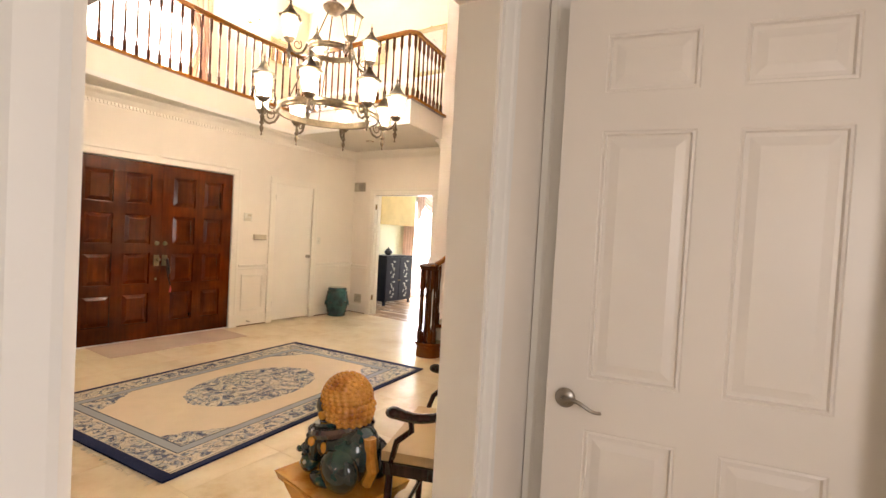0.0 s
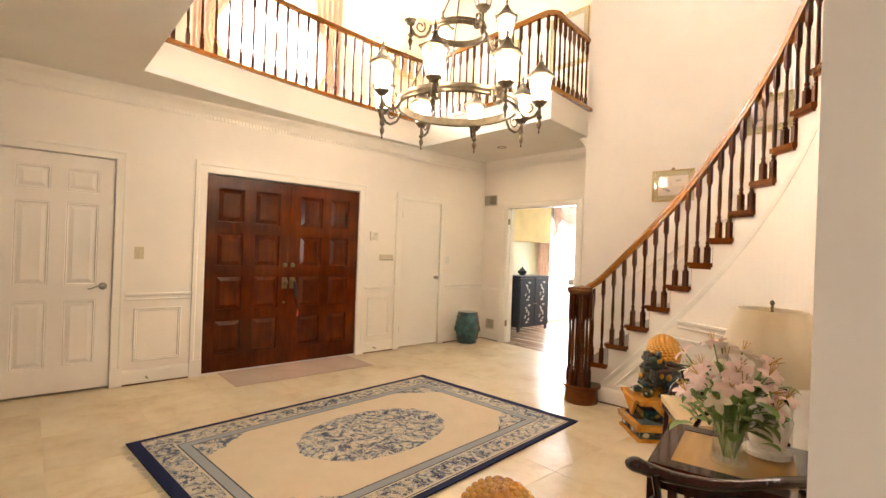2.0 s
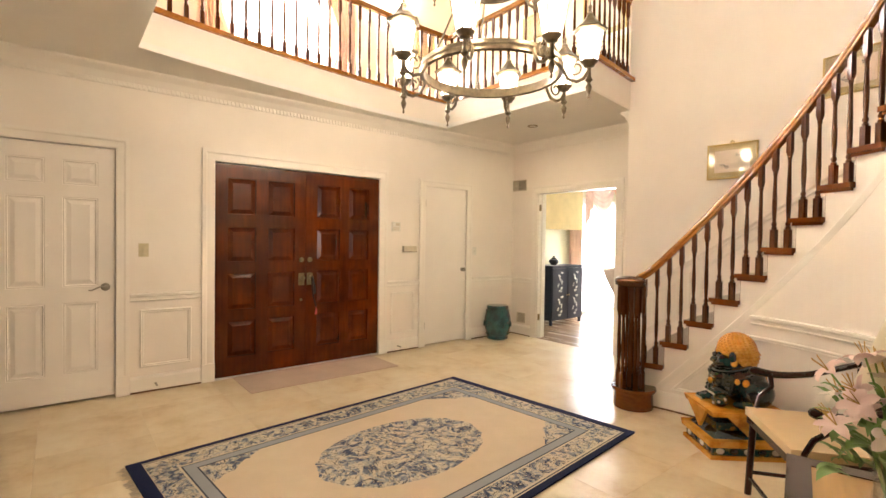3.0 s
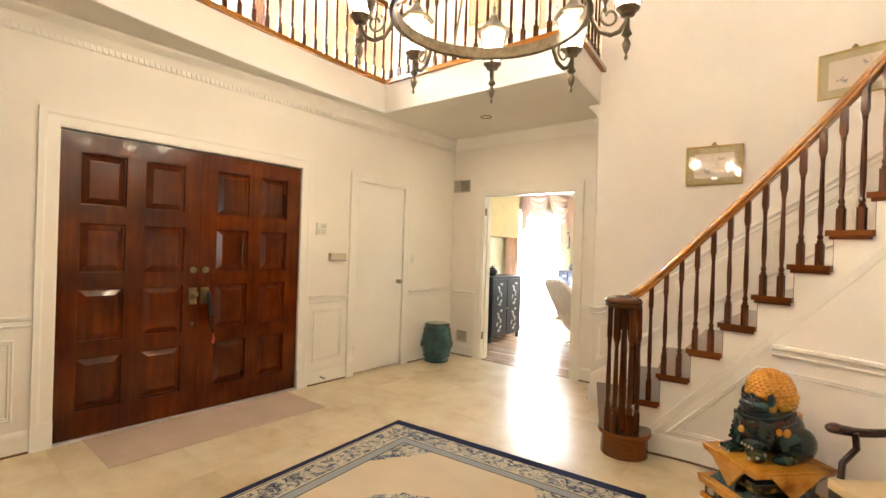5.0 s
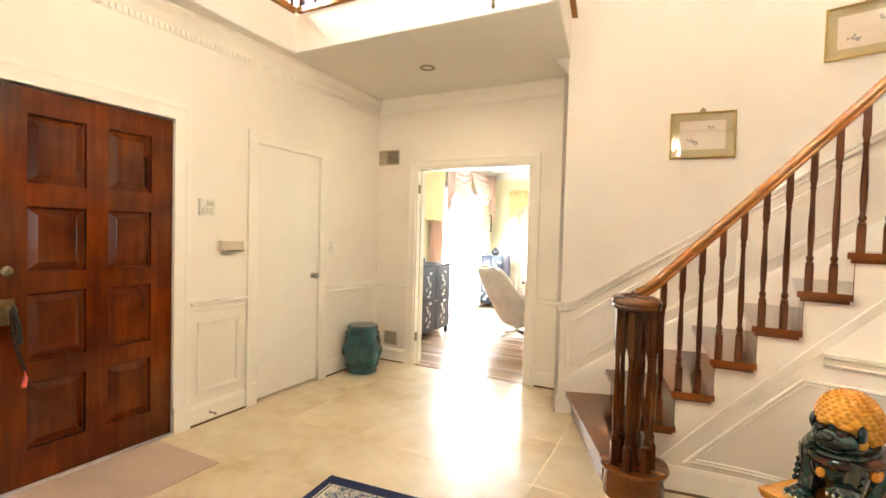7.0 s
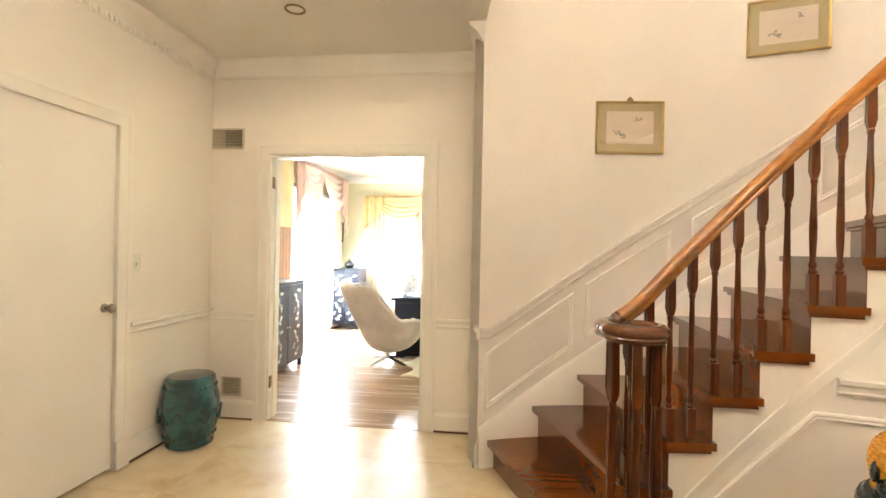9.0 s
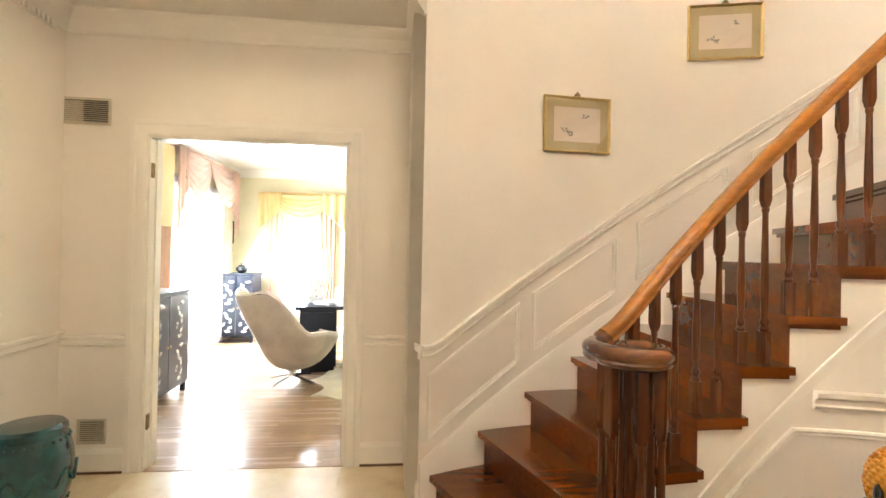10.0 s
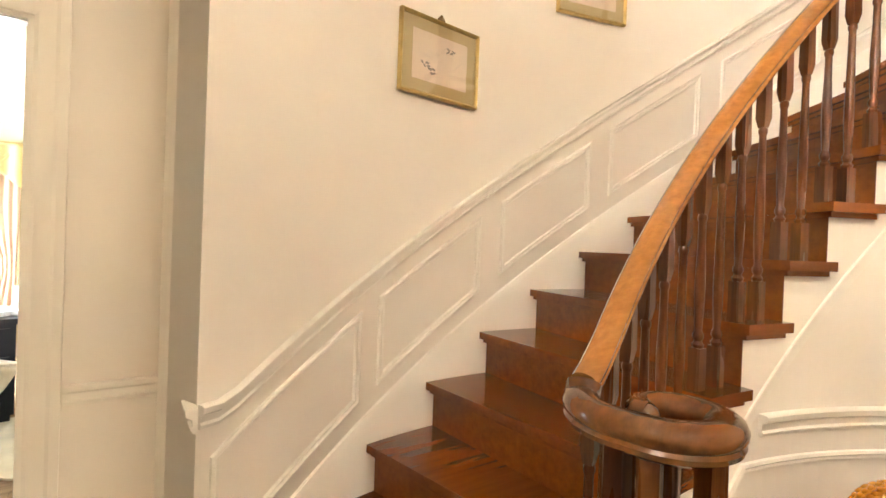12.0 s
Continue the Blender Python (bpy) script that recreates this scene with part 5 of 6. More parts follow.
def horseshoe_chair(m, label):
    root = thing("armchair", label, "chair", m, "pair of armchairs")
    w, d, sz = 0.29, 0.245, 0.46
    part("seat_frame", boxes(((-d, -w, sz - 0.05), (d, -w + 0.06, sz)), ((-d, w - 0.06, sz - 0.05), (d, w, sz)), ((-d, -w + 0.06, sz - 0.05), (-d + 0.06, w - 0.06, sz)), ((d - 0.06, -w + 0.06, sz - 0.05), (d, w - 0.06, sz))), M_ROSE, root, bevel=0.006)
    bm = boxes(((-d + 0.01, -w + 0.012, sz + 0.001), (d + 0.012, w - 0.012, sz + 0.042)))
    part("cushion", bm, M_CUSHION, root, "flat tan seat cushion", bevel=0.016, smooth=True)
    for x in (-1, 1):
        for y in (-1, 1):
            part("leg", tube(bmesh.new(), [(x * (d - 0.02) * 1.04, y * (w - 0.02) * 1.04, 0.0), (x * (d - 0.025), y * (w - 0.025), sz - 0.02)], 0.017, 10, ups=[(1, 0, 0)] * 2), M_ROSE, root, smooth=True)
    for z, a, b in ((0.10, (1, -1), (1, 1)), (0.16, (-1, -1), (-1, 1)), (0.13, (-1, -1), (1, -1)), (0.13, (-1, 1), (1, 1))):
        part("stretcher", tube(bmesh.new(), [(a[0] * (d - 0.015), a[1] * (w - 0.015), z), (b[0] * (d - 0.015), b[1] * (w - 0.015), z)], 0.011, 8), M_ROSE, root, smooth=True)
    hoop = []
    for t in run(40, -1, 1):
        a = t * math.pi * 0.5
        if abs(t) < 0.72:
            q = t / 0.72 * math.pi / 2
            hoop.append((-0.02 - 0.30 * math.cos(q), 0.31 * math.sin(q), 0.70 + 0.17 * math.cos(q) ** 1.5))
        else:
            e = (abs(t) - 0.72) / 0.28
            sgn = 1 if t > 0 else -1
            hoop.append((-0.02 + 0.21 * e, sgn * (0.31 + 0.02 * math.sin(e * 3) + 0.03 * e * e), 0.70 - 0.015 * math.sin(e * math.pi) - 0.005 * e))
    bm = sweep(bmesh.new(), hoop, lambda t: circle(0.019 + 0.009 * abs(2 * t - 1) ** 5, 10, 0.85))
    for p in (hoop[0], hoop[-1]):
        ball(bm, p, (0.036, 0.030, 0.024), 0, 12)
    part("arm_hoop", bm, M_ROSE, root, "dark curved arm hoop with rolled ends", True)
    for s in (-1, 1):
        part("arm_support", tube(bmesh.new(), [(d - 0.03, s * (w - 0.02), sz), (d - 0.06, s * (w + 0.01), sz + 0.10), (0.12, s * (w + 0.025), 0.62), (0.13, s * (w + 0.022), 0.69)], 0.013, 8, ups=[(0, 1, 0)] * 4), M_ROSE, root, smooth=True)
        part("back_post", tube(bmesh.new(), [(-d + 0.02, s * (w - 0.03), sz), (-d + 0.0, s * (w - 0.05), 0.62), (-0.235, s * 0.215, 0.775)], 0.014, 8, ups=[(0, 1, 0)] * 3), M_ROSE, root, smooth=True)
    bm = bmesh.new()
    pts = [(-d + 0.03, 0, sz), (-d + 0.045, 0, sz + 0.12), (-d + 0.01, 0, sz + 0.27), (-0.315, 0, 0.855)]
    sweep(bm, pts, [(-0.075, -0.006), (0.075, -0.006), (0.075, 0.006), (-0.075, 0.006)], [(1, 0, 0)] * 4)
    part("splat", bm, M_ROSE, root, "curved dark back splat")
    return root


horseshoe_chair(pose(-1.675, 4.79, 0, 0, 0, 216) @ Matrix.Diagonal((1, 1, 0.96, 1)), "dark rosewood horseshoe armchair with a tan seat, between lion and table")
horseshoe_chair(pose(-1.12, 2.975, 0, 0, 0, 200), "dark rosewood horseshoe armchair with a tan seat by the hall opening")

TT = 0.60
tbl = thing("side_table", "dark rosewood side table with a golden inset top", "table", pose(-1.31, 3.84, 0, 0, 0, 194))
h = 0.27
part("top_frame", boxes(((-h, -h, TT - 0.035), (h, -h + 0.07, TT)), ((-h, h - 0.07, TT - 0.035), (h, h, TT)), ((-h, -h + 0.07, TT - 0.035), (-h + 0.07, h - 0.07, TT)), ((h - 0.07, -h + 0.07, TT - 0.035), (h, h - 0.07, TT))), M_ROSE, tbl, bevel=0.005)
part("inset_panel", boxes(((-h + 0.07, -h + 0.07, TT - 0.03), (h - 0.07, h - 0.07, TT - 0.004))), wood("golden_burl", (0.34, 0.17, 0.035), (0.52, 0.30, 0.09), "y", 0.3, 25, 0.3), tbl, "golden burl panel")
part("apron", boxes(((-h + 0.03, -h + 0.02, TT - 0.10), (h - 0.03, -h + 0.04, TT - 0.035)), ((-h + 0.03, h - 0.04, TT - 0.10), (h - 0.03, h - 0.02, TT - 0.035)), ((-h + 0.02, -h + 0.04, TT - 0.10), (-h + 0.04, h - 0.04, TT - 0.035)), ((h - 0.04, -h + 0.04, TT - 0.10), (h - 0.02, h - 0.04, TT - 0.035))), M_ROSE, tbl)
for x in (-1, 1):
    for y in (-1, 1):
        part("leg", boxes(((x * (h - 0.02) - 0.02, y * (h - 0.02) - 0.02, 0), (x * (h - 0.02) + 0.02, y * (h - 0.02) + 0.02, TT - 0.036))), M_ROSE, tbl, bevel=0.005)
part("shelf", boxes(((-h + 0.05, -h + 0.05, 0.14), (h - 0.05, h - 0.05, 0.16))), M_ROSE, tbl, bevel=0.003)

LX, LY = -1.235, 3.985
tl = thing("table_lamp", "white ceramic table lamp with a wide cream shade", "lamp", pose(LX, LY, TT))
part("base", turned([(0.0, 0), (0.085, 0.002), (0.085, 0.02), (0.06, 0.03), (0.075, 0.09), (0.085, 0.14), (0.07, 0.20), (0.03, 0.24), (0.02, 0.27), (0.0, 0.275)], 28), plain("white_ceramic", (0.72, 0.70, 0.66), 0.15), tl, smooth=True)
part("stem", turned([(0.006, 0.27), (0.006, 0.60), (0.0, 0.61)], 8), M_BRASS, tl)
bm = bmesh.new()
lathe(bm, [(0.212, 0.318), (0.122, 0.585), (0.119, 0.585), (0.208, 0.318)], 48, caps=False)
part("shade", bm, cloth("lamp_linen", (0.86, 0.79, 0.66), 0.03, 0.55), tl, "wide pleated cream linen shade", True)
part("finial", turned([(0.003, 0.585), (0.007, 0.594), (0.003, 0.600), (0.009, 0.609), (0.008, 0.618), (0.0, 0.626)], 12), M_BRONZE, tl, smooth=True)

M_PETAL = cloth("lily_petal", (0.80, 0.61, 0.56), 0.12, 0.3)
M_PETAL2 = cloth("pale_petal", (0.82, 0.73, 0.65), 0.1, 0.3)
M_LEAF = plain("leaf_green", (0.13, 0.24, 0.05), 0.5, vary=0.35, scale=18)
fl = thing("flower_arrangement", "pink and cream silk lilies with leaves in a clear glass vase", "flowers", pose(-1.30, 3.745, TT))
bm = bmesh.new()
lathe(bm, [(0.0, 0.004), (0.062, 0.004), (0.066, 0.02), (0.056, 0.09), (0.060, 0.16), (0.072, 0.19), (0.069, 0.19), (0.057, 0.16), (0.053, 0.09), (0.060, 0.022), (0.0, 0.010)], 28, caps=False)
vg = part("vase", bm, clear("vase_glass", 0.02, (0.93, 0.96, 0.95), 0.86), fl, "clear glass vase", True)
vg.visible_shadow = False


def petal(bm, m, length, width, mi=0, droop=0.5):
    rows = []
    for i in range(6):
        t = i / 5
        w = width * math.sin(math.pi * min(1, 0.12 + 0.88 * t)) ** 0.8 * (1 - 0.15 * t)
        x = length * math.sin(t * 1.35)
        z = length * (0.55 * t - droop * t * t)
        rows.append([bm.verts.new(m @ Vector((x, s * w, z + (0.25 * w if s else 0)))) for s in (-1, 0, 1)])
    for q, r in zip(rows, rows[1:]):
        for k in range(2):
            f = bm.faces.new((q[k], q[k + 1], r[k + 1], r[k]))
            f.material_index, f.smooth = mi, True


rnd = random.Random(7)
stems = []
for i in range(38):
    a, r = rnd.uniform(0, 360), 0.04 + 0.14 * math.sqrt(rnd.random())
    zz = 0.19 + rnd.uniform(0, 0.19) + (0.10 - r * 0.35)
    tip = Vector((r * math.cos(radians(a)), r * math.sin(radians(a)), zz))
    bm = bmesh.new()
    face = Matrix.Translation(tip) @ pose(0, 0, 0, 0, rnd.uniform(20, 75), a) @ pose(0, 0, 0, 0, 0, rnd.uniform(0, 60))
    n = 6
    for k in range(n):
        petal(bm, face @ pose(0, 0, 0, 0, 0, 360 * k / n), rnd.uniform(0.044, 0.062), 0.016, 0, rnd.uniform(0.35, 0.8))
    part("bloom", bm, M_PETAL if i % 3 else M_PETAL2, fl, "", False)
    bm = bmesh.new()
    for k in range(4):
        tube(bm, [face @ Vector((0, 0, 0)), face @ Vector((0.012 * math.cos(k * 1.6), 0.012 * math.sin(k * 1.6), 0.05))], 0.0015, 4)
    part("stamen", bm, plain("stamen_ochre", (0.55, 0.33, 0.08), 0.7) if i == 0 else bpy.data.materials["stamen_ochre"], fl)
    part("stem", tube(bmesh.new(), [(0.02 * math.cos(radians(a)), 0.02 * math.sin(radians(a)), 0.03), tip * 0.45 + Vector((0, 0, 0.10)), tip], 0.003, 5), M_LEAF, fl)
for i in range(80):
    a, r = rnd.uniform(0, 360), rnd.uniform(0.05, 0.26)
    mm = Matrix.Translation((r * 0.6 * math.cos(radians(a)), r * 0.6 * math.sin(radians(a)), rnd.uniform(0.12, 0.34))) @ pose(0, 0, 0, 0, rnd.uniform(-40, 25), a)
    bm = bmesh.new()
    petal(bm, mm, rnd.uniform(0.06, 0.10), rnd.uniform(0.014, 0.024), 0, rnd.uniform(0.3, 0.9))
    part("leaf", bm, M_LEAF, fl)

# ---------------------------------------------------------------- garden stool
st = thing("garden_stool", "teal glazed ceramic drum stool in the corner", "stool", pose(-5.755, 6.72, 0, 0, 0, 20))
M_TEAL = glaze("teal_glaze", (0.006, 0.042, 0.052), (0.010, 0.066, 0.076), (0.020, 0.10, 0.105), 8, 0.5)
bm = bmesh.new()
lathe(bm, [(0.0, 0.0), (0.135, 0.0), (0.148, 0.008), (0.150, 0.03), (0.143, 0.045), (0.160, 0.09), (0.182, 0.17), (0.188, 0.235), (0.183, 0.30), (0.165, 0.375), (0.150, 0.415), (0.156, 0.43), (0.155, 0.452), (0.140, 0.468), (0.0, 0.472)], 40)
part("body", bm, M_TEAL, st, smooth=True)
for z, r in ((0.075, 0.158), (0.395, 0.160)):
    for i in range(26):
        a = 2 * math.pi * i / 26
        part("stud", ball(bmesh.new(), (r * math.cos(a), r * math.sin(a), z), 0.009, 0, 6), M_TEAL, st)
for z, r in ((0.235, 0.188),):
    bm = bmesh.new()
    for i in range(10):
        a = 2 * math.pi * i / 10
        tube(bm, [Vector(((r + 0.002) * math.cos(a + t * 0.30), (r + 0.002) * math.sin(a + t * 0.30), z + 0.05 * math.sin(math.pi * t) * 0.8 - 0.02)) for t in run(8, -1, 1)], 0.006, 6)
    part("relief_band", bm, M_TEAL, st, smooth=True)
# no hole is cut: a black blob stands for the shade inside one
bm = bmesh.new()
ball(bm, (0.178, -0.06, 0.245), (0.012, 0.022, 0.011), 0, 10)
part("vent_hole", bm, M_BLACKIRON, st)

# ---------------------------------------------------------------- wall fittings
M_PLASTIC = plain("white_plastic", (0.70, 0.68, 0.62), 0.4)
M_IVORY = plain("ivory_plastic", (0.60, 0.52, 0.34), 0.4)
M_TAUPE = plain("taupe_plastic", (0.58, 0.50, 0.38), 0.5)
M_VENT = plain("vent_steel", (0.55, 0.49, 0.38), 0.5, 0.2)
M_DARK = plain("shadow_grey", (0.10, 0.085, 0.065), 0.7)


def wall_box(name, label, cat, y, z, w, h, d, material, parts=()):
    root = thing(name, label, cat, pose(XW, y, z))
    part("plate", boxes(((0.0, -w / 2, -h / 2), (d, w / 2, h / 2))), material, root, bevel=0.003)
    for nm, (y0, z0, y1, z1), dd, mat in parts:
        part(nm, boxes(((d, y0, z0), (d + dd, y1, z1))), mat, root)
    return root


wall_box("alarm_keypad", "small white alarm keypad beside the entry doors", "keypad", 5.118, 1.525, 0.115, 0.115, 0.024, M_PLASTIC, [("screen", (-0.01, 0.012, 0.045, 0.042), 0.002, M_VENT)] + [("key", (-0.045 + 0.03 * (i % 3), -0.045 + 0.022 * (i // 3), -0.025 + 0.03 * (i % 3), -0.030 + 0.022 * (i // 3)), 0.002, M_TAUPE) for i in range(6)])
# the chime's dark bottom strip is the shade of its underside, put in as colour
wall_box("door_chime", "flat taupe chime box on the entry wall", "chime", 5.315, 1.252, 0.19, 0.075, 0.045, M_TAUPE, [("lip", (-0.095, -0.0375, 0.095, -0.030), 0.004, M_DARK)])
wall_box("light_switch", "ivory light switch plate by the closet door", "switch", 2.507, 1.246, 0.075, 0.115, 0.005, M_IVORY, [("toggle", (-0.005, -0.012, 0.005, 0.012), 0.010, M_IVORY)])
wall_box("light_switch", "cream light switch plate beside the flat door", "switch", 6.425, 1.225, 0.075, 0.115, 0.005, M_PLASTIC, [("toggle", (-0.005, -0.012, 0.005, 0.012), 0.010, M_PLASTIC)])
for y in (2.60, 5.16):
    ds = thing("door_stop", "small metal door stop on the baseboard", "door stop", pose(XW + 0.016, y, 0.065))
    part("peg", turned([(0.010, 0), (0.006, 0.006), (0.005, 0.05), (0.009, 0.052), (0.009, 0.064), (0.0, 0.065)], 10, pose(0, 0, 0, 0, 90)), M_NICKEL, ds, smooth=True)


def vent(name, label, x0, z0, x1, z1, split=None):
    root = thing(name, label, "vent", pose((x0 + x1) / 2, YN, (z0 + z1) / 2))
    w, h = (x1 - x0) / 2, (z1 - z0) / 2
    # dark sheet painted as the shade seen between the slats
    part("backing", boxes(((-w + 0.012, -0.002, -h + 0.012), (w - 0.012, 0.0, h - 0.012))), M_DARK, root)
    part("frame", boxes(((-w, -0.008, -h), (w, 0, -h + 0.014)), ((-w, -0.008, h - 0.014), (w, 0, h)), ((-w, -0.008, -h + 0.014), (-w + 0.014, 0, h - 0.014)), ((w - 0.014, -0.008, -h + 0.014), (w, 0, h - 0.014))), M_VENT, root)
    n = int((2 * h - 0.03) / 0.012)
    for i in range(n):
        z = -h + 0.018 + 0.012 * i
        for a, b, tilt in ((-w + 0.014, split if split is not None else w - 0.014, 62), (split if split is not None else w, w - 0.014, 12)):
            if b - a > 0.01:
                part("slat", boxes(((a, -0.005, -0.0008), (b, 0.005, 0.0008))), M_VENT, root, place=pose(0, -0.006, z, -tilt))
    return root


vent("wall_vent", "cream slatted air vent high beside the study opening", -5.985, 2.105, -5.675, 2.268, 0.0)
vent("wall_vent", "small cream air vent low beside the study opening", -5.825, 0.175, -5.66, 0.325)

sp = thing("recessed_light", "brass-rimmed recessed ceiling spotlight", "ceiling light", pose(-4.93, 6.43, SOFFIT))
bm = bmesh.new()
lathe(bm, [(0.062, -0.001), (0.064, -0.006), (0.052, -0.008), (0.046, 0.004), (0.040, 0.018), (0.046, 0.018), (0.062, -0.001)], 32, caps=False)
part("rim", bm, M_BRASS, sp, smooth=True)
part("lens", turned([(0.0, 0.006), (0.043, 0.006), (0.043, 0.012), (0.0, 0.014)], 24), glow("spot_lens", (1.0, 0.85, 0.6), 1.5), sp)
spot = lamp("recessed_lamp", "SPOT", 12, (1.0, 0.80, 0.48), look((-4.93, 6.43, SOFFIT + 0.004), (-4.93, 6.43, 0)))
spot.data.spot_size, spot.data.spot_blend, spot.data.shadow_soft_size = radians(165), 0.8, 0.04

# ---------------------------------------------------------------- pictures
M_GILT = plain("gilt_wood", (0.55, 0.40, 0.15), 0.35, 0.6, 0.2, 40)
M_MATBOARD = paint("mat_board", (0.45, 0.365, 0.19), 0.8, 0.04)
M_PAPER = paint("rice_paper", (0.70, 0.60, 0.50), 0.8, 0.06)
M_INK = plain("grey_ink", (0.22, 0.20, 0.19), 0.8)
M_INK2 = plain("pale_ink", (0.48, 0.42, 0.36), 0.8)
M_GLASS = clear("picture_glass", 0.02, (1, 1, 1), 0.93)


def picture(m, label, w, h, mat=0.05, frame_m=None, paper=None, seed=1, hook=True, ink=True):
    root = thing("picture_frame", label, "picture", m)
    fw = 0.014
    bm = bmesh.new()
    ring(bm, rect(-w / 2, -h / 2, w / 2, h / 2), [(0, 0.0), (0, 0.020), (0.004, 0.026), (0.009, 0.022), (fw, 0.016), (fw, 0.0)], lambda s, z, o: Vector((s, -o, z)))
    part("frame", bm, frame_m or M_GILT, root)
    part("mat_board", boxes(((-w / 2 + fw, -0.010, -h / 2 + fw), (w / 2 - fw, 0.0, h / 2 - fw))), M_MATBOARD, root)
    pw, ph = w / 2 - fw - mat, h / 2 - fw - mat
    part("print", boxes(((-pw, -0.0115, -ph), (pw, -0.0102, ph))), paper or M_PAPER, root)
    if ink:
        r = random.Random(seed)
        bm = bmesh.new()
        for k, (cx, cz) in enumerate(((0.35 * pw, 0.55 * ph), (-0.55 * pw, -0.35 * ph), (-0.30 * pw, -0.55 * ph))):
            for q in range(5):
                ball(bm, (cx + r.uniform(-0.018, 0.018), -0.0118, cz + r.uniform(-0.012, 0.012)), (r.uniform(0.005, 0.014), 0.0006, r.uniform(0.003, 0.006)), 0, 7, pose(0, 0, 0, 0, r.uniform(-60, 60)))
        part("brushwork", bm, M_INK, root)
        bm = bmesh.new()
        for k in range(4):
            x, z = r.uniform(-pw * 0.8, pw * 0.2), r.uniform(-ph * 0.8, ph * 0.3)
            tube(bm, [(x + t * pw * 0.7, -0.0118, z + 0.4 * ph * t * t + 0.01 * math.sin(6 * t + k)) for t in run(6, 0, 1)], 0.0009, 4)
        part("branch", bm, M_INK2, root)
    g = part("glass", boxes(((-w / 2 + fw, -0.0165, -h / 2 + fw), (w / 2 - fw, -0.0150, h / 2 - fw))), M_GLASS, root)
    g.visible_shadow = False
    if hook:
        bm = bmesh.new()
        lathe(bm, [(0.020, -0.003), (0.020, 0.003)], 12, Matrix.Translation((0, -0.006, h / 2 + 0.006)) @ pose(0, 0, 0, 90))
        ball(bm, (0, -0.008, h / 2 + 0.024), (0.008, 0.006, 0.008), 0, 8)
        part("hanger", bm, M_BRASS, root)
    return root


def stair_picture(a, z, label, w=0.425, h=0.335, **kw):
    p = polar(RW - 0.014, a, z)
    return picture(pose(p.x, p.y, p.z, 0, 0, a - 90), label, w, h, **kw)


stair_picture(93.9, 2.157, "gilt-framed ink print of birds low on the stair wall", seed=3)
stair_picture(75.2, 2.742, "gilt-framed ink print of birds above the stairs", seed=5)
stair_picture(56.0, 3.33, "gilt-framed ink print high on the stair wall", seed=8)
# hanging panel beside the curved wall
p = polar(RI - 0.020, 25.9, 1.70)
px = thing("wall_hanging", "tall carved gilt panel with red lacquer edges by the stairs", "carving", pose(p.x, p.y, p.z, 0, 0, 25.9 - 90))
part("panel_frame", ring(bmesh.new(), rect(-0.17, -0.615, 0.17, 0.615), [(0, -0.008), (0, 0.02), (0.008, 0.024), (0.018, 0.020), (0.024, 0.008), (0.024, -0.008)], lambda s, z, o: Vector((s, -o, z))), plain("red_lacquer", (0.20, 0.035, 0.02), 0.25), px, "red lacquer edging")
M_LEAFGOLD = glaze("gold_leaf_panel", (0.16, 0.07, 0.015), (0.50, 0.34, 0.09), (0.62, 0.46, 0.16), 22, 0.45)
part("panel_board", boxes(((-0.147, -0.004, -0.592), (0.147, 0.006, 0.592))), M_LEAFGOLD, px)
rc = random.Random(21)
for j in range(22):
    bm = bmesh.new()
    zc = -0.565 + 0.0535 * j
    for q in range(9):
        ball(bm, (rc.uniform(-0.125, 0.125), -0.008, zc + rc.uniform(-0.022, 0.022)), (rc.uniform(0.014, 0.030), rc.uniform(0.006, 0.014), rc.uniform(0.008, 0.016)), 0, 8, pose(0, 0, 0, 0, rc.uniform(-70, 70)))
    part("carved_relief", bm, M_LEAFGOLD, px)

# ---------------------------------------------------------------- windows and drapes
M_SHEER = cloth("white_sheer", (0.85, 0.84, 0.82), 0.02, 0.75)
M_PEACH = cloth("peach_drape", (0.74, 0.53, 0.39), 0.08, 0.35)
M_GOLD = cloth("gold_drape", (0.74, 0.58, 0.27), 0.08, 0.3)
M_PINK = cloth("rose_damask", (0.72, 0.52, 0.43), 0.10, 0.3)
M_OUT = glow("bright_outdoors", (0.95, 0.98, 1.0), 9.0)


def sheet(bm, f, nu, nv):
    vs = [[bm.verts.new(f(i / nu, j / nv)) for j in range(nv + 1)] for i in range(nu + 1)]
    for i in range(nu):
        for j in range(nv):
            bm.faces.new((vs[i][j], vs[i + 1][j], vs[i + 1][j + 1], vs[i][j + 1])).smooth = True
    return bm


def drape(name, label, p, q, z0, z1, material, folds=7, depth=0.03, pinch=None, group="curtains"):
    """A hanging curtain between two points on plan."""
    p, q = Vector((*p, 0)), Vector((*q, 0))
    t = (q - p).normalized()
    n = Vector((-t.y, t.x, 0))

    def f(u, v):
        z = z1 + (z0 - z1) * v
        k = u
        if pinch:
            w = 1 - 0.55 * math.exp(-((v - pinch[0]) / 0.18) ** 2)
            k = pinch[1] + (u - pinch[1]) * w
        return p.lerp(q, k) + n * (depth * math.sin(u * folds * 2 * math.pi + 0.6 * math.sin(v * 3)) * (0.6 + 0.4 * v)) + Vector((0, 0, z))
    root = thing(name, label, "curtain", None, group)
    ob = part("panel", sheet(bmesh.new(), f, folds * 8, 14), material, root)
    ob.modifiers.new("thickness", "SOLIDIFY").thickness = 0.003
    return root


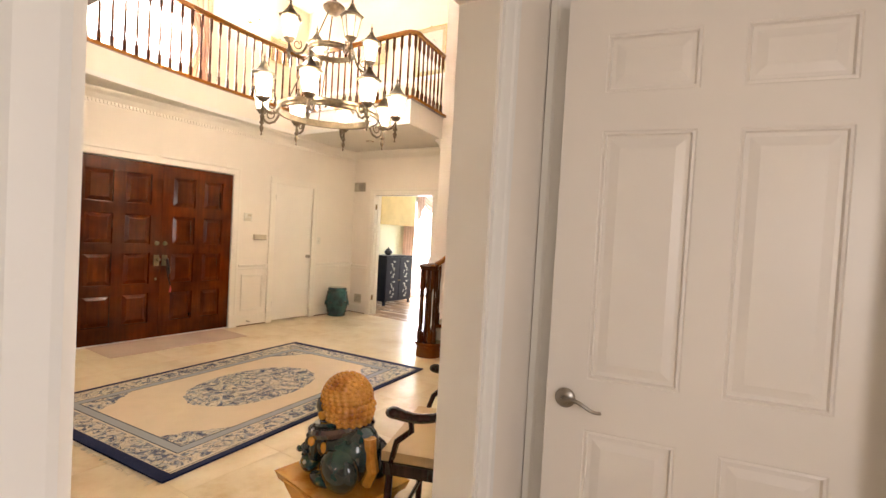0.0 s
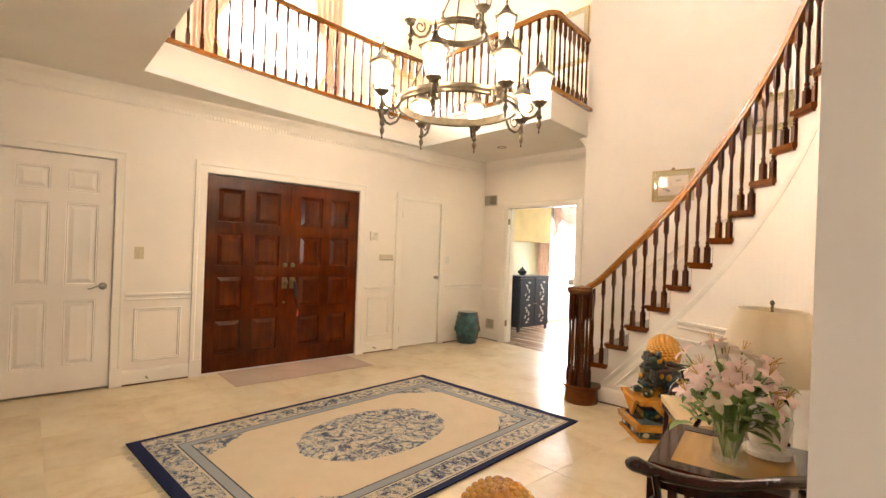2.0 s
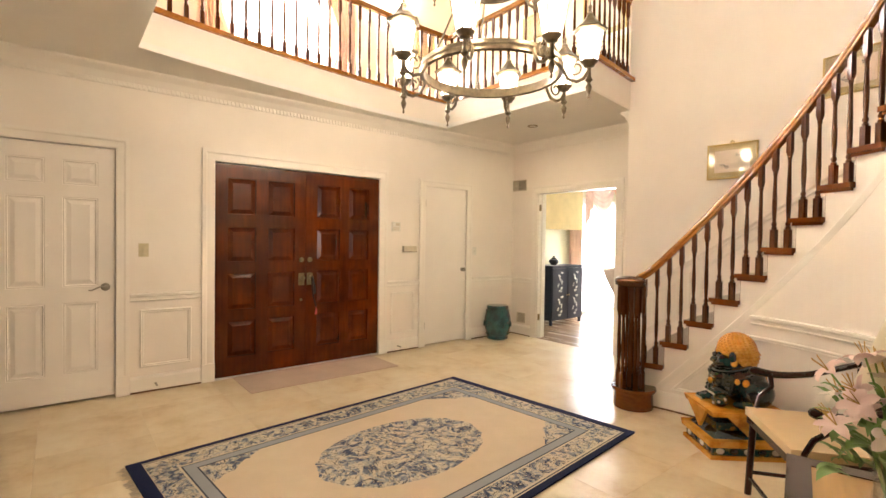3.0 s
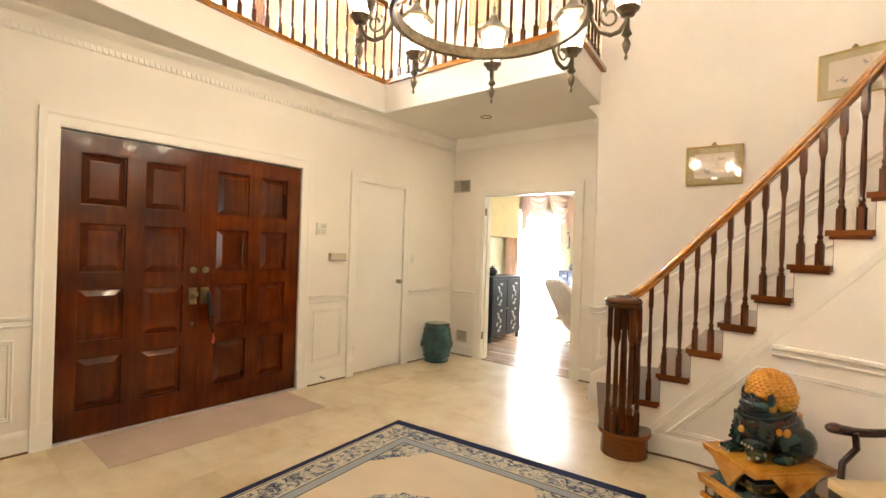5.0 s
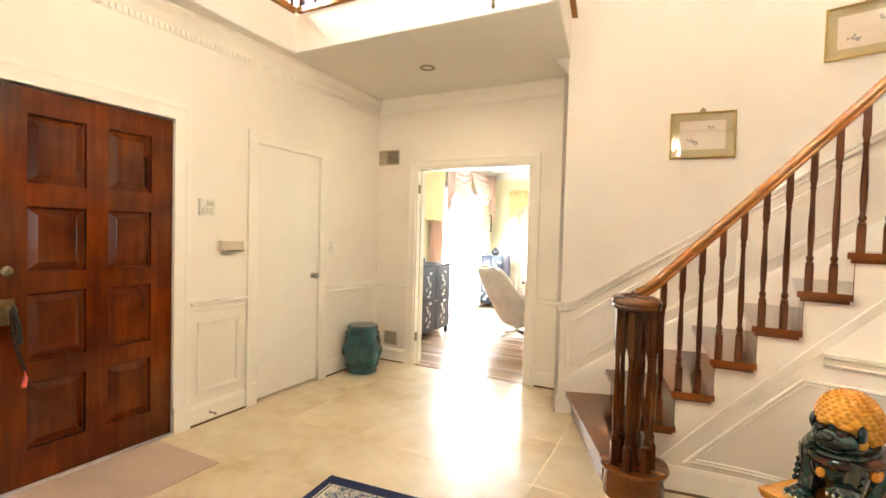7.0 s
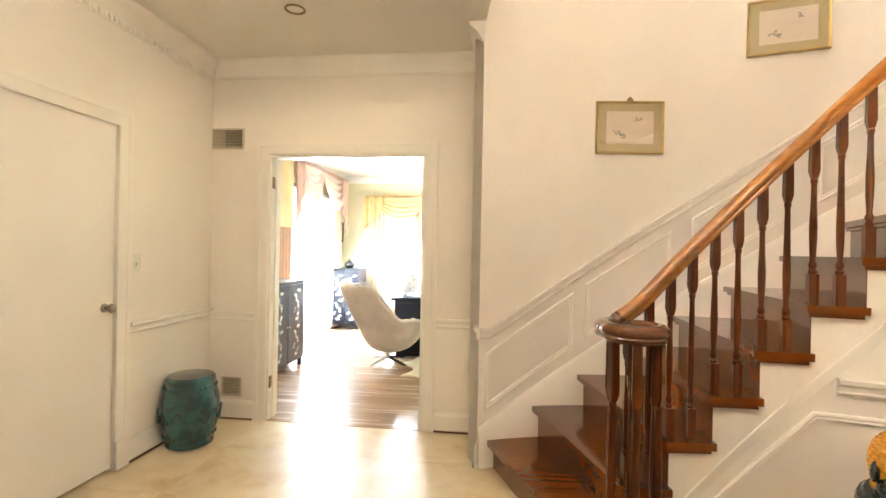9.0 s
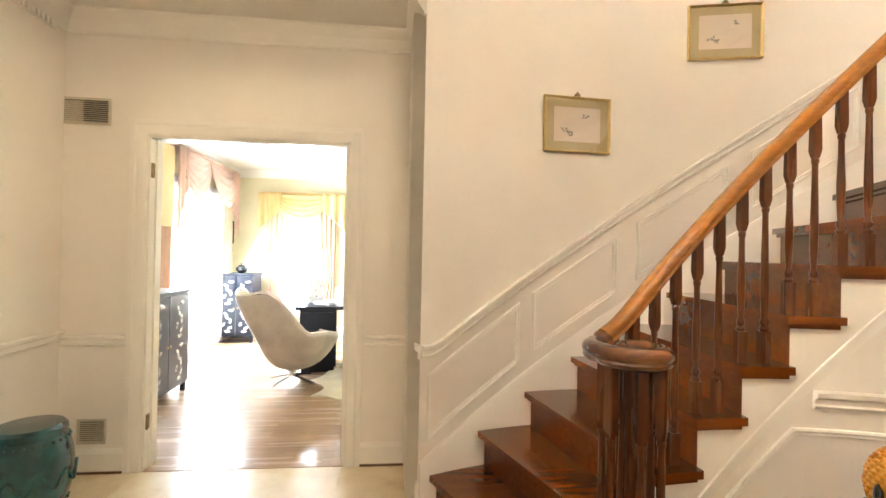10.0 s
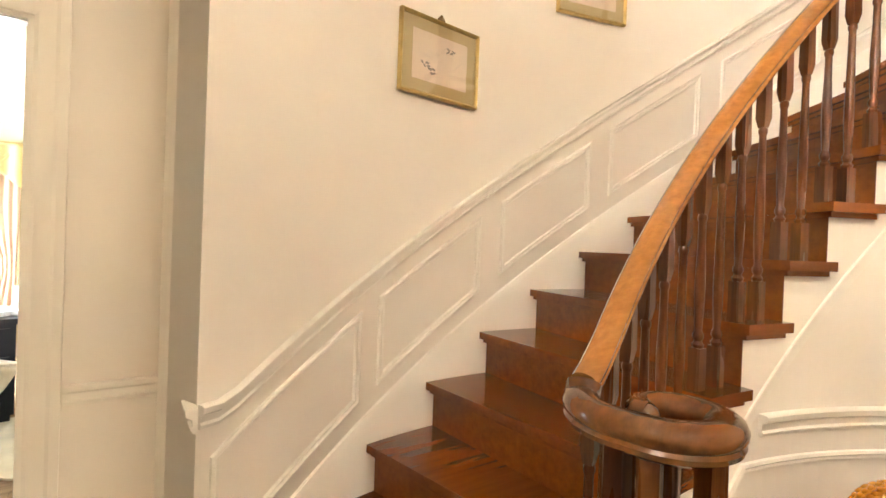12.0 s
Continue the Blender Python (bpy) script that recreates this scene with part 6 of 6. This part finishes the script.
def swag(name, label, p, q, z1, drop, material, n=1, out=0.09, tails=0.0):
    """A valance of draped swags, with tails at the ends."""
    p, q = Vector((*p, 0)), Vector((*q, 0))
    t = (q - p).normalized()
    nn = Vector((t.y, -t.x, 0))
    root = thing(name, label, "valance")
    part("board", sweep(bmesh.new(), [p + nn * 0.05 + Vector((0, 0, z1)), q + nn * 0.05 + Vector((0, 0, z1))], [(-0.05, -0.01), (0.05, -0.01), (0.05, 0.012), (-0.05, 0.012)]), material, root)
    for k in range(n):
        a, b = (k / n, (k + 1) / n) if n > 1 else (0.12, 0.88)

        def f(u, v):
            sag = math.sin(math.pi * u) ** 0.8
            z = z1 - 0.02 - drop * v * (0.12 + 0.88 * sag)
            o = out * (0.25 + 0.75 * sag) * (0.5 + 0.5 * v) + 0.034 * abs(math.sin(v * 5 * math.pi)) * (0.3 + 0.7 * sag)
            return p.lerp(q, a + (b - a) * u) + nn * (0.06 + o) + Vector((0, 0, z))
        ob = part("swag", sheet(bmesh.new(), f, 28, 44), material, root)
        ob.modifiers.new("thickness", "SOLIDIFY").thickness = 0.003
    if tails:
        for c, s in ((p, 1), (q, -1)):
            def f(u, v):
                w = 0.26 if n > 1 else 0.36
                return c + t * (s * w * (u - 0.15)) + nn * (0.135 + 0.022 * math.sin(u * 5 * math.pi)) + Vector((0, 0, z1 - 0.01 - v * tails * (1 - 0.55 * u)))
            ob = part("tail", sheet(bmesh.new(), f, 24, 10), material, root)
            ob.modifiers.new("thickness", "SOLIDIFY").thickness = 0.003
    return root


def window_frame(name, label, axis, at, s0, s1, z0, z1, nx, nz):
    root = thing(name, label, "window", None, "", "structure")

    def bar(a, b, lo, hi, d=0.03):
        return boxes(((at - d, a, lo), (at + d, b, hi)) if axis == "x" else ((a, at - d, lo), (b, at + d, hi)))
    e = 0.05
    for a, b, lo, hi in ((s0, s0 + e, z0, z1), (s1 - e, s1, z0, z1), (s0 + e, s1 - e, z0, z0 + e), (s0 + e, s1 - e, z1 - e, z1)):
        part("frame", bar(a, b, lo, hi), M_WHITE, root)
    for i in range(1, nx):
        x = s0 + (s1 - s0) * i / nx
        part("mullion", bar(x - 0.012, x + 0.012, z0 + e, z1 - e, 0.015), M_WHITE, root)
    for j in range(1, nz):
        z = z0 + (z1 - z0) * j / nz
        part("transom", bar(s0 + e, s1 - e, z - 0.012, z + 0.012, 0.012), M_WHITE, root)
    for i in range(nx):
        for j in range(nz):
            a, b = s0 + (s1 - s0) * i / nx + 0.012, s0 + (s1 - s0) * (i + 1) / nx - 0.012
            lo, hi = z0 + (z1 - z0) * j / nz + 0.012, z0 + (z1 - z0) * (j + 1) / nz - 0.012
            g = part("pane", bar(max(a, s0 + e), min(b, s1 - e), max(lo, z0 + e), min(hi, z1 - e), 0.003), M_GLASS, root)
            g.visible_shadow = False
    return root


window_frame("window_1", "white glazed garden door of the study", "x", -6.53, 9.6, 11.25, 0.04, 2.10, 2, 4)
window_frame("window_2", "white sash window in the study's end wall", "y", 11.98, -5.75, -5.05, 0.35, 2.0, 2, 4)
window_frame("window_3", "tall white window above the entry doors upstairs", "x", -7.43, 3.55, 4.85, 3.35, 5.30, 3, 4)
# this one is out of view, added to go with the hall's daylight lamp
window_frame("window_4", "white sash window at the hall's end", "x", 1.58, 0.4, 1.4, 0.9, 2.1, 2, 2)
bm = boxes(((-8.2, 8.6, -0.5), (-8.15, 12.6, 4.0)))
structure("backdrop_west", bm, M_OUT, "bright hazy daylight outside the garden door", "backdrop")
bm = boxes(((-7.5, 13.4, -0.5), (-3.5, 13.45, 4.0)))
structure("backdrop_north", bm, M_OUT, "bright hazy daylight outside the study window", "backdrop")
bm = boxes(((-9.0, 2.2, 2.6), (-8.95, 6.4, 7.0)))
structure("backdrop_upper", bm, M_OUT, "bright hazy daylight outside the upstairs window", "backdrop")

drape("sheer_curtain", "bright white sheer curtain over the garden door", (-6.41, 9.52), (-6.41, 11.32), 0.03, 2.2, M_SHEER, 14, 0.018)
drape("drape", "peach drape hanging beside the garden door", (-6.37, 9.22), (-6.37, 9.58), 0.03, 2.3, M_PEACH, 4, 0.03)
drape("drape", "peach drape at the far side of the garden door", (-6.37, 11.30), (-6.37, 11.52), 0.03, 2.3, M_PEACH, 3, 0.03)
vb = thing("cornice_box", "gold fabric cornice box over the nearer study window", "valance", pose(-6.40, 8.95, 2.02))
part("cornice_panel", boxes(((-0.05, -0.60, -0.43), (0.10, 0.52, 0.43))), M_GOLD, vb, bevel=0.01)
swag("swag_valance", "rose damask swag valance over the garden door", (-6.44, 9.62), (-6.44, 11.60), 2.52, 0.55, M_PINK, 2, 0.10, 0.95)
drape("sheer_curtain", "bright white sheer curtain over the end window", (-5.80, 11.84), (-5.00, 11.84), 0.30, 2.05, M_SHEER, 10, 0.015)
drape("drape", "peach drape tied back beside the end window", (-5.93, 11.82), (-5.62, 11.82), 0.03, 2.1, M_PEACH, 4, 0.025, (0.55, 0.1))
drape("drape", "peach drape tied back at the end window", (-5.16, 11.82), (-4.86, 11.82), 0.03, 2.1, M_PEACH, 4, 0.025, (0.55, 0.9))
swag("swag_valance", "gold swag valance with tails over the end window", (-6.00, 11.88), (-4.76, 11.88), 2.26, 0.42, M_GOLD, 1, 0.12, 0.58)
drape("sheer_curtain", "bright white sheer curtain at the upstairs window", (-7.28, 3.55), (-7.28, 4.85), 3.082, 5.35, M_SHEER, 12, 0.02)
drape("drape", "peach drape tied back at the upstairs window", (-7.22, 3.15), (-7.22, 3.75), 3.082, 5.40, M_PEACH, 6, 0.035, (0.55, 0.1))
drape("drape", "peach drape beside the upstairs window", (-7.22, 4.72), (-7.22, 5.25), 3.082, 5.40, M_PEACH, 6, 0.035, (0.55, 0.9))

# ---------------------------------------------------------------- upstairs fittings
def sconce(y, z):
    root = thing("wall_sconce", "two-armed brass candle sconce, lit, on the upstairs wall", "wall lamp", pose(-7.35, y, z))
    part("backplate", turned([(0.0, 0), (0.05, 0.001), (0.045, 0.012), (0.0, 0.02)], 18, pose(0, 0, 0, 0, 90)), M_BRASS, root, smooth=True)
    for s in (-1, 1):
        arm = part("arm", tube(bmesh.new(), [(0.01, 0, 0), (0.06, s * 0.05, -0.04), (0.10, s * 0.11, -0.02), (0.10, s * 0.12, 0.03)], 0.007, 7), M_BRASS, root, smooth=True)
        part("cup", turned([(0.008, 0.03), (0.03, 0.045), (0.033, 0.055), (0.012, 0.056), (0.012, 0.10)], 14, Matrix.Translation((0.10, s * 0.12, 0))), M_BRASS, arm)
        part("bulb", turned([(0.010, 0.10), (0.019, 0.125), (0.012, 0.16), (0.002, 0.18)], 10, Matrix.Translation((0.10, s * 0.12, 0))), M_BULB, arm)
    lamp("sconce_lamp", "POINT", 16, WARM, Matrix.Translation((-7.16, y, z + 0.14)), 0.08)


sconce(5.95, 4.86)
picture(pose(-7.335, 6.55, 4.55, 0, 0, 90), "orange-toned framed picture on the upstairs wall", 0.36, 0.42, 0.03, ink=False, paper=paint("terracotta_print", (0.55, 0.33, 0.17), 0.7, 0.2))
picture(pose(-5.55, YN - 0.015, 4.42, 0, 0, 0), "small orange-toned framed picture behind the gallery", 0.44, 0.34, 0.03, ink=False, paper=bpy.data.materials["terracotta_print"])
picture(pose(-4.45, YN - 0.015, 4.30, 0, 0, 0), "pale framed print with a grey bird behind the gallery", 0.60, 0.75, 0.06, seed=11)
structure("chair_rail", strip(bmesh.new(), [(z + UP - 0.05, o) for z, o in RAIL_PROF], [-7.35, XJ], on_north), M_TRIM, "cream chair rail on the gallery wall", "chair rail")

# ---------------------------------------------------------------- study furniture
M_LACQUER = plain("black_lacquer", (0.010, 0.013, 0.024), 0.38, spec=0.3)
M_PEARL = glaze("pearl_inlay", (0.10, 0.12, 0.15), (0.40, 0.40, 0.38), (0.60, 0.58, 0.52), 40, 0.5)


def lacquer_cabinet(m, label, w, d, h):
    """Front towards +x of its own space, y along its width."""
    root = thing("lacquer_cabinet", label, "cabinet", m, "lacquer cabinets")
    part("body", boxes(((0, -w / 2, 0.08), (d - 0.02, w / 2, h - 0.03))), M_LACQUER, root)
    part("top", boxes(((-0.01, -w / 2 - 0.015, h - 0.03), (d + 0.01, w / 2 + 0.015, h))), M_LACQUER, root, bevel=0.005)
    for x in (0.02, d - 0.06):
        for y in (-w / 2 + 0.0, w / 2 - 0.04):
            part("foot", boxes(((x, y, 0), (x + 0.04, y + 0.04, 0.08))), M_LACQUER, root)
    n = 2
    for i in range(n):
        y0, y1 = -w / 2 + w * i / n + 0.006, -w / 2 + w * (i + 1) / n - 0.006
        dr = part("door", boxes(((d - 0.02, y0, 0.10), (d, y1, h - 0.04))), M_LACQUER, root, bevel=0.003)
        for j in range(2):
            z0, z1 = (0.14, 0.14 + (h - 0.24) * 0.47) if j == 0 else (0.14 + (h - 0.24) * 0.53, h - 0.09)
            for q in range(7):
                bm = bmesh.new()
                ball(bm, (d + 0.001, (y0 + y1) / 2 + 0.05 * math.sin(q * 2.4), z0 + (z1 - z0) * (q + 0.5) / 7), (0.003, 0.045 - 0.004 * (q % 3), 0.020), 0, 7, pose(0, 0, 0, 30 * q))
                part("inlay_petal", bm, M_PEARL, dr, "pearl flower inlay")
        part("pull", turned([(0.0, 0), (0.012, 0.001), (0.012, 0.006), (0.0, 0.01)], 10, Matrix.Translation((d, y1 - 0.02 if i == 0 else y0 + 0.02, h * 0.5)) @ pose(0, 0, 0, 0, 90)), M_BRASS, dr)
    return root


lacquer_cabinet(pose(-6.30, 8.53, 0), "black lacquer cabinet with pearl inlay just inside the study", 0.82, 0.40, 0.975)
lacquer_cabinet(pose(-6.20, 11.72, 0, 0, 0, -90), "black lacquer cabinet in the study's far corner", 0.46, 0.45, 1.0)


def pot(m, label, s=1.0):
    root = thing("ornament", label, "ornament", m)
    part("bowl", turned([(0.0, 0), (0.04 * s, 0.0), (0.05 * s, 0.012 * s), (0.085 * s, 0.05 * s), (0.075 * s, 0.09 * s), (0.05 * s, 0.10 * s), (0.0, 0.102 * s)], 20), M_BLACKIRON, root, smooth=True)
    part("lid", turned([(0.055 * s, 0.10 * s), (0.04 * s, 0.125 * s), (0.012 * s, 0.13 * s), (0.02 * s, 0.15 * s), (0.0, 0.16 * s)], 16), M_BLACKIRON, root, smooth=True)


pot(pose(-6.10, 8.40, 0.975), "small black lidded censer on the near lacquer cabinet")
pot(pose(-6.20, 11.50, 1.0), "small black lidded censer on the far lacquer cabinet")
picture(pose(-6.435, 8.02, 1.60, 0, 0, 90), "small dark framed picture on the study wall", 0.30, 0.42, 0.04, frame_m=M_LACQUER, hook=False, ink=False)
picture(pose(-6.435, 11.70, 1.62, 0, 0, 90), "narrow dark framed picture in the study corner", 0.16, 0.34, 0.02, frame_m=M_LACQUER, hook=False, ink=False)

sc = thing("swivel_chair", "high-backed beige suede swivel chair with chrome base", "chair", pose(-4.96, 9.16, 0, 0, 0, 40))
M_SUEDE = cloth("beige_suede", (0.50, 0.43, 0.36), 0.2)


def shell(u, v):
    """A bucket seat: u runs round it from the front, v from its bottom to the rim."""
    th = 2 * math.pi * (u - 0.5)
    k = min(1.0, max(0.0, (math.cos(th) - 0.10) / 0.68))
    rim = 0.45 + 0.47 * k * k * (3 - 2 * k) + 0.10 * math.sin(th) ** 2
    v = 0.03 + 0.97 * v
    z = 0.17 + (rim - 0.17) * v ** 1.7
    t = max(0.0, (z - 0.42) / 0.53)
    rho = v ** 0.55
    back = max(0.0, math.cos(th))
    return Vector((-math.cos(th) * 0.45 * rho - 0.13 * t * back, math.sin(th) * 0.43 * rho * (1 - 0.10 * t), z))


part("cushion", ball(bmesh.new(), (0.05, 0, 0.36), (0.33, 0.34, 0.09), 0, 24), M_SUEDE, sc, "plump beige seat cushion")
bm = bmesh.new()
tube(bm, [shell(u, 1.0) + Vector((0, 0, 0.012)) for u in run(60, 0, 1)[:-1]], 0.013, 6, closed=True)
part("piping", bm, cloth("pale_piping", (0.66, 0.60, 0.53)), sc, "pale welt round the shell's rim", True)
ob = part("shell", sheet(bmesh.new(), shell, 40, 18), M_SUEDE, sc, "moulded beige suede shell")
md = ob.modifiers.new("thickness", "SOLIDIFY")
md.thickness, md.offset = 0.05, 0
sb = ob.modifiers.new("soft", "SUBSURF")
sb.levels = sb.render_levels = 1
part("column", turned([(0.03, 0.06), (0.03, 0.11), (0.07, 0.125), (0.07, 0.15)], 16), plain("chrome", (0.6, 0.6, 0.62), 0.1, 1.0), sc, smooth=True)
for i in range(4):
    a = radians(90 * i + 20)
    bm = tube(bmesh.new(), [(0.02 * math.cos(a), 0.02 * math.sin(a), 0.075), (0.16 * math.cos(a), 0.16 * math.sin(a), 0.045), (0.28 * math.cos(a), 0.28 * math.sin(a), 0.018)], 0.017, 8)
    part("foot", bm, bpy.data.materials["chrome"], sc, smooth=True)

dk = thing("desk", "black lacquered writing desk in the study", "desk", pose(-4.32, 9.95, 0, 0, 0, 8))
part("top", boxes(((-0.75, -0.38, 0.70), (0.75, 0.38, 0.74))), M_LACQUER, dk, bevel=0.006)
for x in (-1, 1):
    ped = part("pedestal", boxes(((x * 0.50 - 0.20, -0.34, 0.06), (x * 0.50 + 0.20, 0.34, 0.70))), M_LACQUER, dk, bevel=0.004)
    for j in range(3):
        part("drawer", boxes(((x * 0.50 - 0.17, -0.352, 0.10 + 0.20 * j), (x * 0.50 + 0.17, -0.341, 0.27 + 0.20 * j))), M_LACQUER, ped, bevel=0.003)
    part("plinth", boxes(((x * 0.50 - 0.18, -0.32, 0.0), (x * 0.50 + 0.18, 0.32, 0.06))), M_LACQUER, dk)
M_SHEET = plain("white_paper", (0.75, 0.75, 0.74), 0.7)
r = random.Random(4)
for i in range(7):
    pp = thing("paper_stack", "loose stack of white papers on the desk", "papers", pose(-4.68 + 0.20 * i, 9.78 + r.uniform(-0.05, 0.25), 0.742, 0, 0, r.uniform(-40, 40)), "papers on the desk")
    part("sheets", boxes(((-0.11, -0.15, 0), (0.11, 0.15, 0.015 + 0.05 * r.random()))), M_SHEET, pp, bevel=0.002)
tin = thing("box", "silver rounded box standing on the desk", "box", pose(-4.42, 9.80, 0.742, 0, 0, 30))
part("case", boxes(((-0.17, -0.12, 0), (0.17, 0.12, 0.20))), plain("silver_card", (0.55, 0.55, 0.56), 0.35, 0.4), tin, bevel=0.05, smooth=True)
bowl = thing("ornament", "pale patterned porcelain jar on the desk", "ornament", pose(-4.88, 9.98, 0.742))
part("jar", turned([(0.0, 0), (0.07, 0), (0.12, 0.08), (0.13, 0.17), (0.10, 0.25), (0.06, 0.28), (0.065, 0.30), (0.0, 0.30)], 24), glaze("porcelain", (0.25, 0.28, 0.36), (0.65, 0.64, 0.60), (0.72, 0.70, 0.66), 22, 0.42), bowl, smooth=True)

hide = thing("hide_rug", "cream shaggy hide rug on the study floor", "rug", pose(-4.25, 9.05, 0))
bm = bmesh.new()
q = [bm.verts.new(((0.52 + 0.10 * math.sin(3 * t + 1) + 0.06 * math.sin(7 * t)) * math.cos(t), (0.60 + 0.12 * math.sin(4 * t) + 0.05 * math.sin(9 * t)) * math.sin(t), 0.012)) for t in run(64, 0, 2 * math.pi)[:-1]]
bm.faces.new(q)
ex = bmesh.ops.extrude_face_region(bm, geom=list(bm.faces))
for v in ex["geom"]:
    if isinstance(v, bmesh.types.BMVert):
        v.co.z = 0.001
part("pelt", bm, cloth("cream_fleece", (0.66, 0.58, 0.44), 0.15, 0, 90), hide)

cs = thing("recessed_light", "round white recessed light in the study ceiling", "ceiling light", pose(-5.15, 10.35, 2.62))
part("lens", turned([(0.0, -0.006), (0.07, -0.006), (0.08, 0.0)], 24), glow("study_lens", (1, 0.96, 0.9), 3), cs)
structure("crown_moulding", strip(bmesh.new(), [(z - 0.16, o) for z, o in CROWN_PROF], [-6.45, -2.15], lambda s, z, o: Vector((s, 11.9 - o, z))), M_WHITE, "white crown moulding in the study", "crown moulding")
structure("crown_moulding", strip(bmesh.new(), [(z - 0.16, o) for z, o in CROWN_PROF], [7.35, 11.8], lambda s, z, o: Vector((-6.45 + o, s, z))), M_WHITE, "white crown moulding along the study wall", "crown moulding")
structure("baseboard", strip(bmesh.new(), BASE_PROF, [-6.45, -2.15], lambda s, z, o: Vector((s, 11.9 - o, z))), M_WHITE, "white study baseboard", "baseboard")
structure("door_track", boxes(((-5.45, YN + 0.012, 2.040), (-4.25, YN + 0.052, 2.062))), M_NICKEL, "grey metal track under the head of the study opening", "trim")
structure("threshold", boxes(((-5.444, YN - 0.01, -0.015), (-4.256, YN + 0.02, 0.004))), M_OAK, "oak threshold strip of the study opening", "threshold", bevel=0.002)

# ---------------------------------------------------------------- floor pieces, last
def tile_mesh(w, d):
    bm = bmesh.new()
    c = 0.0012
    rows = [[bm.verts.new((x * (w / 2 - i), y * (d / 2 - i), z)) for x, y in ((-1, -1), (1, -1), (1, 1), (-1, 1))] for i, z in ((0, -0.0115), (0, -c * 0.6), (c, 0.0))]
    for q, s in zip(rows, rows[1:]):
        for i in range(4):
            bm.faces.new((q[i], q[(i + 1) % 4], s[(i + 1) % 4], s[i]))
    bm.faces.new(rows[-1])
    me = bpy.data.meshes.new("tile")
    bm.to_mesh(me)
    bm.free()
    me.materials.append(M_MARBLE)
    return me


T, J = 0.61, 0.0008
cache = {}
y = 1.82 - 3 * T
while y < YN - 0.01:
    x = -6.09
    y0, y1 = max(0.0, y), min(YN - 0.01, y + T)
    while x < 1.49:
        x0, x1 = x, min(1.5, x + T)
        w, d = round(x1 - x0 - J, 4), round(y1 - y0 - J, 4)
        if w > 0.02 and d > 0.02:
            me = cache.setdefault((w, d), None) or tile_mesh(w, d)
            cache[(w, d)] = me
            o = new("tile", me)
            o.parent = floor
            o.matrix_basis = pose((x0 + x1) / 2, (y0 + y1) / 2, 0)
        x += T
    y += T

rp = random.Random(3)
PLW = 0.10
pc = {}
y = YN + 0.02
while y < 11.9:
    x = -6.45 - rp.uniform(0, 0.8)
    while x < -2.2:
        ln = rp.choice((0.9, 1.1, 1.35))
        x0, x1 = max(x, -6.45), min(x + ln, -2.15)
        if x1 - x0 > 0.05:
            k = round(x1 - x0, 2)
            if k not in pc:
                bm = boxes(((-k / 2 + 0.0006, -PLW / 2 + 0.0006, -0.015), (k / 2 - 0.0006, PLW / 2 - 0.0006, 0.0)))
                me = bpy.data.meshes.new("plank")
                bm.to_mesh(me)
                bm.free()
                me.materials.append(M_OAK)
                pc[k] = me
            o = new("plank", pc[k])
            o.parent = study_floor
            o.matrix_basis = pose((x0 + x1) / 2, y + PLW / 2, 0)
        x += ln
    y += PLW
